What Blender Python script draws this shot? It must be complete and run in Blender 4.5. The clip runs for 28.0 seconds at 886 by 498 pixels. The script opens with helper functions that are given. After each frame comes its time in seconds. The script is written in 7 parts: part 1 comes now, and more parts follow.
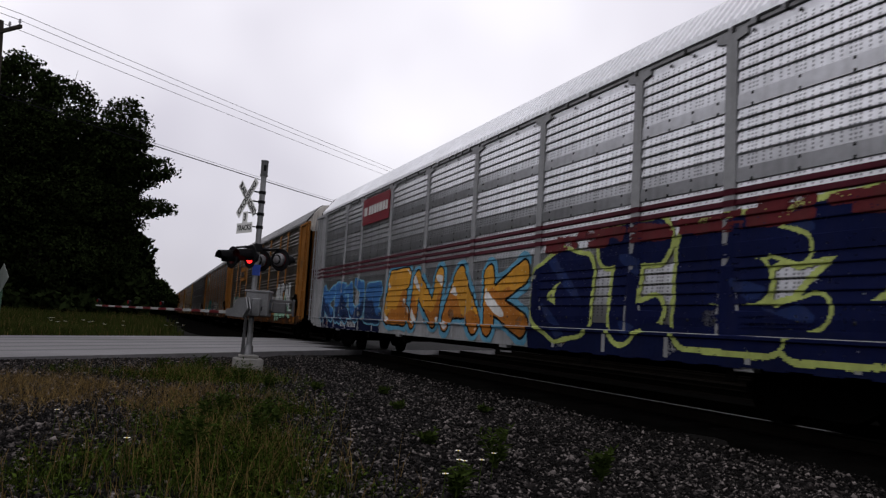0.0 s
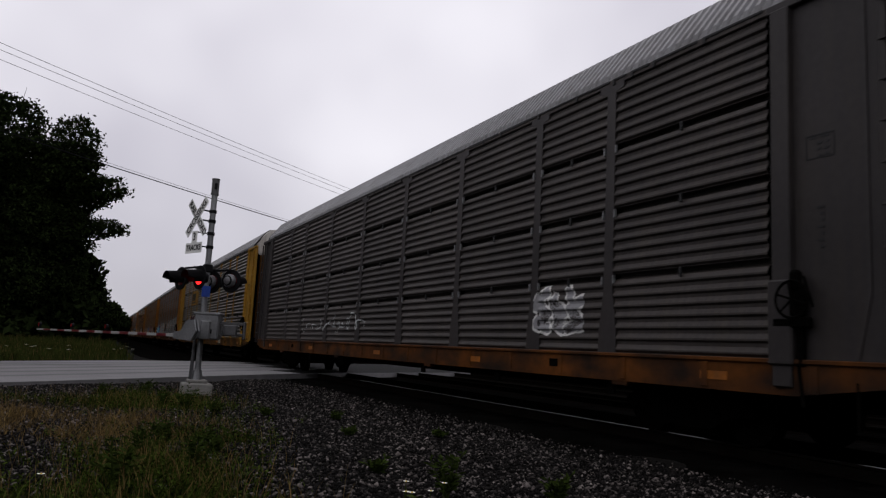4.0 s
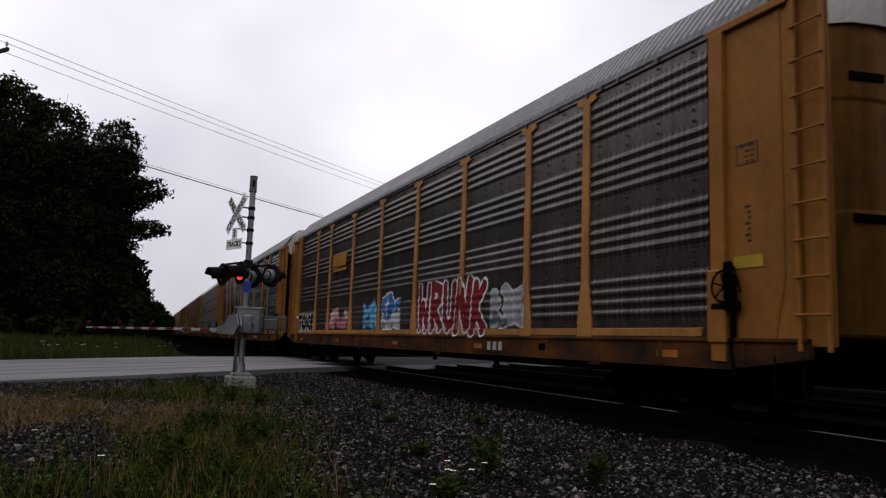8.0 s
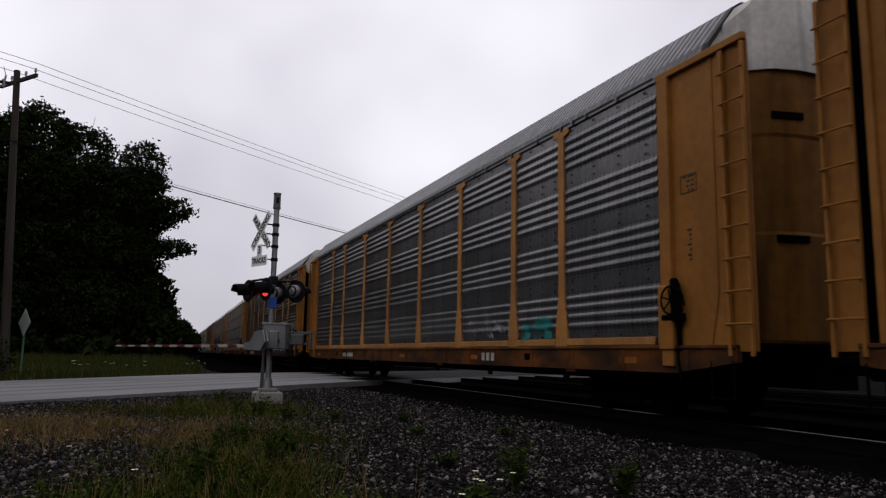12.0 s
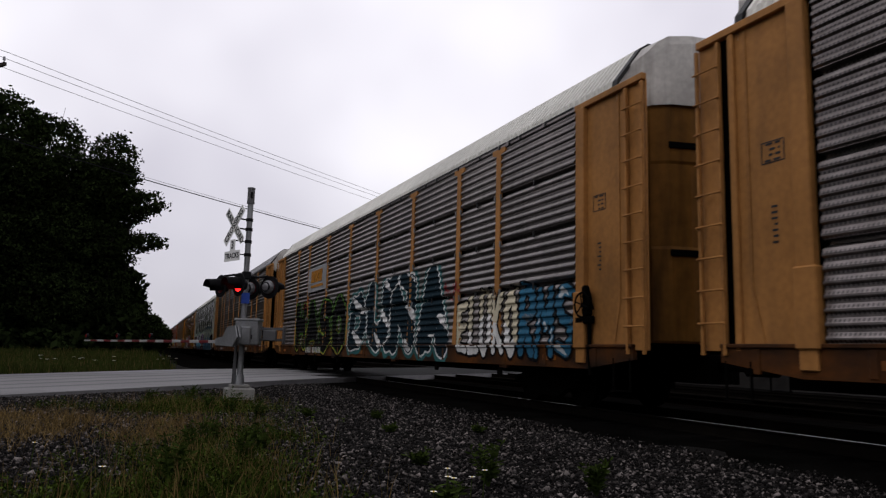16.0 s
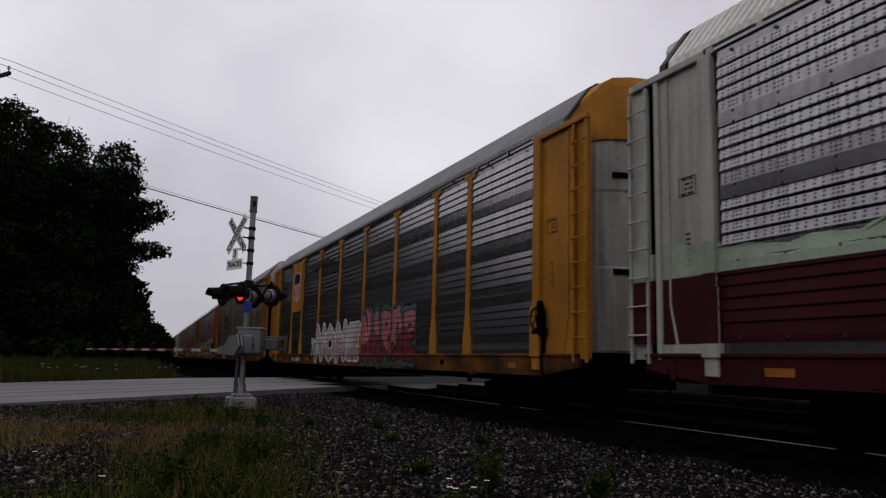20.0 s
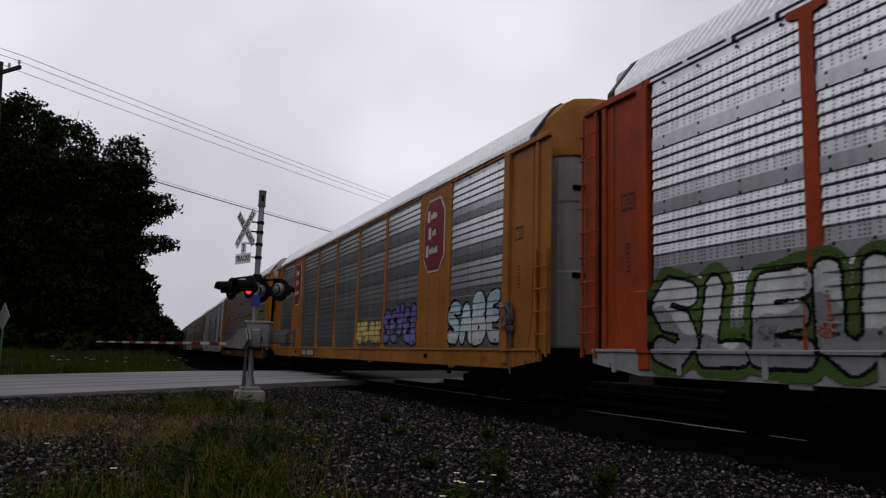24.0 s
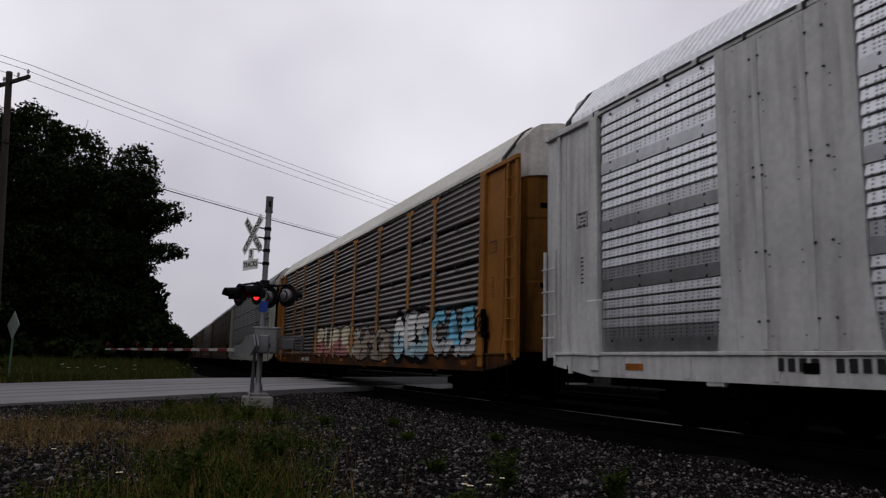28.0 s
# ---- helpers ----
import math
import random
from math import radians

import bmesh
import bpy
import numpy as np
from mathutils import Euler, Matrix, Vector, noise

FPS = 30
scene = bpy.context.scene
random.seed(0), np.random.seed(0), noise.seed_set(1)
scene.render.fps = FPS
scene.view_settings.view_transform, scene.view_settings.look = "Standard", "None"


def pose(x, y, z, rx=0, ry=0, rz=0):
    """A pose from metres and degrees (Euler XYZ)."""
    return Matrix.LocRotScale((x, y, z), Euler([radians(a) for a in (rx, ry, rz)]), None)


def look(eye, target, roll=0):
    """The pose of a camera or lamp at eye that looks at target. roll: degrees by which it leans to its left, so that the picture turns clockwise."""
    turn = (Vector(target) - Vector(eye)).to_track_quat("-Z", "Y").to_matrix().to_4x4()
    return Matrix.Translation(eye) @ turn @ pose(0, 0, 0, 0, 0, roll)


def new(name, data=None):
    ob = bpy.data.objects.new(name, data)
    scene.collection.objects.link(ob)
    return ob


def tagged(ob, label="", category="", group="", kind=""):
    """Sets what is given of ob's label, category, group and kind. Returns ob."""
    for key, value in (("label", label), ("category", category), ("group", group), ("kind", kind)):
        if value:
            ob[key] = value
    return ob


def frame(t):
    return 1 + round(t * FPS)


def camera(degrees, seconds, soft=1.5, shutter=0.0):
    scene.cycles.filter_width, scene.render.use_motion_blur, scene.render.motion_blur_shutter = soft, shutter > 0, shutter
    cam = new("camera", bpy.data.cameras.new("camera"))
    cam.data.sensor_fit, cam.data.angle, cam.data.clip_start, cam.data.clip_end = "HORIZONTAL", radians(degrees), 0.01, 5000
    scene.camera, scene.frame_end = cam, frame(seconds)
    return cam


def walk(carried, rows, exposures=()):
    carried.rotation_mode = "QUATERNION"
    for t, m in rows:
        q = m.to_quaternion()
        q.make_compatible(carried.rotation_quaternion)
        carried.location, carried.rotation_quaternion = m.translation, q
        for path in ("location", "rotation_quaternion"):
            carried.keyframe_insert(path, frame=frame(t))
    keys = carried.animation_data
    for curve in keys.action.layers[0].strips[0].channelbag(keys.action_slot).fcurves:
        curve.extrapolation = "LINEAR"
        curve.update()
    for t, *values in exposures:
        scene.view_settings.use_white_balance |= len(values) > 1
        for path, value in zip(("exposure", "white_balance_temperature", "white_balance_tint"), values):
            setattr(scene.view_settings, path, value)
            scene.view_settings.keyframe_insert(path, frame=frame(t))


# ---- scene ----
D = bpy.data

cam = camera(62.0, 28.0, soft=1.25, shutter=0.05)
CAMERA_ROWS = [
    (0.0, pose(-0.150, -0.105, 0.965, 96.08, -3.44, -23.57)),
    (0.5, pose(-0.072, -0.034, 0.941, 94.39, -3.81, -19.67)),
    (1.0, pose(-0.102, 0.062, 0.944, 97.11, -1.06, -25.33)),
    (1.5, pose(-0.087, 0.123, 0.941, 97.07, -0.97, -27.43)),
    (2.0, pose(-0.018, 0.135, 0.924, 96.96, -1.72, -25.66)),
    (2.5, pose(0.034, 0.156, 0.939, 100.41, -2.57, -27.54)),
    (3.0, pose(0.075, 0.109, 0.962, 101.59, -4.17, -25.40)),
    (3.5, pose(0.052, 0.114, 0.984, 97.94, -3.25, -26.63)),
    (5.5, pose(0.033, 0.033, 0.896, 97.86, -1.98, -25.57)),
    (6.0, pose(0.018, 0.028, 0.885, 97.56, -1.95, -24.65)),
    (6.5, pose(0.019, 0.018, 0.880, 96.54, -1.93, -24.18)),
    (7.0, pose(0.008, 0.016, 0.889, 97.30, -1.57, -24.40)),
    (7.5, pose(0.006, 0.006, 0.889, 97.59, -1.56, -24.91)),
    (8.0, pose(0.000, 0.000, 0.900, 97.28, -2.00, -23.70)),
    (8.5, pose(-0.001, -0.003, 0.883, 96.71, -2.83, -23.28)),
    (9.0, pose(-0.008, -0.003, 0.882, 97.05, -2.23, -22.97)),
    (9.5, pose(-0.014, -0.008, 0.873, 97.64, -2.10, -22.66)),
    (10.0, pose(-0.010, -0.010, 0.875, 97.97, -1.81, -23.30)),
    (10.5, pose(-0.021, -0.012, 0.875, 98.13, -1.63, -22.12)),
    (11.0, pose(-0.022, -0.029, 0.862, 99.65, -1.15, -21.49)),
    (11.5, pose(-0.019, -0.024, 0.869, 98.54, -1.12, -21.63)),
    (13.5, pose(-0.021, -0.047, 0.885, 98.17, -1.46, -22.75)),
    (14.0, pose(-0.022, -0.040, 0.884, 98.37, -1.45, -23.60)),
    (14.5, pose(-0.014, -0.034, 0.891, 98.54, -1.26, -23.61)),
    (15.0, pose(-0.016, -0.025, 0.900, 97.84, -1.42, -22.72)),
    (15.5, pose(-0.027, -0.024, 0.893, 97.57, -1.19, -23.15)),
    (16.0, pose(-0.017, -0.026, 0.880, 98.09, -1.43, -23.81)),
    (16.5, pose(-0.011, -0.017, 0.877, 97.77, -1.40, -24.40)),
    (17.0, pose(-0.003, -0.008, 0.862, 97.93, -1.61, -24.52)),
    (17.5, pose(-0.002, -0.013, 0.873, 97.99, -1.43, -24.28)),
    (18.0, pose(-0.006, -0.013, 0.875, 98.64, -1.21, -24.71)),
    (18.5, pose(-0.003, -0.011, 0.883, 98.56, -1.17, -24.31)),
    (19.0, pose(-0.007, -0.007, 0.881, 98.76, -1.55, -24.21)),
    (19.5, pose(-0.011, -0.009, 0.891, 98.74, -1.30, -24.21)),
    (20.0, pose(-0.005, -0.015, 0.882, 98.77, -1.51, -23.61)),
    (20.5, pose(-0.018, -0.009, 0.877, 98.46, -1.80, -23.14)),
    (22.5, pose(-0.023, -0.032, 0.880, 98.57, -2.05, -23.33)),
    (23.0, pose(-0.013, -0.052, 0.876, 98.58, -1.74, -23.32)),
    (23.5, pose(-0.025, -0.044, 0.884, 98.63, -1.77, -23.25)),
    (24.0, pose(-0.022, -0.042, 0.891, 98.30, -1.79, -23.07)),
    (24.5, pose(-0.021, -0.046, 0.881, 98.44, -1.75, -22.92)),
    (25.0, pose(-0.023, -0.048, 0.874, 98.09, -1.47, -22.92)),
    (25.5, pose(-0.015, -0.043, 0.877, 98.05, -1.42, -22.98)),
    (26.0, pose(-0.014, -0.029, 0.868, 98.37, -1.70, -23.27)),
    (26.5, pose(-0.004, -0.016, 0.858, 98.57, -1.73, -23.53)),
    (27.0, pose(0.002, -0.012, 0.852, 98.31, -1.00, -24.25)),
    (27.5, pose(0.007, -0.010, 0.855, 98.62, -1.06, -22.64)),
    (28.0, pose(0.010, -0.006, 0.859, 98.77, -1.45, -22.39)),
]
EXPOSURES = [(0, .15), (1, .1), (2, .28), (3, -.12), (6, .25), (7, .28), (8, .2), (9, 0), (10, -.1), (11, .05), (14, 0), (15, .08), (16, .15), (17, .15),
             (18, .1), (19, -.02), (20, -.2), (23, -.06), (24, -.1), (26, .05), (28, -.15)]
walk(cam, CAMERA_ROWS, EXPOSURES)

# ---- light: a bright, even overcast sky ----
world = D.worlds.new("overcast_sky")
scene.world = world
world.use_nodes = True
wn, wl = world.node_tree.nodes, world.node_tree.links
wn.clear()
w_out = wn.new("ShaderNodeOutputWorld")
w_bg = wn.new("ShaderNodeBackground")
w_sky = wn.new("ShaderNodeTexSky")
w_sky.sky_type, w_sky.sun_disc = "NISHITA", False
w_sky.sun_elevation, w_sky.sun_rotation = radians(55), radians(200)
w_tc = wn.new("ShaderNodeTexCoord")
w_noise = wn.new("ShaderNodeTexNoise")
w_noise.inputs["Scale"].default_value, w_noise.inputs["Detail"].default_value = 2.2, 3.0
w_ramp = wn.new("ShaderNodeValToRGB")
w_ramp.color_ramp.elements[0].position, w_ramp.color_ramp.elements[0].color = 0.32, (7.9, 7.6, 8.6, 1)
w_ramp.color_ramp.elements[1].position, w_ramp.color_ramp.elements[1].color = 0.7, (12.8, 12.5, 13.3, 1)
w_mix = wn.new("ShaderNodeMix")
w_mix.data_type = "RGBA"
w_mix.inputs["Factor"].default_value = 0.95
w_xyz = wn.new("ShaderNodeSeparateXYZ")
w_up = wn.new("ShaderNodeValToRGB")
w_up.color_ramp.elements[0].position, w_up.color_ramp.elements[0].color = 0.0, (0.76, 0.76, 0.76, 1)
w_up.color_ramp.elements[1].position, w_up.color_ramp.elements[1].color = 1.0, (1.2, 1.2, 1.2, 1)
w_mid = w_up.color_ramp.elements.new(0.26)
w_mid.color = (1.0, 1.0, 1.0, 1)
w_dim = wn.new("ShaderNodeVectorMath")
w_dim.operation = "SCALE"
wl.new(w_tc.outputs["Generated"], w_xyz.inputs["Vector"])
wl.new(w_xyz.outputs["Z"], w_up.inputs["Fac"])
wl.new(w_ramp.outputs["Color"], w_dim.inputs[0])
wl.new(w_up.outputs["Color"], w_dim.inputs["Scale"])
wl.new(w_tc.outputs["Generated"], w_noise.inputs["Vector"])
wl.new(w_noise.outputs["Fac"], w_ramp.inputs["Fac"])
wl.new(w_sky.outputs["Color"], w_mix.inputs["A"])
wl.new(w_dim.outputs["Vector"], w_mix.inputs["B"])
wl.new(w_mix.outputs["Result"], w_bg.inputs["Color"])
w_bg.inputs["Strength"].default_value = 0.08
wl.new(w_bg.outputs["Background"], w_out.inputs["Surface"])
sun = new("sun", D.lights.new("sun", "SUN"))
sun.data.energy, sun.data.angle, sun.data.color = 0.25, radians(60), (1.0, 0.97, 0.93)
sun.matrix_world = look((-30, -20, 60), (0, 0, 0))

# ---- materials ----
def material(name, color, rough=0.6, metal=0.0, vary=0.25, scale=6.0, grime=0.0, bump=0.0, bump_scale=40.0,
             dots=0.0, island=0.0, each=0.0, spec=0.25, power=1.0, stretch=(1, 1, 1), dirt=(0.05, 0.04, 0.03), streak_scale=(5.0, 5.0, 0.5), grime_from=0.45, all_over=False, strips=1.0, hole_size=0.013):
    """A surface with grain at two scales, optional streaks of grime, rows of small holes, and variation from piece to piece."""
    m = D.materials.new(name)
    m.use_nodes = True
    n, l = m.node_tree.nodes, m.node_tree.links
    b = n["Principled BSDF"]
    b.inputs["Roughness"].default_value, b.inputs["Metallic"].default_value = rough, metal
    b.inputs["Specular IOR Level"].default_value = spec
    tc = n.new("ShaderNodeTexCoord")
    mp = n.new("ShaderNodeMapping")
    mp.inputs["Scale"].default_value = stretch
    l.new(tc.outputs["Object"], mp.inputs["Vector"])

    def noise_tex(s, detail=5.0):
        t = n.new("ShaderNodeTexNoise")
        t.inputs["Scale"].default_value, t.inputs["Detail"].default_value = s, detail
        l.new(mp.outputs["Vector"], t.inputs["Vector"])
        return t.outputs["Fac"]

    def blend(kind, fac, a, c):
        x = n.new("ShaderNodeMix")
        x.data_type, x.blend_type = "RGBA", kind
        for socket, v in ((x.inputs["Factor"], fac), (x.inputs["A"], a), (x.inputs["B"], c)):
            if hasattr(v, "is_linked"):
                l.new(v, socket)
            else:
                socket.default_value = v
        return x.outputs["Result"]

    def span(v, lo, hi, to_lo, to_hi):
        r = n.new("ShaderNodeMapRange")
        r.inputs["From Min"].default_value, r.inputs["From Max"].default_value = lo, hi
        r.inputs["To Min"].default_value, r.inputs["To Max"].default_value = to_lo, to_hi
        l.new(v, r.inputs["Value"])
        return r.outputs["Result"]

    def grey(v):
        c = n.new("ShaderNodeCombineColor")
        for k in range(3):
            l.new(v, c.inputs[k])
        return c.outputs["Color"]

    col = (*color, 1)
    big = span(noise_tex(scale * 0.2), 0.3, 0.7, 1 - vary, 1 + vary * 0.6)
    fine = span(noise_tex(scale * 4), 0.3, 0.7, 1 - vary * 0.5, 1 + vary * 0.4)
    c = blend("MULTIPLY", 1.0, col, grey(big))
    c = blend("MULTIPLY", 1.0, c, grey(fine))
    if grime:
        streak = n.new("ShaderNodeTexNoise")
        sm = n.new("ShaderNodeMapping")
        sm.inputs["Scale"].default_value = streak_scale
        l.new(tc.outputs["Object"], sm.inputs["Vector"])
        l.new(sm.outputs["Vector"], streak.inputs["Vector"])
        streak.inputs["Scale"].default_value, streak.inputs["Detail"].default_value = 1.0, 6.0
        c = blend("MIX", span(streak.outputs["Fac"], grime_from, grime_from + 0.3, 0.0, grime), c, (*dirt, 1))
    if dots:
        hole = n.new("ShaderNodeMath")
        hole.operation = "MULTIPLY"
        if all_over:
            dm = n.new("ShaderNodeMapping")
            dm.inputs["Scale"].default_value = (0.0, 18.0, 13.5)
            l.new(tc.outputs["Object"], dm.inputs["Vector"])
            v = n.new("ShaderNodeTexVoronoi")
            v.inputs["Scale"].default_value, v.inputs["Randomness"].default_value = 1.0, 0.0
            l.new(dm.outputs["Vector"], v.inputs["Vector"])
            l.new(span(v.outputs["Distance"], 0.20, 0.34, dots, 0.0), hole.inputs[0])
            hole.inputs[1].default_value = 1.0
        else:
            # upright rows of punched holes, three close together at each bolt; none in the smooth strips along the seams
            xyz = n.new("ShaderNodeSeparateXYZ")
            l.new(tc.outputs["Object"], xyz.inputs["Vector"])

            def calc(op, p, q=0.0, r=0.0):
                m2 = n.new("ShaderNodeMath")
                m2.operation = op
                for socket, val in zip(m2.inputs, (p, q, r)):
                    if hasattr(val, "is_linked"):
                        l.new(val, socket)
                    else:
                        socket.default_value = val
                return m2.outputs["Value"]
            side_way = calc("ABSOLUTE", calc("MULTIPLY", calc("SUBTRACT", calc("FRACT", calc("MULTIPLY_ADD", xyz.outputs["Y"], 1 / 0.72, 20.0)), 0.5), 0.72))
            near = side_way
            for place in (0.060, 0.175, 0.290):
                near = calc("MINIMUM", near, calc("ABSOLUTE", calc("SUBTRACT", side_way, place)))
            up_way = calc("MULTIPLY", calc("SUBTRACT", calc("FRACT", calc("MULTIPLY_ADD", xyz.outputs["Z"], 1 / 0.052, 0.3)), 0.5), 0.052)
            gap = calc("SQRT", calc("ADD", calc("MULTIPLY", near, near), calc("MULTIPLY", up_way, up_way)))
            l.new(span(gap, hole_size, hole_size + 0.006, dots, 0.0), hole.inputs[0])
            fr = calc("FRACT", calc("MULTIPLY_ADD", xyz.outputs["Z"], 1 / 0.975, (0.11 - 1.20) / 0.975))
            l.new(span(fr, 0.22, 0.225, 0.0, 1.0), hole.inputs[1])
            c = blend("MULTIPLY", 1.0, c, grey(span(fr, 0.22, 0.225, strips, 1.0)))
        c = blend("MIX", hole.outputs["Value"], c, (0.012, 0.012, 0.014, 1))
    if island:
        g = n.new("ShaderNodeNewGeometry")
        pw = n.new("ShaderNodeMath")
        pw.operation = "POWER"
        pw.inputs[1].default_value = power
        l.new(g.outputs["Random Per Island"], pw.inputs[0])
        c = blend("MULTIPLY", 1.0, c, grey(span(pw.outputs["Value"], 0, 1, 1 - island, 1 + island * power)))
    if each:
        o = n.new("ShaderNodeObjectInfo")
        c = blend("MULTIPLY", 1.0, c, grey(span(o.outputs["Random"], 0, 1, 1 - each, 1 + each)))
    l.new(c, b.inputs["Base Color"])
    if bump:
        bn = n.new("ShaderNodeBump")
        bn.inputs["Strength"].default_value, bn.inputs["Distance"].default_value = bump, 0.02
        l.new(noise_tex(bump_scale, 8.0), bn.inputs["Height"])
        l.new(bn.outputs["Normal"], b.inputs["Normal"])
    return m


def glow(name, color, strength):
    m = D.materials.new(name)
    m.use_nodes = True
    b = m.node_tree.nodes["Principled BSDF"]
    b.inputs["Base Color"].default_value = (*color, 1)
    b.inputs["Emission Color"].default_value = (*color, 1)
    b.inputs["Emission Strength"].default_value = strength
    return m


M = {}
M["ochre"] = material("ochre_paint", (0.248, 0.102, 0.021), 0.55, vary=0.22, scale=2, grime=0.35, bump=0.05, each=0.10, streak_scale=(1.6, 1.6, 0.7), dirt=(0.07, 0.035, 0.012), spec=0.10)
M["ochre_post"] = material("tan_post_paint", (0.34, 0.155, 0.045), 0.55, vary=0.25, scale=3, grime=0.4, bump=0.05, each=0.12, streak_scale=(2.5, 2.5, 0.8), dirt=(0.08, 0.045, 0.02), spec=0.10)
M["ochre_sill"] = material("dirty_ochre_sill", (0.098, 0.033, 0.006), 0.6, vary=0.4, scale=2, grime=0.95, grime_from=0.36, bump=0.08, each=0.15, dirt=(0.012, 0.008, 0.006), streak_scale=(1.1, 1.1, 2.2), spec=0.10)
M["yellow_sill"] = material("dirty_yellow_sill", (0.115, 0.05, 0.009), 0.6, vary=0.4, scale=2, grime=0.95, grime_from=0.36, bump=0.08, each=0.1, dirt=(0.014, 0.009, 0.006), streak_scale=(1.1, 1.1, 2.2), spec=0.10)
M["orange_yellow_sill"] = material("dirty_orange_yellow_sill", (0.13, 0.046, 0.008), 0.6, vary=0.4, scale=2, grime=0.95, grime_from=0.36, bump=0.08, each=0.1, dirt=(0.014, 0.009, 0.006), streak_scale=(1.1, 1.1, 2.2), spec=0.10)
M["sooty_sill"] = material("sooty_rust_sill", (0.034, 0.013, 0.005), 0.7, vary=0.5, scale=2, grime=0.95, grime_from=0.36, bump=0.1, dirt=(0.006, 0.005, 0.004), streak_scale=(0.9, 0.9, 2.0), spec=0.06)
M["red_foot"] = material("dark_red_roller_paint", (0.040, 0.005, 0.007), 0.7, vary=0.35, scale=3, grime=0.25, bump=0.04, spec=0.1, dirt=(0.02, 0.01, 0.008))
M["yellow"] = material("yellow_paint", (0.31, 0.168, 0.026), 0.5, vary=0.25, scale=3, grime=0.4, bump=0.05, each=0.06, streak_scale=(1.6, 1.6, 0.7), dirt=(0.07, 0.035, 0.012), spec=0.10)
M["orange_yellow"] = material("orange_yellow_paint", (0.36, 0.15, 0.018), 0.5, vary=0.25, scale=3, grime=0.35, bump=0.05, each=0.06, streak_scale=(1.6, 1.6, 0.7), dirt=(0.07, 0.035, 0.012), spec=0.10)
M["orange"] = material("orange_red_paint", (0.30, 0.047, 0.012), 0.5, vary=0.25, scale=3, grime=0.4, bump=0.05, each=0.06, spec=0.10)
M["brown_ochre"] = material("brown_ochre_paint", (0.29, 0.115, 0.024), 0.5, vary=0.2, scale=3, grime=0.35, bump=0.05, each=0.05, streak_scale=(1.6, 1.6, 0.7), dirt=(0.07, 0.035, 0.012), spec=0.10)
M["silver_frame"] = material("silver_frame_paint", (0.26, 0.265, 0.27), 0.5, vary=0.2, scale=3, grime=0.3, each=0.06)
M["cream_frame"] = material("cream_frame_paint", (0.36, 0.36, 0.31), 0.5, vary=0.2, scale=3, grime=0.4, each=0.06)
M["white_frame"] = material("white_frame_paint", (0.50, 0.50, 0.49), 0.5, vary=0.2, scale=3, grime=0.5, dirt=(0.12, 0.10, 0.08), each=0.04)
M["black_frame"] = material("black_frame_paint", (0.030, 0.026, 0.026), 0.55, vary=0.3, scale=3, grime=0.3, each=0.1)
# Far frames are darkened in colour to stand for the woods' shade.
M["far_shade_frame"] = material("far_car_shade_paint", (0.085, 0.050, 0.026), 0.6, vary=0.35, scale=3, grime=0.6, each=0.15)
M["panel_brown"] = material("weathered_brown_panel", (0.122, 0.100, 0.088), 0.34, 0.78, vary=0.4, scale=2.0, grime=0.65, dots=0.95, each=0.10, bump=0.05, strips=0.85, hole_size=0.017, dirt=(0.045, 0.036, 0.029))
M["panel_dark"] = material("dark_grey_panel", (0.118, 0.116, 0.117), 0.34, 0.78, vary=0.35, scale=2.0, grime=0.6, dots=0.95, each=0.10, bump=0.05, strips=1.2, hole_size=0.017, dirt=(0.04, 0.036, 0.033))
M["panel_umber"] = material("umber_grey_panel", (0.130, 0.110, 0.101), 0.34, 0.78, vary=0.3, scale=2.5, grime=0.45, dots=0.75, each=0.10, bump=0.05, all_over=True)
M["panel_grey"] = material("grey_galvanised_panel", (0.165, 0.160, 0.162), 0.34, 0.78, vary=0.3, scale=2.5, grime=0.4, dots=0.85, each=0.08, bump=0.04)
M["panel_steel"] = material("blue_grey_galvanised_panel", (0.38, 0.41, 0.45), 0.25, 0.95, vary=0.2, scale=2.5, grime=0.22, dots=0.85, each=0.06, bump=0.03)
M["panel_silver"] = material("bright_galvanised_panel", (0.60, 0.61, 0.63), 0.31, 0.93, vary=0.18, scale=2.5, grime=0.22, dots=0.75, each=0.07, bump=0.03, strips=1.0)
M["panel_zinc"] = material("dull_galvanised_panel", (0.31, 0.30, 0.31), 0.25, 0.95, vary=0.2, scale=2.5, grime=0.3, dots=0.92, each=0.08, bump=0.03, strips=1.0)
M["panel_black"] = material("blackish_brown_panel", (0.045, 0.038, 0.035), 0.6, 0.1, vary=0.35, scale=2.5, grime=0.5, dots=0.4, each=0.12)
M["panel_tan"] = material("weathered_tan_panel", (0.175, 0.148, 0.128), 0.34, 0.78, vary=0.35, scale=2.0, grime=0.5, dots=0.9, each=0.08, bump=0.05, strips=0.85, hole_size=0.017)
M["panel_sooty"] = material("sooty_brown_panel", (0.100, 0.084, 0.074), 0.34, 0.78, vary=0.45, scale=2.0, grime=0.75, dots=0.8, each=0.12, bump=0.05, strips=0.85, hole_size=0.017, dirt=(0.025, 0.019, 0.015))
M["roof_white"] = material("white_roof_sheet", (0.60, 0.59, 0.54), 0.55, 0.1, vary=0.15, scale=2, grime=0.25, dirt=(0.25, 0.24, 0.2))
M["panel_pearl"] = material("pale_grey_perforated_panel", (0.240, 0.212, 0.202), 0.34, 0.78, vary=0.3, scale=2.5, grime=0.4, dots=0.85, each=0.08, bump=0.04, all_over=True)
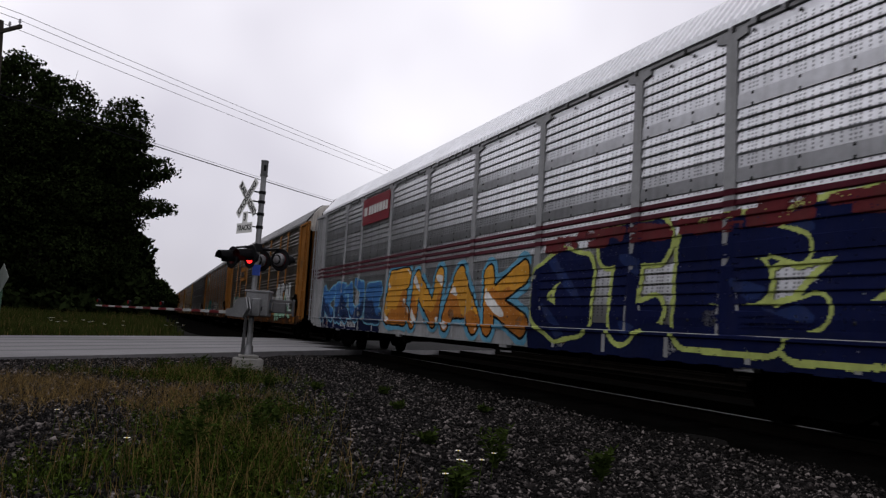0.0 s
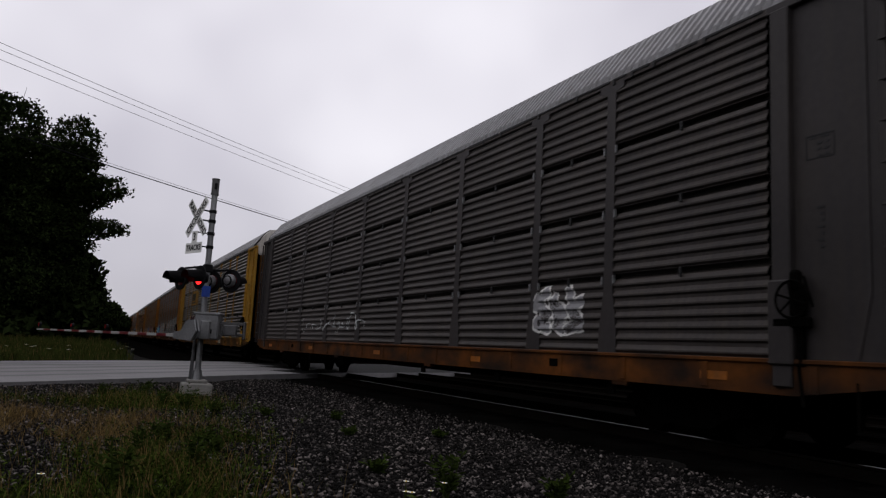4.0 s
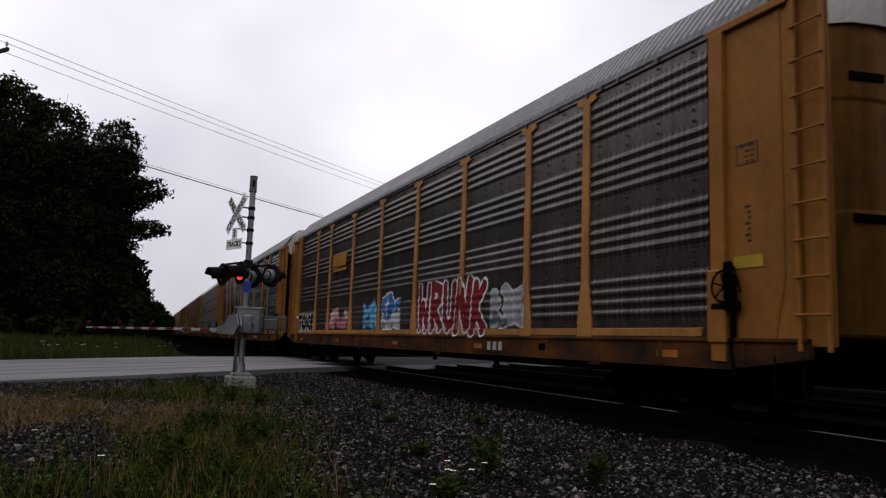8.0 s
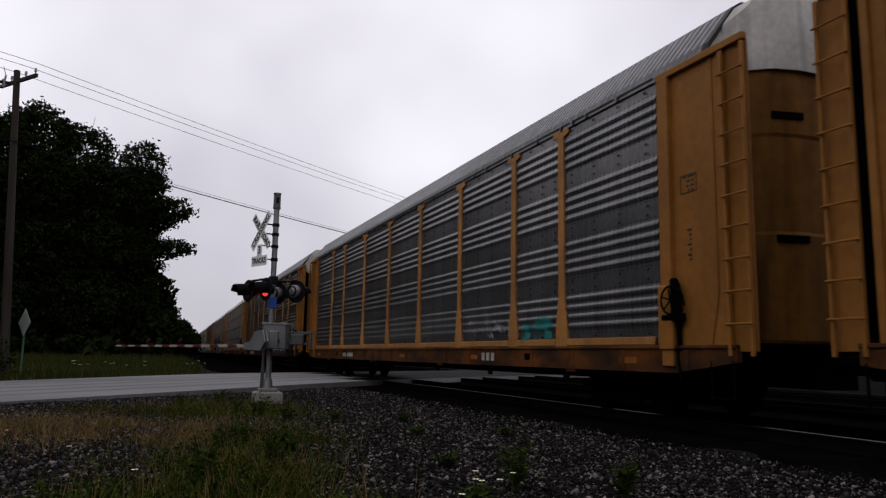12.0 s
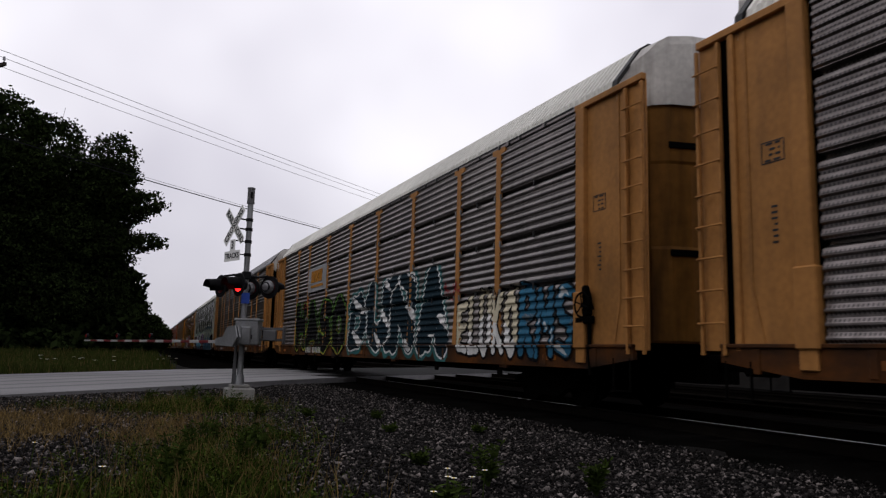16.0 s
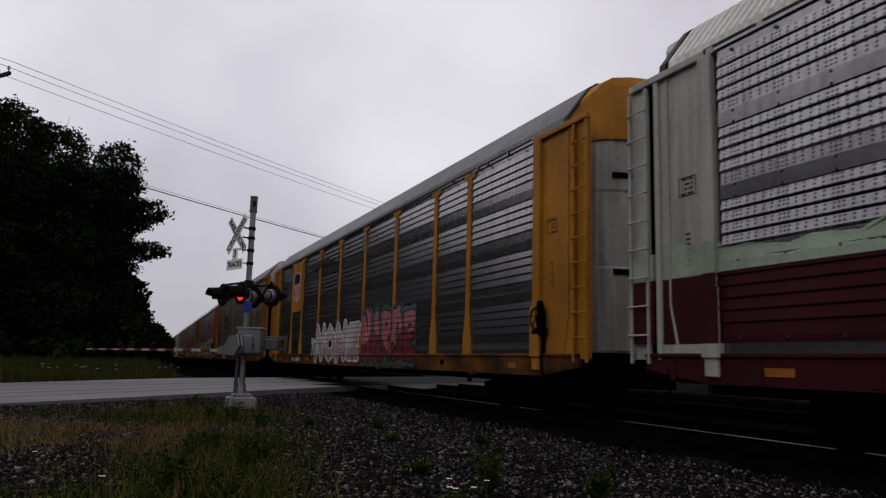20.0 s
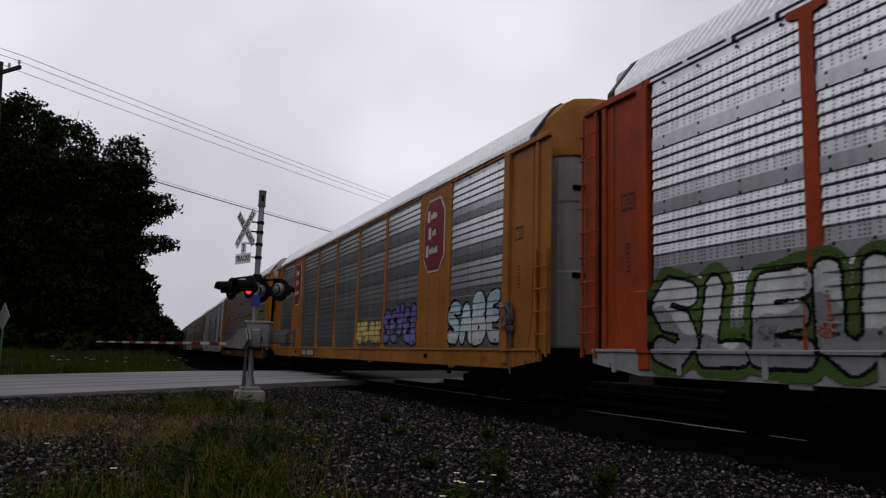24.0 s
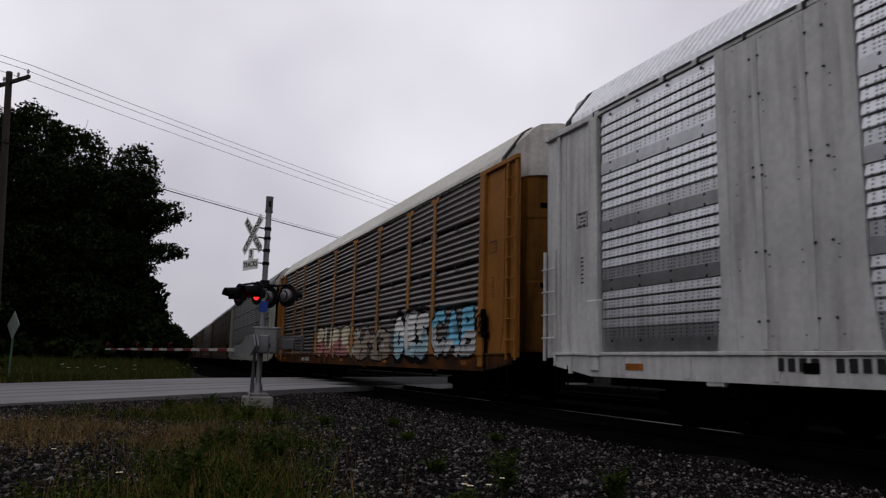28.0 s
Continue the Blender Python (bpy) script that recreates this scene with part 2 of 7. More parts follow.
# Door ochre is darkened and streaked: shade between cars plus soot.
M["ochre_door"] = material("soot_and_shade_ochre_door", (0.200, 0.090, 0.018), 0.6, vary=0.35, scale=1.5, grime=0.9, bump=0.06, each=0.1, streak_scale=(2.2, 2.2, 0.35), dirt=(0.014, 0.008, 0.004), spec=0.06)
M["roof_silver"] = material("bright_galvanised_roof", (0.72, 0.73, 0.75), 0.38, 0.6, vary=0.15, scale=2, grime=0.15, dirt=(0.3, 0.3, 0.3))
M["roof_grey"] = material("galvanised_roof_sheet", (0.22, 0.22, 0.225), 0.5, 0.4, vary=0.2, scale=2, grime=0.35)
M["hood_white"] = material("white_end_hood", (0.42, 0.40, 0.37), 0.55, vary=0.25, scale=3, grime=0.5)
# Near-black for running gear, and for plates that stand for shade.
M["under"] = material("black_gear_and_shade", (0.0035, 0.0033, 0.003), 0.7, 0.2, vary=0.4, scale=5, bump=0.2, spec=0.0)
M["steel_tread"] = material("worn_steel", (0.030, 0.030, 0.031), 0.35, 0.9, vary=0.3, scale=8, spec=0.0)
# Rail and tie colours are near-black: they hold the train's shade.
M["rail_side"] = material("shaded_rusty_rail", (0.007, 0.006, 0.005), 1.0, 0.0, vary=0.3, scale=10, spec=0.0)
M["tie"] = material("shaded_creosoted_timber", (0.004, 0.0036, 0.0033), 0.85, vary=0.4, scale=8, stretch=(1, 6, 6), bump=0.4, each=0.3, spec=0.0)
M["black_plate"] = material("black_plate_paint", (0.014, 0.014, 0.015), 0.5, vary=0.2)
M["white_paint"] = material("white_marking_paint", (0.48, 0.48, 0.46), 0.6, vary=0.25, scale=12)
M["amber"] = material("amber_reflector", (0.60, 0.24, 0.02), 0.4, vary=0.2, scale=8)
M["amber_dull"] = material("dirty_orange_reflector", (0.26, 0.085, 0.010), 0.45, vary=0.35, scale=8, grime=0.5, each=0.3)
M["placard_yellow"] = material("yellow_placard", (0.34, 0.22, 0.02), 0.5, vary=0.2, scale=8)
M["red_sign"] = material("dark_red_sign", (0.15, 0.010, 0.018), 0.5, vary=0.2, scale=6)
M["maroon"] = material("maroon_stripe", (0.055, 0.006, 0.013), 0.6, vary=0.25, scale=4, grime=0.12, spec=0.08)
M["bolt"] = material("dark_bolt", (0.02, 0.02, 0.02), 0.6, 0.3)
M["galv"] = material("galvanised_mast", (0.22, 0.225, 0.23), 0.45, 0.6, vary=0.25, scale=6, grime=0.2, bump=0.05)
M["galv_dark"] = material("grey_cast_aluminium", (0.09, 0.09, 0.094), 0.55, 0.4, vary=0.2, scale=6, grime=0.3)
M["signal_black"] = material("signal_black_paint", (0.010, 0.010, 0.011), 0.5, vary=0.2, spec=0.03)
M["lens_grey"] = material("grey_lamp_housing", (0.16, 0.16, 0.165), 0.35, 0.3, vary=0.2)
M["sign_white"] = material("white_sign_sheeting", (0.72, 0.72, 0.70), 0.5, vary=0.1, scale=10, grime=0.15, dirt=(0.3, 0.28, 0.25))
M["sign_black"] = material("black_sign_letters", (0.015, 0.015, 0.015), 0.5)
M["sign_blue"] = material("blue_notice_plate", (0.02, 0.06, 0.32), 0.5)
M["arm_red"] = material("red_gate_sheeting", (0.09, 0.008, 0.010), 0.45, vary=0.15)
M["arm_white"] = material("white_gate_sheeting", (0.29, 0.29, 0.28), 0.45, vary=0.1)
M["concrete"] = material("weathered_concrete", (0.20, 0.195, 0.18), 0.85, vary=0.25, scale=5, bump=0.3, grime=0.3, dirt=(0.12, 0.11, 0.1))
M["asphalt"] = material("worn_asphalt", (0.150, 0.147, 0.150), 0.8, vary=0.25, scale=1.6, bump=0.25, bump_scale=60, stretch=(0.25, 1, 1))
M["asphalt_dark"] = material("wheel_worn_asphalt", (0.085, 0.083, 0.085), 0.75, vary=0.3, scale=1.6, bump=0.2, bump_scale=60, stretch=(0.2, 1, 1))
# Black for the road under the train: shade put into the colour.
M["crossing_shade"] = material("train_shade_asphalt", (0.006, 0.006, 0.006), 0.85, vary=0.3, scale=4, bump=0.2, spec=0.05)
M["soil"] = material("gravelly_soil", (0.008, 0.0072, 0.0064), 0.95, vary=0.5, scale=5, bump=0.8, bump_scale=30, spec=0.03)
# The bed's black is shade under the train, put into the colour.
M["ballast"] = material("shade_black_ballast", (0.0032, 0.003, 0.0028), 0.95, vary=0.5, scale=8, bump=1.0, bump_scale=26, spec=0.0)
M["stones"] = material("crushed_stone", (0.025, 0.0218, 0.0205), 0.85, vary=0.3, scale=10, island=0.85, power=8.0, spec=0.06)
M["grass_green"] = material("green_grass", (0.031, 0.046, 0.008), 0.7, vary=0.4, scale=2, island=0.75, power=1.6, spec=0.0)
M["grass_verge"] = material("tall_verge_grass", (0.034, 0.043, 0.011), 0.8, vary=0.4, scale=0.5, island=0.45, spec=0.0)
M["grass_dry"] = material("dry_straw_grass", (0.13, 0.088, 0.034), 0.8, vary=0.3, scale=2, island=0.4, spec=0.0)
M["weed"] = material("weed_leaf", (0.030, 0.046, 0.010), 0.6, vary=0.3, scale=2, island=0.4, spec=0.0)
M["petal"] = material("white_petal", (0.75, 0.73, 0.65), 0.7, vary=0.1)
M["petal_yellow"] = material("yellow_petal", (0.65, 0.45, 0.05), 0.7, vary=0.1)
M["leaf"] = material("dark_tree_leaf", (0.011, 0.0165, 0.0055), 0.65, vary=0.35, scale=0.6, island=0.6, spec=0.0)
M["bark"] = material("dark_bark", (0.02, 0.017, 0.014), 0.9, vary=0.4, scale=4, stretch=(4, 4, 0.6), bump=0.6, spec=0.03)
M["pole_wood"] = material("weathered_pole_timber", (0.035, 0.030, 0.026), 0.85, vary=0.35, scale=5, stretch=(5, 5, 0.4), bump=0.4, spec=0.03)
M["wire"] = material("black_cable", (0.006, 0.006, 0.007), 0.6, spec=0.03)
M["insulator"] = material("grey_porcelain", (0.22, 0.22, 0.24), 0.3)
M["sign_back"] = material("bare_aluminium_sign_back", (0.36, 0.40, 0.37), 0.5, 0.4, vary=0.15, scale=8, grime=0.2)
M["post_green"] = material("green_steel_post", (0.05, 0.11, 0.07), 0.6, vary=0.2)
M["red_lit"] = glow("lit_red_lens", (1.0, 0.02, 0.02), 2.2)
M["red_dim"] = material("unlit_red_lens", (0.11, 0.008, 0.01), 0.25, vary=0.1)

PAINT = {}


def paint(color):
    """Sprayed paint of one colour, made once."""
    key = tuple(color)
    if key not in PAINT:
        dark = max(key) < 0.06
        PAINT[key] = material("sprayed_paint", key, 0.7, vary=0.25, scale=4, grime=0.06 if dark else 0.25, spec=0.02 if dark else 0.08)
    return PAINT[key]


# ---- mesh helpers ----
def mesh_of(name, verts, faces, mats=(), ids=None):
    me = D.meshes.new(name)
    me.from_pydata([tuple(v) for v in verts], [], [tuple(f) for f in faces])
    for m in mats:
        me.materials.append(m)
    if ids is not None:
        me.polygons.foreach_set("material_index", np.asarray(ids, dtype=np.int32))
    me.update()
    return me


def bm_mesh(name, bm, mat=None, smooth=False):
    me = D.meshes.new(name)
    bm.to_mesh(me)
    bm.free()
    me.materials.append(mat)
    if smooth:
        me.polygons.foreach_set("use_smooth", [True] * len(me.polygons))
    return me


def put(name, me, parent=None, m=None, label="", mat=None):
    """One mesh object, under its thing or part."""
    ob = new(name, me)
    if parent is not None:
        ob.parent = parent
    if m is not None:
        ob.matrix_basis = m
    if mat is not None:
        ob.material_slots[0].link = "OBJECT"
        ob.material_slots[0].material = mat
    if label:
        ob["label"] = label
    return ob


def part(name, bm, mat, parent, label="", smooth=False):
    return put(name, bm_mesh(name, bm, mat, smooth), parent, None, label)


def add_box(bm, x0, x1, y0, y1, z0, z1, bevel=0.0):
    r = bmesh.ops.create_cube(bm, size=1.0, matrix=Matrix.LocRotScale(((x0 + x1) / 2, (y0 + y1) / 2, (z0 + z1) / 2), None, (abs(x1 - x0), abs(y1 - y0), abs(z1 - z0))))
    if bevel:
        es = list({e for v in r["verts"] for e in v.link_edges})
        bmesh.ops.bevel(bm, geom=es, offset=bevel, segments=1, affect="EDGES")
    return r["verts"]


def box(x0, x1, y0, y1, z0, z1, bevel=0.0):
    bm = bmesh.new()
    add_box(bm, x0, x1, y0, y1, z0, z1, bevel)
    return bm


def add_tube(bm, a, b, r0, r1=None, n=10):
    a, b = Vector(a), Vector(b)
    d = b - a
    m = Matrix.Translation((a + b) / 2) @ d.to_track_quat("Z", "Y").to_matrix().to_4x4()
    bmesh.ops.create_cone(bm, cap_ends=True, segments=n, radius1=r0, radius2=r0 if r1 is None else r1, depth=d.length, matrix=m)


def tube(a, b, r0, r1=None, n=10):
    bm = bmesh.new()
    add_tube(bm, a, b, r0, r1, n)
    return bm


def prism(outline, x0, x1):
    """A plate: an outline in y and z, from x0 to x1."""
    bm = bmesh.new()
    a = [bm.verts.new((x0, y, z)) for y, z in outline]
    b = [bm.verts.new((x1, y, z)) for y, z in outline]
    bm.faces.new(a)
    bm.faces.new(list(reversed(b)))
    for i in range(len(a)):
        j = (i + 1) % len(a)
        bm.faces.new((a[j], a[i], b[i], b[j]))
    bmesh.ops.recalc_face_normals(bm, faces=bm.faces)
    return bm


def text_mesh(body, size, mat):
    cu = D.curves.new("lettering", "FONT")
    cu.body, cu.size, cu.align_x, cu.align_y, cu.extrude = body, size, "CENTER", "CENTER", 0.002
    cu.offset = size * 0.022
    ob = D.objects.new("lettering", cu)
    scene.collection.objects.link(ob)
    me = D.meshes.new_from_object(ob.evaluated_get(bpy.context.evaluated_depsgraph_get()))
    D.objects.remove(ob)
    D.curves.remove(cu)
    me.materials.clear()
    me.materials.append(mat)
    return me


# ---- the track's line: straight past the crossing, then a slight bend ----
TRACK_X, BEND_Y, BEND_LEN, BEND = 8.6, 36.0, 24.0, radians(2.05)


def on_track(s, off=0.0):
    """Place and heading at s metres along the track, off metres to its right."""
    k = min(max((s - BEND_Y) / BEND_LEN, 0.0), 1.0)
    a = BEND * k
    if s <= BEND_Y:
        x, y = 0.0, s
    elif k < 1:
        x, y = BEND * (s - BEND_Y) ** 2 / (2 * BEND_LEN), s
    else:
        x = BEND * BEND_LEN / 2 + math.sin(BEND) * (s - BEND_Y - BEND_LEN)
        y = BEND_Y + BEND_LEN + math.cos(BEND) * (s - BEND_Y - BEND_LEN)
    return TRACK_X + x + off * math.cos(a), y - off * math.sin(a), a


ROAD_DIR, ROAD_MID, ROAD_HALF = Vector((0.8, 0.6)), Vector((3.0, 26.75)), 4.1


def road_z(a):
    return min(-0.20 + (a - 8.2) * 0.0165, 0.012) if a > -12 else -0.533


def ground_z(x, y):
    a = 0.8 * x + 0.6 * y
    p = -0.6 * x + 0.8 * y
    k = min(max((y - 13) / 5, 0), 1)
    drop = min(0.0, (max(a, -12) - 11) * 0.0165)
    base = -0.20 + k * drop - 0.03 * k
    rough = 0.025 * noise.noise(Vector((x * 0.7, y * 0.7, 0))) + 0.05 * noise.noise(Vector((x * 0.13, y * 0.13, 4)))
    return base + (rough if abs(x) < 60 and abs(y) < 120 else 0.0)


# ---- ground, ballast, road ----
def build_ground():
    xs = sorted({*[-2500, -900, -300, -120, -70, -45, 45, 70, 120, 300, 900, 2500], *np.arange(-30, 31, 1.0).tolist(), *np.arange(-6, 9, 0.25).tolist()})
    ys = sorted({*[-2500, -900, -300, -100, -50, 110, 150, 220, 320, 500, 900, 2500], *np.arange(-20, 90, 1.5).tolist(), *np.arange(3, 24, 0.25).tolist()})
    verts = [(x, y, ground_z(x, y)) for y in ys for x in xs]
    w = len(xs)
    faces = [(j * w + i, j * w + i + 1, (j + 1) * w + i + 1, (j + 1) * w + i) for j in range(len(ys) - 1) for i in range(w - 1)]
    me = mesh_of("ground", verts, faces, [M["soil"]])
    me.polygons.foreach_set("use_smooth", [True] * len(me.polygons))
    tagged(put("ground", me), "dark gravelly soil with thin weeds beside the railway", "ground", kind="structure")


def strip_mesh(name, mat, s0, s1, step, profile):
    """A sheet along the track: profile is (offset, height) from left to right."""
    verts, faces, k = [], [], len(profile)
    ss = np.arange(s0, s1 + 0.01, step)
    for s in ss:
        for off, z in profile:
            x, y, _ = on_track(s, off)
            verts.append((x, y, z))
    for j in range(len(ss) - 1):
        for i in range(k - 1):
            faces.append((j * k + i, j * k + i + 1, (j + 1) * k + i + 1, (j + 1) * k + i))
    return mesh_of(name, verts, faces, [mat])


def strip(name, mat, s0, s1, step, profile, label, category):
    return tagged(put(name, strip_mesh(name, mat, s0, s1, step, profile)), label, category, kind="structure")


def build_road():
    """The road in long lanes, with paler and darker bands worn by wheels; thick edges."""
    n = Vector((-ROAD_DIR.y, ROAD_DIR.x))
    cuts = [-4.1, -3.3, -2.7, -2.3, -1.5, -1.1, -0.25, 0.25, 1.2, 1.6, 2.3, 2.75, 3.3, 4.1]
    ts = [-400, -200, -90, -50, *np.arange(-32, 34, 2.0).tolist(), 50, 90, 200, 400]
    verts, faces, ids = [], [], []
    for t in ts:
        for c in cuts:
            p = ROAD_MID + ROAD_DIR * t + n * c
            a = p.x * 0.8 + p.y * 0.6
            verts.append((p.x, p.y, road_z(a) + 0.03 * (1 - (c / 4.1) ** 2)))
    k = len(cuts)
    for j in range(len(ts) - 1):
        for i in range(k - 1):
            faces.append((j * k + i, (j + 1) * k + i, (j + 1) * k + i + 1, j * k + i + 1))
            mx = sum(verts[q][0] for q in faces[-1]) / 4
            # Faces between x 7 and 22 get the train's shade as black paint.
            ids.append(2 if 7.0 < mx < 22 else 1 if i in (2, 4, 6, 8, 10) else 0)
    for side in (0, k - 1):
        base = len(verts)
        for j in range(len(ts)):
            x, y, z = verts[j * k + side]
            verts.append((x, y, z - 0.28))
        for j in range(len(ts) - 1):
            f = (j * k + side, (j + 1) * k + side, base + j + 1, base + j)
            faces.append(f if side else f[::-1])
            ids.append(0)
    ob = put("road", mesh_of("road", verts, faces, [M["asphalt"], M["asphalt_dark"], M["crossing_shade"]], ids))
    tagged(ob, "worn grey asphalt road crossing the tracks", "road", kind="structure")


build_ground()
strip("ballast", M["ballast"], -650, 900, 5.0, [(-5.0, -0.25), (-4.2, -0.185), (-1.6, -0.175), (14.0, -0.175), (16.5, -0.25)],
      "crushed-stone ballast under three tracks, blackened as train shade", "ballast")
# Added out of view: keeps low sky light from getting under the train.
strip("bank", M["soil"], -650, 900, 10.0, [(16.4, -0.3), (19.0, 2.2), (21.5, 3.4), (60.0, 3.8)], "unseen earth bank added to block light beyond the tracks", "bank")
build_road()


def build_rails():
    for k, off in enumerate((0.0, 4.4, 8.8)):
        for side in (-0.7525, 0.7525):
            o = off + side
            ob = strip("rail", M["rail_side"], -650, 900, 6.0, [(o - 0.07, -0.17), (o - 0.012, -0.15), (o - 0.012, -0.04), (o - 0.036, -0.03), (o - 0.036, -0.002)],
                       "rusty steel rail, coloured near-black for train shade", "rail")
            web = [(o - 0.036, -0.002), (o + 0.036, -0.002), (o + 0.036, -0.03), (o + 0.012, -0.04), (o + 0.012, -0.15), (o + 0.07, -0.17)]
            # All heads but the nearest also take the shade-black rail colour.
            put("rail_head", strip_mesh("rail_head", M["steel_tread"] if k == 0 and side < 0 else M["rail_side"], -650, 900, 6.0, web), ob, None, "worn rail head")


build_rails()

# ---- railway cars ----
CAR_LEN, PITCH, FACE = 27.55, 28.6, 1.6
BAYS = [2.88, 1.93, 2.88, 2.88, 2.88, 2.88, 2.88, 1.93, 2.88]
U = [1.765]
for b in BAYS:
    U.append(U[-1] + b)          # metres from the rear end to each post
Z_SILL, Z_PANEL, Z_BASE, Z_TOP = 0.70, 1.09, 1.20, 5.10


def along(u):
    """From metres behind the rear end to the car's own y (its front is at -y)."""
    return CAR_LEN / 2 - u


def ribs(style):
    """The panel's section: (height, depth) from the bottom up, depth to the outside."""
    out = [(Z_PANEL, 0.0)]
    step = (Z_TOP - Z_BASE) / 4
    for k in range(4):
        z = Z_BASE + k * step
        if style == "soft":
            z += 0.16
            for _ in range(4):
                out += [(z + 0.160 * q / 8, 0.020 * math.sin(math.pi * q / 8) ** 2) for q in range(8)]
                z += 0.163
            out.append((z, 0.0))
        elif style == "wide":
            out += [(z + 0.095, 0.022), (z + 0.10, 0.012)] if k else [(z - 0.02, 0.0), (z + 0.10, 0.012)]
            for i in range(5):
                q = z + 0.105 + 0.154 * i
                if i:
                    out += [(q, 0.0), (q + 0.006, 0.004), (q + 0.019, 0.021), (q + 0.032, 0.022)]
                out.append((q + 0.150, 0.002))
            if k < 3:
                out += [(Z_BASE + (k + 1) * step - 0.10, 0.0), (Z_BASE + (k + 1) * step - 0.095, 0.022)]
        else:
            if k:
                out += [(z + 0.002, -0.12), (z + 0.044, -0.12), (z + 0.046, 0.0)]
            else:
                out += [(z - 0.10, 0.0), (z - 0.07, 0.033), (z - 0.05, 0.033), (z + 0.01, 0.0)]
            z += 0.055
            for _ in range(6):
                out += [(z, 0.0), (z + 0.026, 0.033), (z + 0.050, 0.033), (z + 0.11, 0.0)]
                z += 0.152
    out.append((Z_TOP, 0.0))
    return out


SECTION = {s: ribs(s) for s in ("wide", "soft", "rows")}
MESHES = {}


def cached(key, make):
    if key not in MESHES:
        MESHES[key] = make()
    return MESHES[key]


def panel_mesh(style, width):
    def make():
        sec = SECTION[style]
        h, n = width / 2 - 0.100, len(sec)
        verts = [(-d, s * h, z) for s in (1, -1) for z, d in sec] + [(0.05, s * h, z) for s in (1, -1) for z in (Z_PANEL, Z_TOP)]
        faces = [(i, i + 1, n + i + 1, n + i) for i in range(n - 1)]
        return mesh_of("side_panel", verts, faces, [None])
    return cached(("panel", style, width), make)


def post_mesh():
    def make():
        o = [(-0.20, Z_PANEL - 0.02), (0.20, Z_PANEL - 0.02), (0.19, 1.40), (0.10, 1.98), (0.095, 4.98), (0.27, 5.02), (0.27, 5.12), (-0.27, 5.12), (-0.27, 5.02), (-0.095, 4.98), (-0.10, 1.98), (-0.19, 1.40)]
        return bm_mesh("post", prism(o, -0.036, 0.02))
    return cached("post", make)


def slim_post_mesh():
    def make():
        o = [(-0.19, Z_PANEL - 0.02), (0.19, Z_PANEL - 0.02), (0.09, 1.85), (0.085, 5.12), (-0.085, 5.12), (-0.09, 1.85)]
        return bm_mesh("post", prism(o, -0.036, 0.02))
    return cached("slim_post", make)


def roof_mesh():
    """A ribbed roof sheet: steep shoulders and a low crown."""
    def make():
        sec = [(-1.60, 5.19), (-1.57, 5.27), (-1.10, 5.88), (-0.98, 5.97), (-0.5, 6.03), (0, 6.06)]
        sec = sec + [(-x, z) for x, z in reversed(sec[:-1])]
        half, pitch = CAR_LEN / 2 - 0.75, 0.165
        ys, hs = [], []
        y = -half
        while y < half - pitch:
            ys += [y, y + pitch * 0.40, y + pitch * 0.5, y + pitch * 0.9]
            hs += [0.0, 0.0, 0.042, 0.042]
            y += pitch
        verts = [(x + (-h if i < 5 else h if i > 5 else 0) * 0.6 * (i not in (0, 10)), y, z + h * (i not in (0, 10))) for y, h in zip(ys, hs) for i, (x, z) in enumerate(sec)]
        k = len(sec)
        faces = [(j * k + i, j * k + i + 1, (j + 1) * k + i + 1, (j + 1) * k + i) for j in range(len(ys) - 1) for i in range(k - 1)]
        return mesh_of("roof", verts, [f[::-1] for f in faces], [None])
    return cached("roof", make)


def seam_mesh():
    """The dark seam between roof and side: short lengths with small hooks and gaps."""
    r, bm, y = random.Random(12), bmesh.new(), -CAR_LEN / 2 + 1.9
    while y < CAR_LEN / 2 - 2.4:
        q = r.uniform(0.25, 1.1)
        add_box(bm, -0.048, 0.0, y, y + q, 5.165 + r.uniform(-0.012, 0.004), 5.192)
        if r.random() < 0.6:
            add_box(bm, -0.052, 0.0, y + q - 0.05, y + q, 5.10, 5.185)
        y += q + r.uniform(0.0, 0.12)
    return bm_mesh("roof_seam", bm)


def hood_mesh():
    """The roof's closed end: an arched cap, rounded in plan above the end doors, with a deep skirt. Its outer end is at -y."""
    def make():
        crown = [(-1.60, 5.20), (-1.57, 5.30), (-1.34, 5.60), (-1.20, 5.78), (-1.10, 5.91), (-0.96, 6.0), (-0.6, 6.04), (0, 6.08)]
        crown += [(-x, z) for x, z in reversed(crown[:-1])]
        plan_x, plan_y = [0.0, 0.62, 0.97, 1.20, 1.34], [-0.62, -0.60, -0.51, -0.33, 0.0]
        back = [(x, 0.06, z) for x, z in crown]
        lip = [(x, float(np.interp(abs(x), plan_x, plan_y)), z - 0.03) for x, z in crown]
        edge = [(x * 0.99, y - 0.025 * (abs(x) < 1.4), z - 0.10 - 0.04 * (abs(x) < 1.4)) for x, y, z in lip]
        skirt = [(x, y, min(4.84, z)) if abs(x) < 1.4 else (x, y, z - 0.12) for x, y, z in edge]
        n = len(crown)
        verts = back + lip + edge + skirt
        faces = [(j * n + i, (j + 1) * n + i, (j + 1) * n + i + 1, j * n + i + 1) for j in range(3) for i in range(n - 1)]
        return mesh_of("hood", verts, faces, [None])
    return cached("hood", make)


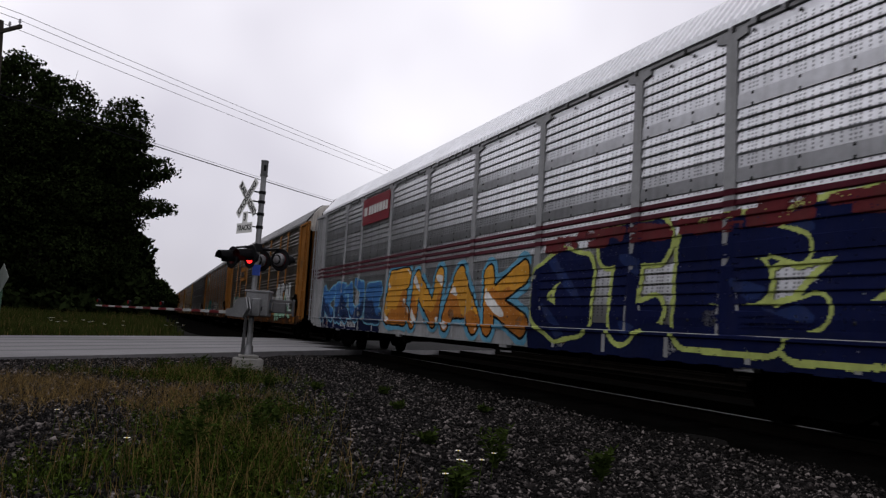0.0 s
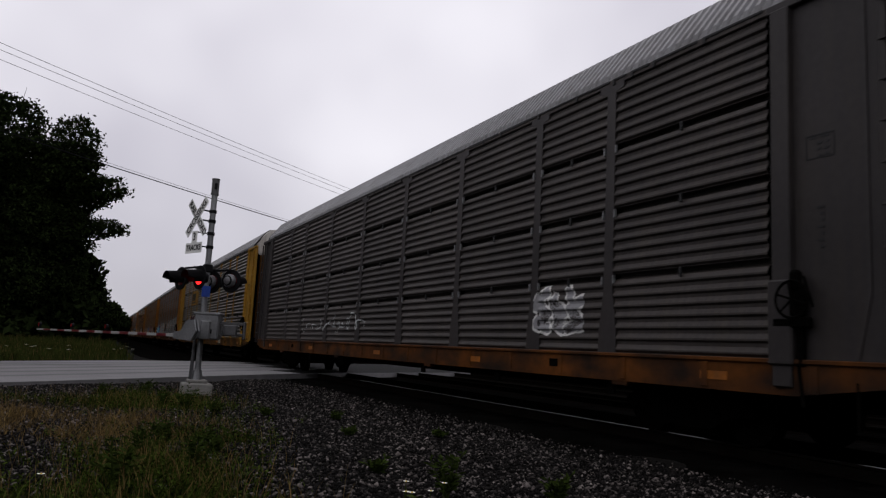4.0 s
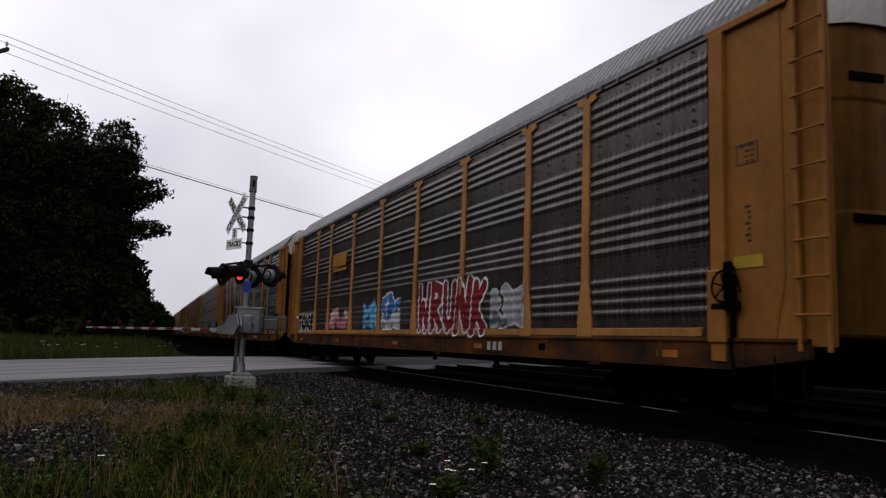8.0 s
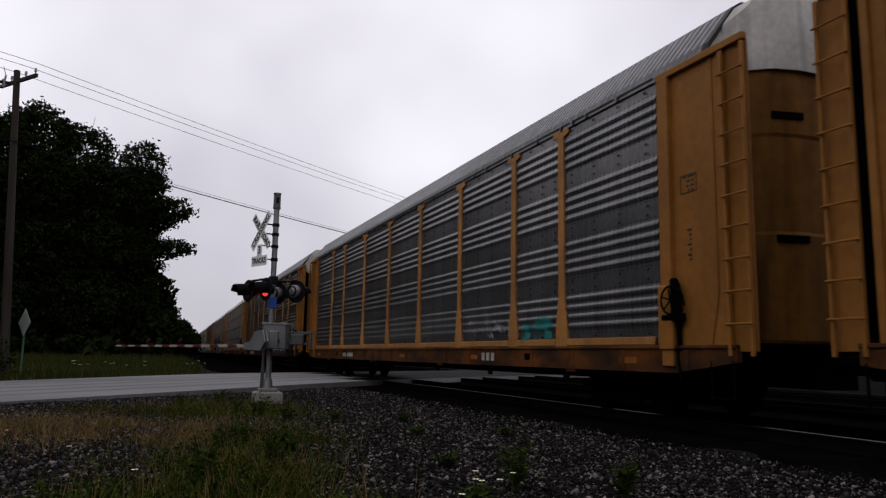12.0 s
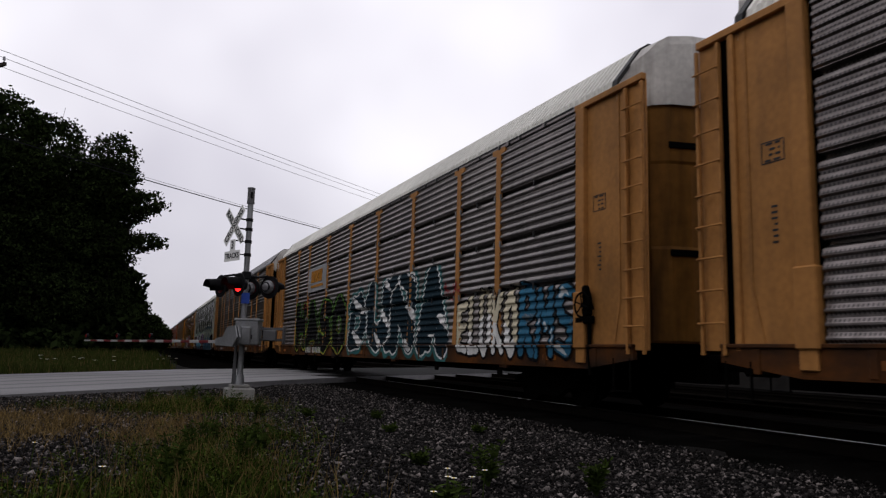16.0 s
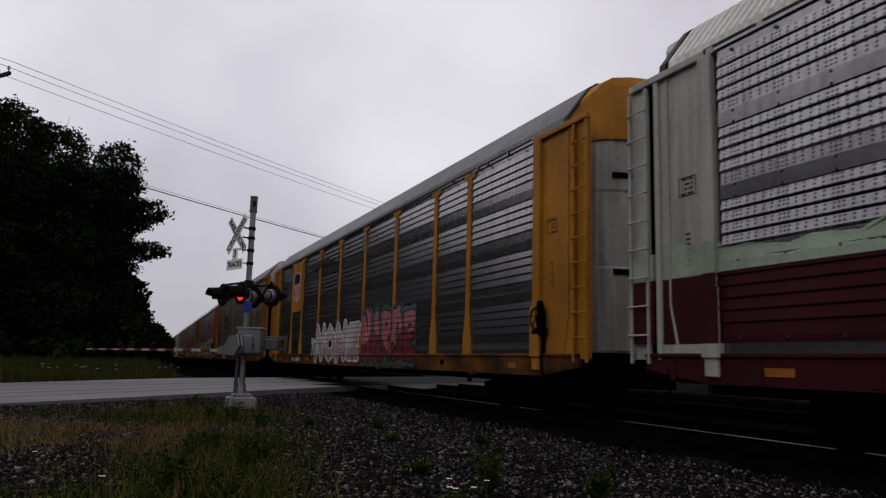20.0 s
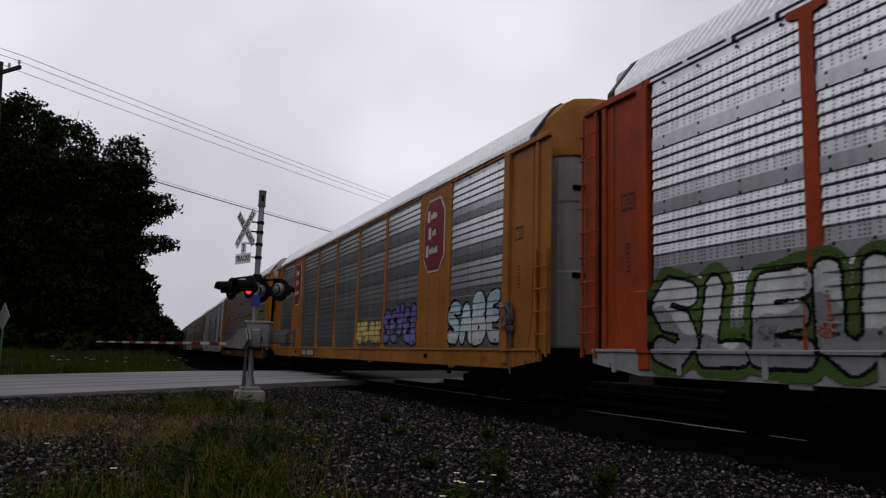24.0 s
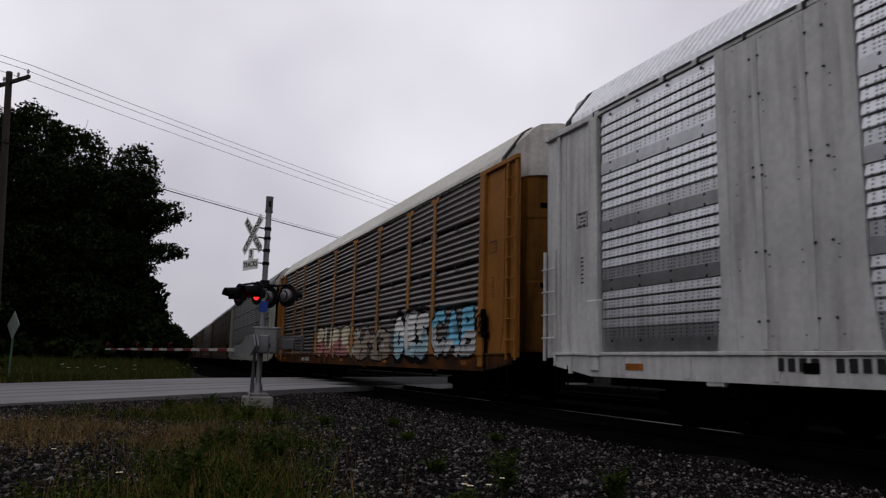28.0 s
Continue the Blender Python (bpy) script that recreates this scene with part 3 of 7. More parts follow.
def joint_mesh():
    """The black cover strip over the joint of roof and hood."""
    def make():
        crown = [(-1.615, 5.14), (-1.59, 5.31), (-1.12, 5.93), (-0.97, 6.03), (0, 6.11), (0.97, 6.03), (1.12, 5.93), (1.59, 5.31), (1.615, 5.14)]
        n = len(crown)
        verts = [(x, y, z) for y in (0.10, -0.03) for x, z in crown] + [(x * 0.98, y, z - 0.06) for y in (0.10, -0.03) for x, z in crown]
        faces = [(i, n + i, n + i + 1, i + 1) for i in range(n - 1)] + [(n + i, 3 * n + i, 3 * n + i + 1, n + i + 1) for i in range(n - 1)] + [(i, i + 1, 2 * n + i + 1, 2 * n + i) for i in range(n - 1)]
        return mesh_of("roof_joint", verts, faces, [None])
    return cached("roof_joint", make)


def corner_mesh(reach=1.25):
    """The flat plate beside the end doors, with a folded edge. Local y runs 0 (at the last post) to -reach."""
    def make():
        bm = prism([(0.0, Z_PANEL), (0.0, 5.1), (-reach, 5.1), (-reach, Z_PANEL)], 0.05, 0.02)
        add_box(bm, -0.07, 0.05, -0.22, 0.02, Z_PANEL - 0.3, 5.1, 0.012)
        add_box(bm, -0.10, 0.05, -0.25, 0.06, 1.02, 1.95, 0.02)
        add_box(bm, -0.03, 0.05, -reach - 0.08, -reach + 0.02, Z_PANEL - 0.1, 5.1, 0.012)
        add_box(bm, -0.05, 0.05, -1.72, 0.08, 5.08, 5.19, 0.012)
        return bm_mesh("corner_plate", bm)
    return cached(("corner", reach), make)


def crease_mesh(reach, way):
    """The folded ridge down the corner plate, bent out at its foot."""
    def make():
        o = [(0.16, 1.76), (0.31, Z_PANEL + 0.01), (0.36, Z_PANEL + 0.01), (0.20, 1.76), (0.20, 5.06), (0.16, 5.06)]
        return bm_mesh("panel_crease", prism([(way * (a - reach), z) for a, z in o], 0.006, 0.0195))
    return cached(("crease", reach, way), make)


def door_mesh():
    """One rounded end-door leaf, hinged at the corner; local x from 0 at the middle to -1.5 at the side."""
    def make():
        verts, faces = [], []
        arc = [(-0.02, -0.30), (-0.6, -0.28), (-0.95, -0.20), (-1.18, -0.02), (-1.30, 0.30)]
        zs = [1.12, 1.16, 2.55, 2.60, 3.9, 3.95, 5.22]
        ins = [0.02, 0, 0, 0.02, 0.02, 0, 0]
        for z, d in zip(zs, ins):
            verts += [(x, y + d, z) for x, y in arc]
        n = len(arc)
        for j in range(len(zs) - 1):
            for i in range(n - 1):
                faces.append((j * n + i, j * n + i + 1, (j + 1) * n + i + 1, (j + 1) * n + i))
        return mesh_of("end_door", verts, faces, [None])
    return cached("door", make)


def truck_parts(parent, y, mat):
    """A four-wheel truck with its side frames and wheels."""
    me = cached("bolster", lambda: bm_mesh("truck", box(-1.05, 1.05, -0.22, 0.22, 0.36, 0.62, 0.02)))
    t = put("truck", me, parent, pose(0, y, 0), "black four-wheel truck", mat)

    def side():
        o = [(-1.15, 0.50), (-1.15, 0.36), (-0.75, 0.32), (-0.45, 0.16), (0.45, 0.16), (0.75, 0.32), (1.15, 0.36), (1.15, 0.50), (0.7, 0.56), (0.35, 0.72), (-0.35, 0.72), (-0.7, 0.56)]
        return bm_mesh("side_frame", prism(o, -0.07, 0.07))

    def wheel():
        bm = bmesh.new()
        add_tube(bm, (-0.065, 0, 0), (0.065, 0, 0), 0.42, n=24)
        add_tube(bm, (0.05, 0, 0), (0.08, 0, 0), 0.455, n=24)
        add_tube(bm, (-0.10, 0, 0), (-0.06, 0, 0), 0.14, n=12)
        return bm_mesh("wheel", bm)
    for sx in (-1, 1):
        put("side_frame", cached("side_frame", side), t, pose(sx * 1.0, 0, 0), "", mat)
        for wy in (-0.89, 0.89):
            put("wheel", cached("wheel", wheel), t, pose(sx * 0.76, wy, 0.42, 0, 0, 0 if sx < 0 else 180), "", mat)


def panel_bolts():
    bm = bmesh.new()
    for y in (-0.66, -0.43, 0.29, 0.43):
        for z in (1.45, 2.3, 3.25, 3.37, 4.3, 4.8):
            add_tube(bm, (-0.038, y, z), (-0.052, y, z), 0.017, n=6)
    return bm


def sill_mesh(low=False):
    """The side sill, with a lip along its top edge and small jacking pads."""
    def make():
        h, drop = CAR_LEN / 2 - 0.35, 0.235 if low else 0.0
        o = [(-h, 0.86 - drop), (-h + 1.2, Z_SILL - drop), (h - 1.2, Z_SILL - drop), (h, 0.86 - drop), (h, Z_PANEL - 0.01 - drop), (-h, Z_PANEL - 0.01 - drop)]
        bm = prism(o, -0.03, 0.05)
        add_box(bm, -0.06, 0.05, -h, h, Z_PANEL - 0.05 - drop, Z_PANEL - drop, 0.008)
        if not low:
            for k in range(18):
                add_box(bm, -0.045, 0.0, -h + 0.9 + k * 1.49, -h + 1.0 + k * 1.49, Z_SILL + 0.03, Z_PANEL - 0.06, 0.006)
        for y in (-9.4, -3.1, 3.1, 9.4):
            add_box(bm, -0.02, 0.10, y - 0.16, y + 0.16, Z_SILL - 0.06 - drop, Z_SILL + 0.06 - drop, 0.01)
        return bm_mesh("side_sill", bm)
    return cached(("sill", low), make)


def stencil_mesh(w, h, rows, seed, framed=True):
    """Small unreadable stencilled lines: rows of short bars in a frame."""
    r = random.Random(seed)
    bm = bmesh.new()
    for y0, y1, z0, z1 in ((-w / 2, w / 2, 0, 0.012), (-w / 2, w / 2, h - 0.012, h), (-w / 2, -w / 2 + 0.012, 0, h), (w / 2 - 0.012, w / 2, 0, h)) if framed else ():
        add_box(bm, -0.004, 0, y0, y1, z0, z1)
    for k in range(rows):
        y = -w / 2 + 0.06
        z = h * (k + 0.5) / rows
        while y < w / 2 - 0.12:
            q = r.uniform(0.03, 0.12)
            add_box(bm, -0.004, 0, y, min(y + q, w / 2 - 0.05), z - 0.013, z + 0.013)
            y += q + 0.04
    return bm_mesh("stencil", bm)


# ---- sprayed pictures ----
def stroke_field(Y, Z, strokes):
    """For each grid point the distance to the nearest stroke, less the stroke's half width."""
    best = np.full(Y.shape, 9.0)
    for pts, w in strokes:
        for (y0, z0), (y1, z1) in zip(pts[:-1], pts[1:]):
            dy, dz = y1 - y0, z1 - z0
            k = np.clip(((Y - y0) * dy + (Z - z0) * dz) / max(dy * dy + dz * dz, 1e-9), 0, 1)
            best = np.minimum(best, np.hypot(Y - y0 - k * dy, Z - z0 - k * dz) - w)
    return best


def scrawl(r, cx, cz, w, h):
    """A thin looping tag stroke: a wandering line that forms no letter."""
    pts, n = [], r.randint(5, 8)
    ph, tw = r.uniform(0, 6.3), r.uniform(0.7, 1.6)
    for k in range(n * 3):
        q = k / (n * 3 - 1)
        pts.append((cx + (q - 0.5) * w + 0.16 * w * math.sin(ph + q * n * tw * 2.2), cz + h * (0.5 + 0.42 * math.sin(ph * 2 + q * n * 2.1) * (0.6 + 0.4 * math.cos(q * 5 + ph)))))
    return pts, max(0.012, min(w, h) * 0.028)


def figure(r, kind, cx, cz, w, h):
    """One abstract shape of a sprayed picture, made of thick bent strokes that form no letter."""
    t = min(w, h) * {"bubble": 0.20, "block": 0.16, "wild": 0.13}[kind]
    def p(a, b):
        return cx + (a - 0.5) * w, cz + t + b * (h - 2 * t)
    side = r.choice((0, 1))
    turns = [(r.uniform(0.05, 0.35), 1.0), (r.uniform(0.65, 1.0), r.uniform(0.62, 0.85)), (r.uniform(0.0, 0.35), r.uniform(0.3, 0.55)), (r.uniform(0.55, 0.95), r.uniform(0.0, 0.2)), (r.uniform(0.0, 0.3), 0.02)]
    main = [p(1 - a if side else a, b) for a, b in turns[r.choice((0, 1)):]]
    if kind == "bubble":
        fine = []
        for k in range(len(main) - 1):
            a, b = main[max(k - 1, 0)], main[min(k + 2, len(main) - 1)]
            for s in (0, 0.25, 0.5, 0.75):
                q = [main[k][i] * (1 - s) + main[k + 1][i] * s + 0.16 * s * (1 - s) * ((main[k][i] - a[i]) + (main[k + 1][i] - b[i])) * 2 for i in (0, 1)]
                fine.append(tuple(q))
        main = fine + [main[-1]]
    out = [(main, t)]
    out.append(([p(r.uniform(0.1, 0.9), r.uniform(0.75, 1.0)), p(r.uniform(0.2, 0.8), r.uniform(0.35, 0.65)), p(r.uniform(0.1, 0.9), r.uniform(0.0, 0.3))], t * r.uniform(0.75, 1.05)))
    if kind == "wild":
        y, z = p(r.uniform(-0.15, 1.15), r.uniform(0.55, 1.05))
        out.append(([(y, z), p(0.5, 0.5)], t * 0.6))
    return out


def polygon_field(Y, Z, pts):
    """Signed distance to a closed outline, negative within."""
    d, inside = np.full(Y.shape, 9.0), np.zeros(Y.shape, dtype=bool)
    for (y0, z0), (y1, z1) in zip(pts, pts[1:] + pts[:1]):
        dy, dz = y1 - y0, z1 - z0
        k = np.clip(((Y - y0) * dy + (Z - z0) * dz) / max(dy * dy + dz * dz, 1e-9), 0, 1)
        d = np.minimum(d, np.hypot(Y - y0 - k * dy, Z - z0 - k * dz))
        cross = ((z0 > Z) != (z1 > Z)) & (Y < dy * (Z - z0) / (dz if abs(dz) > 1e-9 else 1e-9) + y0)
        inside ^= cross
    return np.where(inside, -d, d)


WORD_FORMS = {
    "A": [[(0.08, 0.02), (0.5, 1.0), (0.92, 0.02)], [(0.28, 0.34), (0.74, 0.34)]],
    "B": [[(0.15, 0.0), (0.15, 1.0), (0.7, 0.95), (0.72, 0.62), (0.2, 0.52), (0.85, 0.42), (0.82, 0.06), (0.15, 0.0)]],
    "C": [[(0.9, 0.85), (0.5, 1.0), (0.12, 0.7), (0.12, 0.28), (0.5, 0.0), (0.9, 0.18)]],
    "D": [[(0.2, 0.95), (0.18, 0.05), (0.7, 0.12), (0.9, 0.5), (0.68, 0.9), (0.2, 0.95)]],
    "E": [[(0.85, 0.95), (0.2, 0.92), (0.15, 0.06), (0.9, 0.04)], [(0.2, 0.5), (0.75, 0.52)]],
    "F": [[(0.9, 0.97), (0.2, 0.92), (0.15, 0.0)], [(0.2, 0.5), (0.72, 0.52)]],
    "G": [[(0.9, 0.85), (0.5, 1.0), (0.1, 0.7), (0.12, 0.25), (0.5, 0.0), (0.88, 0.15), (0.88, 0.48), (0.55, 0.48)]],
    "H": [[(0.15, 1.0), (0.15, 0.0)], [(0.85, 1.0), (0.85, 0.0)], [(0.15, 0.46), (0.85, 0.54)]],
    "I": [[(0.5, 1.0), (0.48, 0.0)], [(0.2, 0.98), (0.8, 1.0)]],
    "K": [[(0.2, 1.0), (0.15, 0.0)], [(0.9, 1.0), (0.22, 0.48), (0.92, 0.0)]],
    "L": [[(0.25, 1.0), (0.18, 0.06), (0.9, 0.08)]],
    "M": [[(0.06, 0.0), (0.18, 1.0), (0.5, 0.42), (0.82, 1.0), (0.94, 0.0)]],
    "N": [[(0.12, 0.0), (0.15, 0.98), (0.82, 0.04), (0.88, 1.0)]],
    "O": [[(0.5, 1.0), (0.12, 0.68), (0.18, 0.18), (0.5, 0.0), (0.85, 0.2), (0.88, 0.7), (0.5, 1.0)]],
    "P": [[(0.2, 0.0), (0.18, 0.98), (0.8, 0.9), (0.84, 0.56), (0.22, 0.45)]],
    "R": [[(0.2, 0.0), (0.18, 0.98), (0.8, 0.9), (0.82, 0.6), (0.24, 0.48), (0.92, 0.0)]],
    "S": [[(0.88, 0.9), (0.4, 1.0), (0.12, 0.75), (0.3, 0.55), (0.72, 0.46), (0.88, 0.22), (0.55, 0.0), (0.1, 0.1)]],
    "T": [[(0.05, 0.95), (0.95, 0.99)], [(0.5, 0.94), (0.45, 0.0)]],
    "U": [[(0.12, 1.0), (0.15, 0.2), (0.5, 0.0), (0.85, 0.2), (0.88, 1.0)]],
    "V": [[(0.08, 1.0), (0.48, 0.0), (0.92, 1.0)]],
    "W": [[(0.04, 1.0), (0.24, 0.02), (0.5, 0.6), (0.76, 0.02), (0.96, 1.0)]],
    "Y": [[(0.1, 1.0), (0.5, 0.5), (0.9, 1.0)], [(0.5, 0.5), (0.46, 0.0)]],
    "Z": [[(0.1, 0.94), (0.9, 0.98), (0.12, 0.04), (0.92, 0.06)]],
    "6": [[(0.8, 0.98), (0.3, 0.75), (0.14, 0.3), (0.5, 0.0), (0.86, 0.28), (0.5, 0.52), (0.2, 0.34)]],
}


def rounded(pts, rounds=2):
    """The same line with its corners cut, twice over."""
    for _ in range(rounds):
        out = [pts[0]]
        for (a0, b0), (a1, b1) in zip(pts[:-1], pts[1:]):
            out += [(0.75 * a0 + 0.25 * a1, 0.75 * b0 + 0.25 * b1), (0.25 * a0 + 0.75 * a1, 0.25 * b0 + 0.75 * b1)]
        pts = out + [pts[-1]]
    return pts


def letter(r, kind, form, cy, z0, gw, gh, y_lo, y_hi):
    """The thick strokes of one sprayed letter; wild ones lean and throw out a spur."""
    t = min(gw, gh) * {"bubble": 0.185, "block": 0.15, "wild": 0.16, "tag": 0.04}[kind]
    if form in "WM":
        t *= 0.72
    lean = r.uniform(-0.10, 0.10) * gw if kind != "tag" else 0.12 * gw
    lift = r.uniform(0.0, 0.06) * gh

    def at(a, b):
        a = 0.5 + (a - 0.5) * (1 - 1.3 * t / gw)
        return cy - (a - 0.5) * gw - (b - 0.5) * lean, z0 + t + lift + b * (gh - 2 * t - lift)
    out = []
    for line in WORD_FORMS[form]:
        pts = [at(a + r.uniform(-0.03, 0.03), b + r.uniform(-0.02, 0.02)) for a, b in line]
        out.append((rounded(pts) if kind in ("bubble", "tag") else pts, t * r.uniform(0.92, 1.1)))
    if kind == "wild":
        a, b = WORD_FORMS[form][0][-1]
        out.append(([at(a, b), at(a + r.choice((-0.4, 0.4)), b + r.uniform(0.1, 0.25))], t * 0.62))
        a, b = WORD_FORMS[form][0][0]
        out.append(([at(a, b), at(a + r.choice((-0.3, 0.3)), b - r.uniform(0.05, 0.2))], t * 0.55))
    return [([(min(max(y, y_lo + t), y_hi - t), z) for y, z in pts], w) for pts, w in out]


def depth_at(style, z, y):
    """How far the car's side stands out at a height and a place along it."""
    if z < Z_PANEL:
        return 0.066 if z > Z_PANEL - 0.05 else 0.036
    if style == "soft" and z < Z_PANEL + 0.13 and not any(abs(y - along(u)) < 0.2 for u in U):
        return 0.047
    for u in U[1:-1]:
        half = 0.10 if z > 1.98 else 0.10 + (1.98 - z) / 0.58 * 0.09 if z > 1.40 else 0.20
        if abs(y - along(u)) < half:
            return 0.038
    end = max(along(U[-1]) - y, y - along(U[0]))
    if end > -0.06:
        if z < 1.95 and end < 0.25:
            return 0.102
        if -0.02 < end:
            return 0.072 if end < 0.22 else -0.018 if end < 1.23 else 0.032
    sec = SECTION[style]
    for (z0, d0), (z1, d1) in zip(sec[:-1], sec[1:]):
        if z0 <= z <= z1:
            return d0 + (d1 - d0) * (z - z0) / max(z1 - z0, 1e-6)
    return 0.0


def depth_grid(style, zs, ys):
    """depth_at for whole rows and columns at once."""
    sec = np.array(SECTION[style])
    base = np.interp(zs, sec[:, 0] + np.arange(len(sec)) * 1e-7, sec[:, 1])[:, None] + np.zeros(len(ys))
    dist = np.min(np.abs(ys[:, None] - np.array([along(u) for u in U[1:-1]])), axis=1)[None, :]
    dist_all = np.min(np.abs(ys[:, None] - np.array([along(u) for u in U])), axis=1)[None, :]
    z = zs[:, None]
    half = np.where(z > 1.98, 0.10, np.where(z > 1.40, 0.10 + (1.98 - z) / 0.58 * 0.09, 0.20))
    if style == "soft":
        base = np.where((z < Z_PANEL + 0.13) & (dist_all >= 0.2), 0.047, base)
    base = np.where(dist < half, 0.038, base)
    end = np.maximum(along(U[-1]) - ys, ys - along(U[0]))[None, :]
    corner = np.where(end < 0.22, 0.072, np.where(end < 1.23, -0.018, 0.032))
    base = np.where(end > -0.02, corner, base)
    base = np.where((end > -0.06) & (end < 0.25) & (z < 1.95), 0.102, base)
    return np.where(z < Z_PANEL - 0.05, 0.036, np.where(z < Z_PANEL, 0.066, base))


def sprayed(car, style, u0, u1, z0, z1, kind, colors, count=0, seed=1, word="", label="", cell=0.019, lift=0.006, rim=0.0):
    """Sprayed lettering that follows the ribs: colors are (outline, fill, second fill, glint), each may be None."""
    r = random.Random(seed)
    y_hi, y_lo = along(u0), along(u1)
    w, h = y_hi - y_lo, z1 - z0
    n = len(word) or count or max(2, round(w / h / 0.8))
    strokes, lobes, figures = [], [], []
    pad = 0.05 * h
    if kind == "base":
        m = max(8, int(w / 0.35))
        top = [(y_lo + w * k / m, z1 - h * (0.12 + 0.5 * abs(noise.noise(Vector((k * 0.6, seed * 3.7, 1)))))) for k in range(m + 1)]
        lobes.append([(y_lo + 0.1, z0 + 0.01)] + top + [(y_hi - 0.1, z0 + 0.01)])
        n = 0
    for k in range(n):
        cy = y_hi - (k + 0.5) * w / n
        gw, gh = w / n * r.uniform(0.95, 1.2), h * r.uniform(0.74, 1.0) - pad
        if word:
            figures.append(letter(r, kind, word[k], cy, z0 + pad, w / n * r.uniform(1.02, 1.14), h * r.uniform(0.86, 1.0) - pad, y_lo + 0.03, y_hi - 0.03))
        elif kind == "tag":
            strokes.append(scrawl(r, cy, z0 + pad, gw * 0.9, gh))
        else:
            figures.append(figure(r, kind, cy, z0 + pad, gw * 1.12, gh))
    zs = [z0]
    for q in sorted([z for z, _ in SECTION[style]] + [Z_PANEL - 0.05]) + [z1]:
        if z0 < q <= z1:
            m = max(1, math.ceil((q - zs[-1]) / cell))
            zs += np.linspace(zs[-1], q, m + 1)[1:].tolist()
    zs = np.array(sorted(set(round(z, 4) for z in zs)))
    ys = [y_lo]
    for q in sorted([along(u) + s * d for u in U for s in (-1, 1) for d in (0.10, 0.20)]) + [y_hi]:
        if y_lo < q <= y_hi:
            m = max(1, math.ceil((q - ys[-1]) / cell))
            ys += np.linspace(ys[-1], q, m + 1)[1:].tolist()
    ys = np.array(ys)
    yc, zc = (ys[1:] + ys[:-1]) / 2, (zs[1:] + zs[:-1]) / 2
    Y, Z = np.meshgrid(yc, zc)
    rng = np.random.RandomState(seed)
    wob = 0.012 * np.sin(Y * 9 + seed) * np.sin(Z * 11) + rng.normal(0, 0.0025, Y.shape)
    idx = np.full(Y.shape, -1)
    seam = np.zeros(Y.shape, dtype=bool)
    edge_w = 0.05 if kind == "wild" else 0.035
    if figures:
        d = np.full(Y.shape, 9.0)
        for strokes_of in sorted(figures, key=lambda _: r.random()):
            e = stroke_field(Y, Z, strokes_of) + wob
            seam = (seam & (e > 0)) | ((e >= 0) & (e < edge_w))
            d = np.minimum(d, e)
    elif lobes:
        d = polygon_field(Y, Z, lobes[0]) + wob
    else:
        d = stroke_field(Y, Z, strokes) + wob
    fill = d < 0
    if len(colors) > 4:
        idx[d < 0.16 + 0.03 * np.sin(Y * 5 + seed)] = 4
    rim = rim or (0.028 if kind == "tag" else min(0.05, 0.042 * h))
    if colors[0] is not None:
        idx[d < rim] = 0
    if len(colors) > 5:
        idx[(d < rim) & (Z < z0 + h * (0.42 + 0.1 * np.sin(Y * 3 + seed)))] = 5
    idx[fill] = 1
    if colors[2] is not None:
        edge = z0 + h * (0.45 + 0.16 * np.sin(Y * 2.3 + seed) + 0.06 * np.sin(Y * 7.1))
        idx[fill & (Z < edge)] = 2
    if colors[3] is not None:
        g = np.sin(Z * 6.0 - Y * 3.4 + seed + 0.8 * np.sin(Y * 1.9)) * (0.7 + 0.3 * np.sin(Y * 2.7 + seed))
        idx[(d < -0.04) & (g > 0.66)] = 3
    if figures and colors[0] is not None:
        idx[seam & (fill | (d < rim))] = 0
    spots = rng.rand(6, 3)
    for a, b, q in spots.tolist():
        at_y, at_z = y_lo + w * a, z0 + h * b * 0.6
        idx[fill & (np.hypot((Y - at_y) * 0.7, Z - at_z) + 4 * wob < 0.04 + 0.09 * q) & (rng.rand(*Y.shape) < 0.55)] = -1
    if kind in ("block", "wild", "bubble"):
        idx[(idx >= 0) & (rng.rand(*Y.shape) < 0.012)] = -1
    depth = depth_grid(style, np.append(zs[:-1] + 1e-4, zs[-1] - 1e-4), np.append(ys[:-1] + 1e-4, ys[-1] - 1e-4))
    verts, faces, ids, at = [], [], [], {}

    def vert(j, i):
        if (j, i) not in at:
            at[(j, i)] = len(verts)
            verts.append((-FACE - depth[j, i] - lift, ys[i], zs[j]))
        return at[(j, i)]
    stops = {i for i, q in enumerate(ys) if any(abs(abs(q - along(u)) - e) < 1e-3 for u in U for e in (0.10, 0.20))}
    for j in range(len(zc)):
        i = 0
        row = idx[j]
        while i < len(yc):
            c = row[i]
            e = i + 1
            while e < len(yc) and row[e] == c and e not in stops:
                e += 1
            if c >= 0:
                faces.append((vert(j, i), vert(j + 1, i), vert(j + 1, e), vert(j, e)))
                ids.append(c)
            i = e
    mats = [paint(q) if q is not None else paint((0.02, 0.02, 0.02)) for q in colors]
    ob = put("graffiti", mesh_of("graffiti", verts, faces, mats, ids), car, None, label or "sprayed graffiti lettering")
    ob["kind"] = "stuff"
    return ob


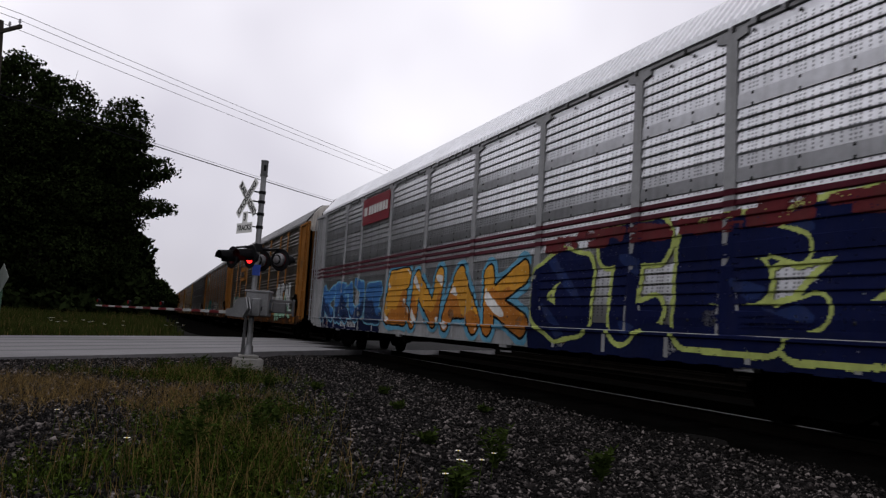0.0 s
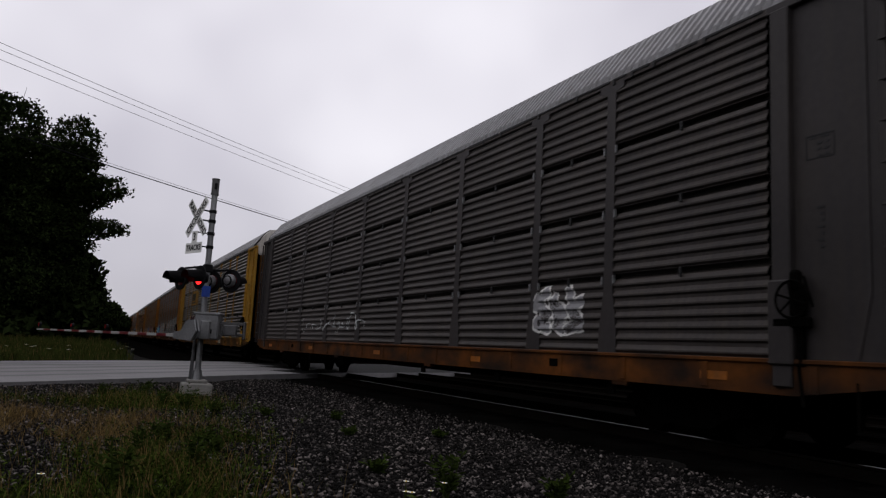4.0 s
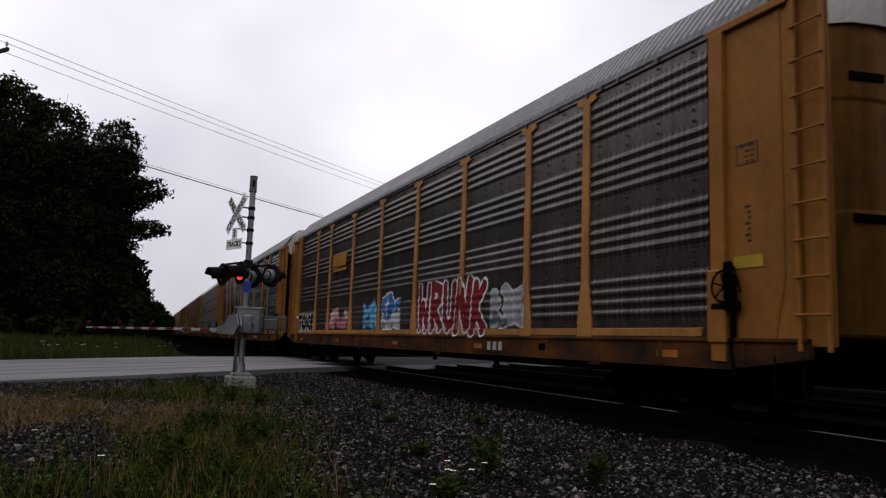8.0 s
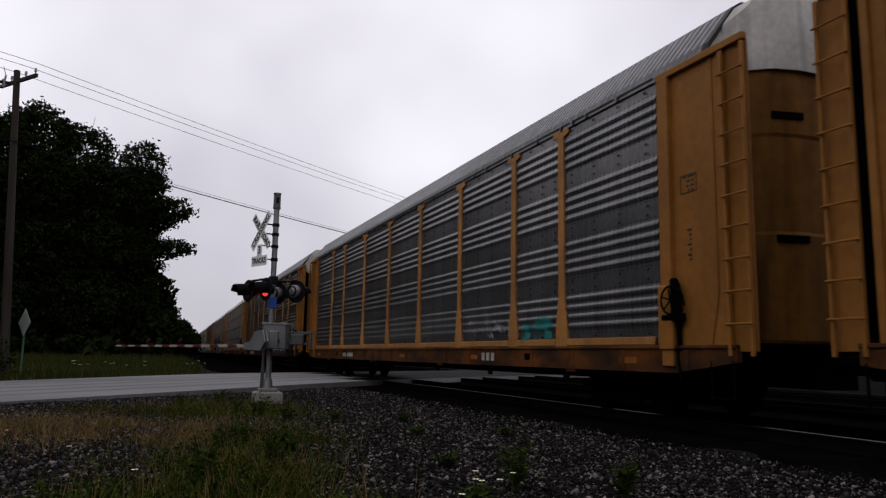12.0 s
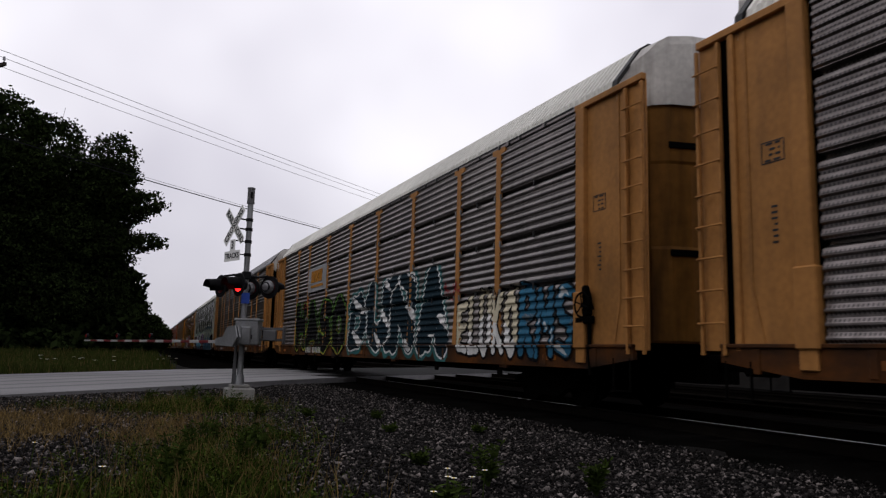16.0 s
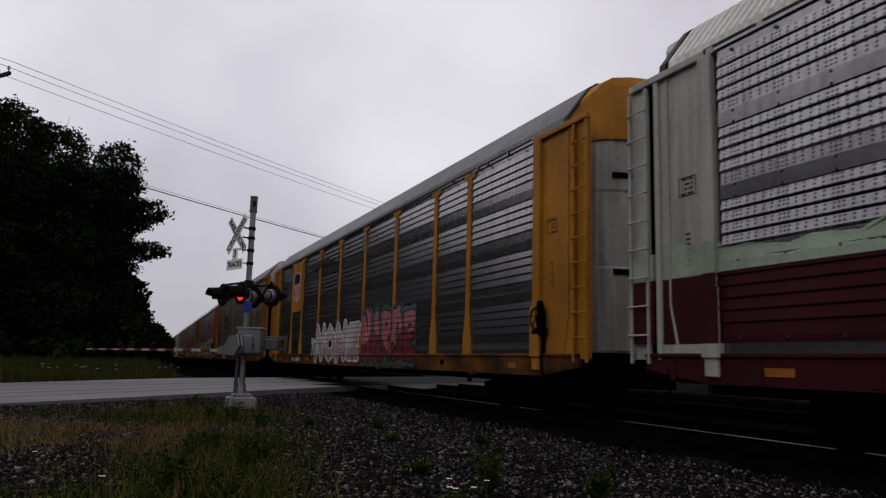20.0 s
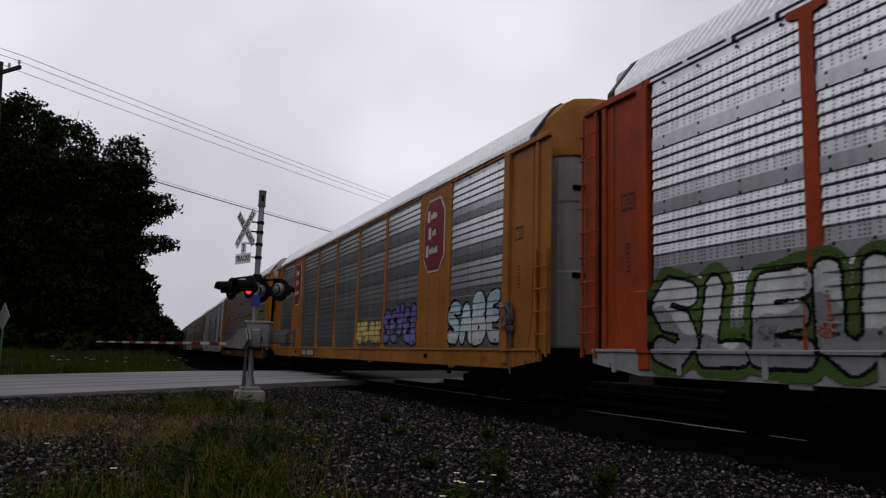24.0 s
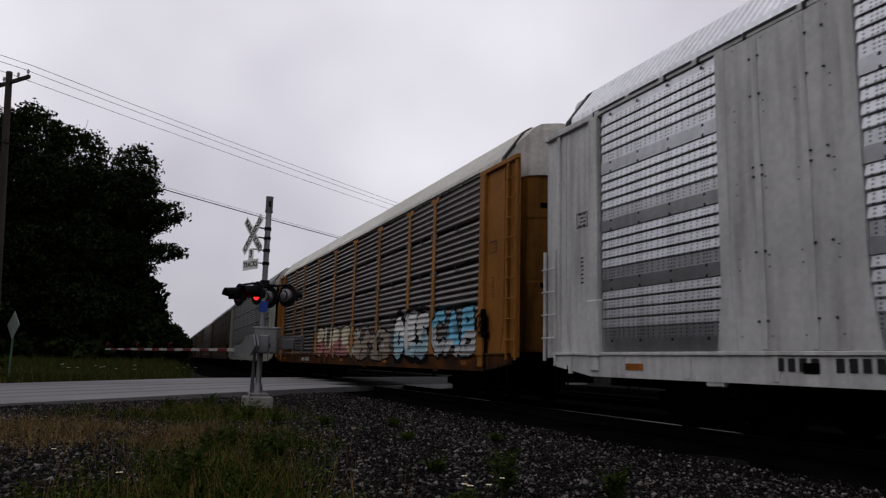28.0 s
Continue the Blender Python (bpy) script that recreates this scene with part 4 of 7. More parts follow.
def band(car, style, z0, z1, mat, u0=0.0, u1=CAR_LEN, name="stripe", wavy=0.0, seed=0):
    """A painted band that follows ribs and posts."""
    zs = [z0] + [z for z, _ in SECTION[style] if z0 < z < z1] + [z1]
    us = sorted({u0, u1, *[q + d for q in U for d in (-0.201, -0.199, -0.101, -0.099, 0.099, 0.101, 0.199, 0.201) if u0 < q + d < u1], *[q + s * d for q, s in ((U[0], -1), (U[-1], 1)) for d in (-0.061, -0.059, -0.021, -0.019, 0.219, 0.221, 0.249, 0.251, 1.229, 1.231) if u0 < q + s * d < u1], *np.arange(u0 + 0.2, u1, 0.3).tolist()})
    verts, faces = [], []
    for z in zs:
        for u in us:
            top = z1 - z0
            lift = wavy * (noise.noise(Vector((u * 0.5, seed, 0))) + 0.5 * noise.noise(Vector((u * 1.7, seed, 3)))) * (z - z0) / top
            zz = z + lift
            verts.append((-FACE - depth_at(style, zz, along(u)) - 0.004, along(u), zz))
    k = len(us)
    faces = [(j * k + i, (j + 1) * k + i, (j + 1) * k + i + 1, j * k + i + 1) for j in range(len(zs) - 1) for i in range(k - 1)]
    return put(name, mesh_of(name, verts, faces, [mat]), car)


def make_car(style="wide", panel="panel_brown", frame_mat="ochre", roof="roof_grey", hood="hood_white", sill=None, slim=False,
             solid=(), number=None, low=False, placard=False, door=None, marked=False, label=""):
    """An enclosed car carrier. Its front is at -y, its near side at -x; the origin is on the track."""
    car = new("autorack_car")
    tagged(car, label, "railway car", "cars of the freight train")
    fm, pm = M[frame_mat], M[panel]
    put("roof", roof_mesh(), car, None, "ribbed sheet roof", M[roof])
    for sy in (-1, 1):
        put("hood", hood_mesh(), car, pose(0, sy * (CAR_LEN / 2 - 0.74), 0, 0, 0, 0 if sy < 0 else 180), "rounded roof end", M[hood])
        put("roof_joint", joint_mesh(), car, pose(0, sy * (CAR_LEN / 2 - 0.74), 0, 0, 0, 0 if sy < 0 else 180), "", M["bolt"])
    for sx in (-1, 1):
        turn = 0 if sx < 0 else 180
        put("side_sill", sill_mesh(low), car, pose(sx * FACE, 0, 0, 0, 0, turn), "", M[sill] if sill else M.get(frame_mat + "_sill", fm))
        if low:
            base = cached("base", lambda: bm_mesh("base_rail", box(0.0, 0.06, -CAR_LEN / 2 + 0.5, CAR_LEN / 2 - 0.5, 0.83, Z_PANEL - 0.005)))
            put("base_rail", base, car, pose(sx * FACE, 0, 0, 0, 0, turn), "black rail under the panels", M["under"])
        chord = cached("chord", lambda: bm_mesh("top_rail", box(-0.035, 0.06, -CAR_LEN / 2 + 1.8, CAR_LEN / 2 - 1.8, 5.10, 5.20, 0.01)))
        put("top_rail", chord, car, pose(sx * FACE, 0, 0, 0, 0, turn), "", fm if slim or frame_mat == "silver_frame" else pm)
        put("roof_seam", cached("seam", seam_mesh), car, pose(sx * FACE, 0, 0, 0, 0, turn), "dark broken seam under the roof's edge", M["bolt"])
        for k, w in enumerate(BAYS):
            y = along((U[k] + U[k + 1]) / 2)
            if k in solid:
                me = cached(("solid", w), lambda w=w: bm_mesh("solid_panel", box(-0.03, 0.04, -w / 2, w / 2, Z_PANEL, Z_TOP, 0.008)))
                put("solid_panel", me, car, pose(sx * FACE, y, 0, 0, 0, turn), "flat painted panel", fm)
                fold = cached("fold", lambda: bm_mesh("panel_fold", box(-0.042, -0.03, -0.05, 0.05, Z_PANEL + 0.02, Z_TOP - 0.02, 0.004)))
                for q in (-0.36, 0.36):
                    put("panel_fold", fold, car, pose(sx * FACE, y + q, 0, 0, 0, turn), "", fm)
                me = cached("panel_bolts", lambda: bm_mesh("bolts", panel_bolts(), M["bolt"]))
                put("bolts", me, car, pose(sx * FACE, y, 0, 0, 0, turn))["kind"] = "stuff"
            else:
                put("side_panel", panel_mesh(style, w), car, pose(sx * FACE, y, 0, 0, 0, turn), "", pm)
        if style == "soft" and sx < 0:
            for k, w in enumerate(BAYS):
                rail = cached(("bay_rail", w), lambda w=w: bm_mesh("bay_rail", box(-0.045, 0.0, -w / 2 + 0.21, w / 2 - 0.21, Z_PANEL + 0.01, Z_PANEL + 0.13, 0.008)))
                put("bay_rail", rail, car, pose(-FACE, along((U[k] + U[k + 1]) / 2), 0), "", M[sill] if sill else M.get(frame_mat + "_post", fm))
        for k, u in enumerate(U[1:-1]):
            put("post", slim_post_mesh() if slim else post_mesh(), car, pose(sx * FACE, along(u), 0, 0, 0, turn), "", M["ochre_post"] if frame_mat == "ochre" else fm)
        for sy in (-1, 1):
            m = pose(sx * FACE, sy * (CAR_LEN / 2 - 1.765), 0, 0, 0, turn)
            flip = 1 if (sx < 0) == (sy < 0) else -1
            put("corner_plate", corner_mesh() if flip > 0 else corner_mesh_flipped(1.25 if slim else 1.10), car, m, "", fm)
            if sx < 0:
                put("panel_crease", crease_mesh(1.25 if slim or sy < 0 else 1.10, 1 if sy < 0 else -1), car, m, "", fm)
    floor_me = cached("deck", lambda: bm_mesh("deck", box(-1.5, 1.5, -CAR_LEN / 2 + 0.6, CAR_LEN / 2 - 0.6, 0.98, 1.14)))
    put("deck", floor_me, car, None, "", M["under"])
    # This black box paints the shade seen behind and between the panels.
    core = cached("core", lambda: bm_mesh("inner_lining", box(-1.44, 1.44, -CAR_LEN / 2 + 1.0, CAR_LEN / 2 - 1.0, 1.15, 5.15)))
    put("inner_lining", core, car, None, "black box standing for the unlit interior", M["under"])
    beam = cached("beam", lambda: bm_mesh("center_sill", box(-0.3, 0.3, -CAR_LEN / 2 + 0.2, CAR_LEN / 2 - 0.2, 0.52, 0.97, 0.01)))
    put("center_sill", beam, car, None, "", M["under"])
    for sy in (-1, 1):
        turn = 0 if sy < 0 else 180
        for sx in (-1, 1):
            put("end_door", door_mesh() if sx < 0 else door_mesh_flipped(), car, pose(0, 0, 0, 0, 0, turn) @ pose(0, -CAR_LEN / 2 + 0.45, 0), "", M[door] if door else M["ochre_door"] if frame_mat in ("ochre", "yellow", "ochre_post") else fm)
            # No recess is cut: a black block paints each latch slot's shade.
            slot = cached("slot", lambda: bm_mesh("door_slot", box(-0.24, 0.24, -0.012, 0.02, -0.05, 0.05, 0.006)))
            for z in (2.5, 4.2):
                put("door_slot", slot, car, pose(0, 0, 0, 0, 0, turn) @ pose(sx * 0.74, -CAR_LEN / 2 + 0.45 - 0.258, z, 0, 0, sx * 12), "black plate for the shade in a latch slot", M["under"])

        def coupler():
            bm = bmesh.new()
            add_box(bm, -0.09, 0.09, -0.95, 0.0, 0.72, 0.90, 0.02)
            add_box(bm, -0.16, 0.13, -1.12, -0.85, 0.66, 0.96, 0.04)
            return bm_mesh("coupler", bm)
        put("coupler", cached("coupler", coupler), car, pose(0, 0, 0, 0, 0, turn) @ pose(0, -CAR_LEN / 2 + 0.55, 0), "", M["under"])
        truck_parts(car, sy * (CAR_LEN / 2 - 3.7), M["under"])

        def stirrup():
            bm = bmesh.new()
            for y in (-0.2, 0.2):
                add_box(bm, -0.035, -0.01, y - 0.012, y + 0.012, 0.40, 0.88)
            add_box(bm, -0.06, 0.0, -0.212, 0.212, 0.385, 0.405)
            return bm_mesh("stirrup_step", bm)
        for sx in (-1, 1):
            put("stirrup_step", cached("stirrup", stirrup), car, pose(sx * FACE, sy * (CAR_LEN / 2 - 0.62), 0, 0, 0, 0 if sx < 0 else 180), "", M["under"])
            bracket = cached("hanger", lambda: bm_mesh("hanger", box(-0.02, 0.02, -0.09, 0.09, 0.50, 0.72, 0.01)))
            for q in (1.9, 4.1, 6.3):
                put("hanger", bracket, car, pose(sx * (FACE - 0.06), sy * q * 1.45, 0), "", M["under"])

        def stiles():
            bm = bmesh.new()
            for y in (-0.02, -0.40):
                add_box(bm, -0.07, -0.02, y - 0.025, y + 0.025, Z_PANEL - 0.15, 2.95 if slim else 5.05, 0.008)
            return bm_mesh("ladder", bm)
        lad = put("ladder", cached(("ladder", slim), stiles), car, pose(-FACE, sy * (CAR_LEN / 2 - 0.25) + (0.21 if sy < 0 else 0.21), 0), "", fm)
        wide_end = 0.465 if sy < 0 or slim else 0.42
        plate_me = cached(("ladder_plate", wide_end), lambda: bm_mesh("ladder_plate", box(0.02, 0.045, 0.035, wide_end, 1.0, 5.09, 0.006)))
        put("ladder_plate", plate_me, car, pose(-FACE, -CAR_LEN / 2, 0) if sy < 0 else pose(-FACE, CAR_LEN / 2 - wide_end - 0.035, 0), "plate behind the ladder", fm)
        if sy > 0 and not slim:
            # A black plate stands for the shade in the ladder gap.
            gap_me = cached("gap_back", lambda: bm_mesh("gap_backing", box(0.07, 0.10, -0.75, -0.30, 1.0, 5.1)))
            put("gap_backing", gap_me, car, pose(-FACE, CAR_LEN / 2, 0), "black plate painted as the shade beside the ladder", M["under"])
        rung = cached("rung", lambda: bm_mesh("rung", tube((-0.085, -0.44, 0), (-0.085, 0.02, 0), 0.014, n=6)))
        for k in range(4 if slim else 9):
            put("rung", rung, lad, pose(0, 0, 1.35 + k * 0.42), "", fm)
        st = cached(("stencil", sy), lambda: stencil_mesh(0.34, 0.27, 4, 5 + sy))
        put("stencil", st, car, pose(-FACE + 0.018, sy * (CAR_LEN / 2 - 1.22), 3.25), "framed rows of small stencilled marks", M["black_plate"])["kind"] = "stuff"
        st = cached(("stencil_low", sy), lambda: stencil_mesh(0.20, 0.5, 7, 9 + sy, False))
        put("stencil", st, car, pose(-FACE + 0.018, sy * (CAR_LEN / 2 - 1.22), 2.25), "rows of small stencilled marks", M["black_plate"])["kind"] = "stuff"
        if placard:
            pl = cached("placard", lambda: bm_mesh("placard", box(-0.006, 0, -0.23, 0.23, 0, 0.15)))
            put("placard", pl, car, pose(-FACE + 0.012, sy * (CAR_LEN / 2 - 1.22), 1.95), "yellow placard", M["placard_yellow"])

        def brake():
            bm = bmesh.new()
            add_box(bm, -0.10, 0.0, -0.06, 0.13, 0.52, 0.86, 0.03)
            add_box(bm, -0.14, -0.02, -0.02, 0.09, 0.80, 1.02, 0.03)
            add_box(bm, -0.05, 0.0, -0.02, 0.05, 0.0, 0.55, 0.01)
            add_box(bm, -0.09, 0.0, -0.12, 0.34, 0.40, 0.52, 0.02)
            ring = [(0.20 * math.cos(q * math.pi / 9), 0.20 * math.sin(q * math.pi / 9)) for q in range(19)]
            for (y0, z0), (y1, z1) in zip(ring[:-1], ring[1:]):
                add_tube(bm, (-0.16, 0.03 + y0, 0.70 + z0), (-0.16, 0.03 + y1, 0.70 + z1), 0.016, n=5)
            for q in (0.3, 1.35, 2.4):
                add_tube(bm, (-0.16, 0.03 - 0.2 * math.cos(q), 0.70 - 0.2 * math.sin(q)), (-0.16, 0.03 + 0.2 * math.cos(q), 0.70 + 0.2 * math.sin(q)), 0.012, n=5)
            add_tube(bm, (-0.07, -0.05, 0.95), (-0.07, -0.16, 0.62), 0.014, n=5)
            add_tube(bm, (-0.03, 0.06, 0.05), (-0.03, 0.0, -0.42), 0.02, n=5)
            return bm_mesh("hand_brake", bm)
        if sy < 0:
            put("hand_brake", cached("brake", brake), car, pose(-FACE - 0.01, -(CAR_LEN / 2 - 1.42), 1.02), "hand brake gear", M["galv_dark"] if slim else M["under"])
    strip_me = cached("reflector", lambda: bm_mesh("reflector", box(-0.006, 0.0, -0.21, 0.21, -0.05, 0.05)))
    low_by = 0.235 if low else 0.0
    for u in (2.7, 8.1, 13.9, 19.0, 24.9):
        put("reflector", strip_me, car, pose(-FACE - 0.031, along(u), 0.87 - low_by), "orange reflector strip", M["amber_dull"])
    # Sill openings are flat black blocks that paint their shade.
    slot_me = cached("sill_slot", lambda: bm_mesh("sill_slot", box(-0.012, 0.0, -0.11, 0.11, -0.06, 0.06, 0.004)))
    for u in (5.9, 21.6):
        put("sill_slot", slot_me, car, pose(-FACE - 0.031, along(u), 0.90 - low_by), "black plate for the shade in a sill slot", M["under"])
    if marked:
        mark_me = cached("maker_mark", lambda: bm_mesh("maker_mark", box(-0.005, 0.0, -0.075, 0.075, 0.0, 0.17)))
        for q in range(3):
            put("maker_mark", mark_me, car, pose(-FACE - 0.036, along(19.55 + 0.24 * q), 0.80 - low_by), "pale plain block", M["cream_frame"])
    if number:
        u, plate, size, bright = number
        if plate:
            me = cached(("plate", size), lambda: bm_mesh("number_plate", box(-0.006, 0, -size * 11.2, size * 0.5, -size * 0.3, size * 1.3)))
            put("number_plate", me, car, pose(-FACE - 0.032, along(u), 0.60 if low else 0.80), "black painted panel", M["black_plate"])
        nb = cached(("bar", size), lambda: bm_mesh("number_bar", box(-0.005, 0, -size * 0.46, 0, 0, size)))
        for k in range(10):
            put("number_bar", nb, car, pose(-FACE - 0.040, along(u + size * (1.0 * k + (0.9 if k > 3 else 0))), 0.60 if low else 0.80), "", M["white_paint" if bright else "amber"])
    return car


def corner_mesh_flipped(reach):
    def make():
        me = corner_mesh(reach).copy()
        me.transform(Matrix.Diagonal((1, -1, 1, 1)))
        me.flip_normals()
        return me
    return cached(("corner_f", reach), make)


def door_mesh_flipped():
    def make():
        me = door_mesh().copy()
        me.transform(Matrix.Diagonal((-1, 1, 1, 1)))
        me.flip_normals()
        return me
    return cached("door_f", make)


def plate(car, u0, u1, z0, z1, mat, name="sign_plate", label="", x=0.052):
    return part(name, box(-FACE - x - 0.008, -FACE - x, along(u1), along(u0), z0, z1), mat, car, label)


def bars(car, u, z, sizes, h, mat, name, label, x=0.066, slant=0.0):
    """A brand name as a row of plain upright blocks, each a part."""
    for w in sizes:
        if w > 0:
            def block(w=w):
                bm = box(-0.006, 0, -w, 0, 0, h)
                for v in bm.verts:
                    v.co.y -= v.co.z * slant
                return bm_mesh(name, bm)
            put(name, cached(("block", w, h, slant), block), car, pose(-FACE - x, along(u), z), label, mat)
        u += abs(w) + 0.06


def clips(car):
    """Small pale brackets along the panel joints."""
    mid = cached("mid_clip", lambda: bm_mesh("bracket", box(-0.05, -0.02, -0.022, 0.022, -0.08, 0.04, 0.006)))
    edge = cached("edge_clip", lambda: bm_mesh("bracket", box(-0.06, -0.02, -0.014, 0.014, -0.10, 0.02, 0.004)))
    for j in range(1, 4):
        z = Z_BASE + j * (Z_TOP - Z_BASE) / 4
        for k in range(len(BAYS)):
            put("bracket", mid, car, pose(-FACE, along((U[k] + U[k + 1]) / 2), z), "", M["bolt"])
        for u in U[1:-1]:
            for s in (-1, 1):
                put("bracket", edge, car, pose(-FACE, along(u) + s * 0.13, z), "", M["galv"])


def bolts(car):
    """Bolt heads on the flat strips between the groups of ribs."""
    verts, faces = [], []
    for k, w in enumerate(BAYS):
        for j in range(4):
            for z in (Z_BASE + j * (Z_TOP - Z_BASE) / 4 + 0.07, Z_BASE + (j + 1) * (Z_TOP - Z_BASE) / 4 - 0.075):
                for i in range(4):
                    y, q = along(U[k] + w * (i + 0.5) / 4), len(verts)
                    verts += [(-FACE - 0.020, y - 0.023, z - 0.023), (-FACE - 0.020, y + 0.023, z - 0.023), (-FACE - 0.020, y + 0.023, z + 0.023), (-FACE - 0.020, y - 0.023, z + 0.023), (-FACE - 0.038, y, z)]
                    faces += [(q, q + 1, q + 4), (q + 1, q + 2, q + 4), (q + 2, q + 3, q + 4), (q + 3, q, q + 4)]
    return mesh_of("bolts", verts, faces, [M["bolt"]])


WHITE, BLACK, NAVY, CREAM = (0.62, 0.62, 0.60), (0.006, 0.006, 0.007), (0.006, 0.009, 0.034), (0.55, 0.50, 0.36)
TEAL, MINT, LIME, GOLD = (0.02, 0.17, 0.16), (0.25, 0.42, 0.30), (0.42, 0.47, 0.14), (0.52, 0.25, 0.03)
SKY, BLUE, PALE, GREY = (0.14, 0.40, 0.55), (0.04, 0.14, 0.36), (0.40, 0.42, 0.42), (0.26, 0.26, 0.27)
RED, PINK, PURPLE, BROWN = (0.30, 0.025, 0.03), (0.45, 0.16, 0.20), (0.12, 0.09, 0.26), (0.14, 0.05, 0.025)


def by_bay(x):
    """Metres from the rear end at a bay number with a fraction, as 4.5 for the middle of the fifth bay."""
    k = min(int(x), 8)
    return U[k] + (x - k) * BAYS[k]


CARS = {}


def spray_row(car, style, rows):
    for k, (a, b, z0, z1, kind, colors, count, *rest) in enumerate(sorted(rows, key=lambda q: q[4] != "base")):
        opts = rest[0] if rest else {}
        sprayed(car, style, by_bay(a), by_bay(b), z0, z1, kind, colors, count, seed=opts.pop("seed", 11 + 7 * k + int(a * 13)), lift=0.006 + 0.002 * k, **opts)


def build_train():
    wide_bolts = {}

    def car(k, **kw):
        c = make_car(**kw)
        if kw.get("style") == "rows":
            clips(c)
        else:
            if "m" not in wide_bolts:
                wide_bolts["m"] = bolts(c)
            put("bolts", wide_bolts["m"], c)["kind"] = "stuff"
        CARS[k] = c
        return c
    W, S, R = "wide", "soft", "rows"

    c = car(0, style=W, panel="panel_silver", frame_mat="silver_frame", roof="roof_silver", number=(by_bay(1.1), True, 0.17, True),
            label="silver enclosed car carrier with maroon stripes and bright graffiti")
    for z in (2.60, 2.75, 2.90):
        band(c, W, z, z + 0.085, M["maroon"])
    plate(c, by_bay(2.04), by_bay(2.96), 4.15, 5.02, M["red_sign"], "sign_plate", "dark red company sign")
    bars(c, by_bay(2.1), 4.45, [0.3, -0.05, 0.2, 0.2, 0.2, 0.2, 0.3, 0.2, 0.2], 0.28, M["white_paint"], "sign_lettering", "row of white blocks")
    spray_row(c, W, [
        (0.05, 2.9, 0.8, 2.45, "wild", ((0.14, 0.33, 0.46), (0.03, 0.11, 0.28), (0.010, 0.025, 0.075), None), 0, {"word": "KRUE"}),
        (3.0, 5.92, 0.72, 2.6, "block", (BLACK, GOLD, (0.36, 0.13, 0.02), WHITE, (0.10, 0.28, 0.40)), 0, {"word": "ENAK"}),
        (5.95, 8.98, 0.70, 2.75, "wild", ((0.36, 0.42, 0.12), (0.006, 0.009, 0.040), None, (0.010, 0.022, 0.085)), 0, {"word": "GIEZ", "rim": 0.08}),
        (0.1, 2.9, 0.70, 1.15, "base", (None, NAVY, None, None), 9), (5.9, 9.0, 0.68, 1.3, "base", (None, NAVY, None, None), 14),
        (6.1, 8.9, 2.40, 2.85, "bubble", (None, (0.09, 0.013, 0.016), None, None), 6)])

    c = car(1, style=S, panel="panel_tan", frame_mat="ochre", roof="roof_grey", label="ochre-framed car carrier with weathered brown panels and pale graffiti")
    plate(c, by_bay(2.05), by_bay(2.95), 3.25, 4.15, M["ochre"], "sign_plate", "ochre company sign")
    bars(c, by_bay(2.2), 3.5, [0.12, 0.5, -0.02, 0.12, 0.3, 0.12], 0.4, M["black_plate"], "sign_lettering", "black blocks")
    spray_row(c, S, [
        (0.7, 1.97, 1.1, 2.25, "bubble", (BLACK, (0.36, 0.35, 0.33), None, None, (0.12, 0.20, 0.15)), 0, {"word": "WYUE"}), (0.05, 0.6, 1.3, 1.8, "tag", (None, PALE, None, None), 4), (3.1, 4.85, 1.1, 2.35, "bubble", ((0.17, 0.16, 0.12), (0.105, 0.10, 0.03), None, None), 3),
        (4.95, 5.95, 1.15, 2.4, "bubble", (GREY, (0.22, 0.20, 0.19), None, None), 0, {"word": "OCE"}), (7.0, 8.75, 0.72, 2.75, "bubble", (BLACK, PALE, MINT, None), 0, {"word": "REOL"}), (6.05, 6.9, 1.1, 2.3, "block", (None, (0.20, 0.19, 0.18), None, None), 2)])

    put("lettering", text_mesh("EXCESS HEIGHT", 0.15, M["sign_black"]), c, pose(-0.66, -CAR_LEN / 2 + 0.085, 5.28, 90, 0, -9), "black stencilled words on the roof's end")

    c = car(2, marked=True, style=S, panel="panel_dark", frame_mat="ochre", roof="roof_grey", number=(by_bay(2.05), False, 0.2, True),
            label="ochre and dark grey car carrier with a green flag sign")
    plate(c, by_bay(1.03), by_bay(1.97), 3.3, 5.05, M["ochre"], "sign_plate", "ochre company sign")
    part("flag_sign", prism([(along(by_bay(1.15)), 3.85), (along(by_bay(1.15)), 4.55), (along(by_bay(1.5)), 4.72), (along(by_bay(1.85)), 4.78), (along(by_bay(1.85)), 4.0), (along(by_bay(1.5)), 3.92)], -FACE - 0.064, -FACE - 0.06), M["white_paint"], c, "white flag emblem")
    part("flag_sign", prism([(along(by_bay(1.15)), 3.85), (along(by_bay(1.15)), 4.55), (along(by_bay(1.8)), 4.0), (along(by_bay(1.5)), 3.92)], -FACE - 0.070, -FACE - 0.065), paint((0.02, 0.14, 0.07)), c, "green lower half of the emblem")
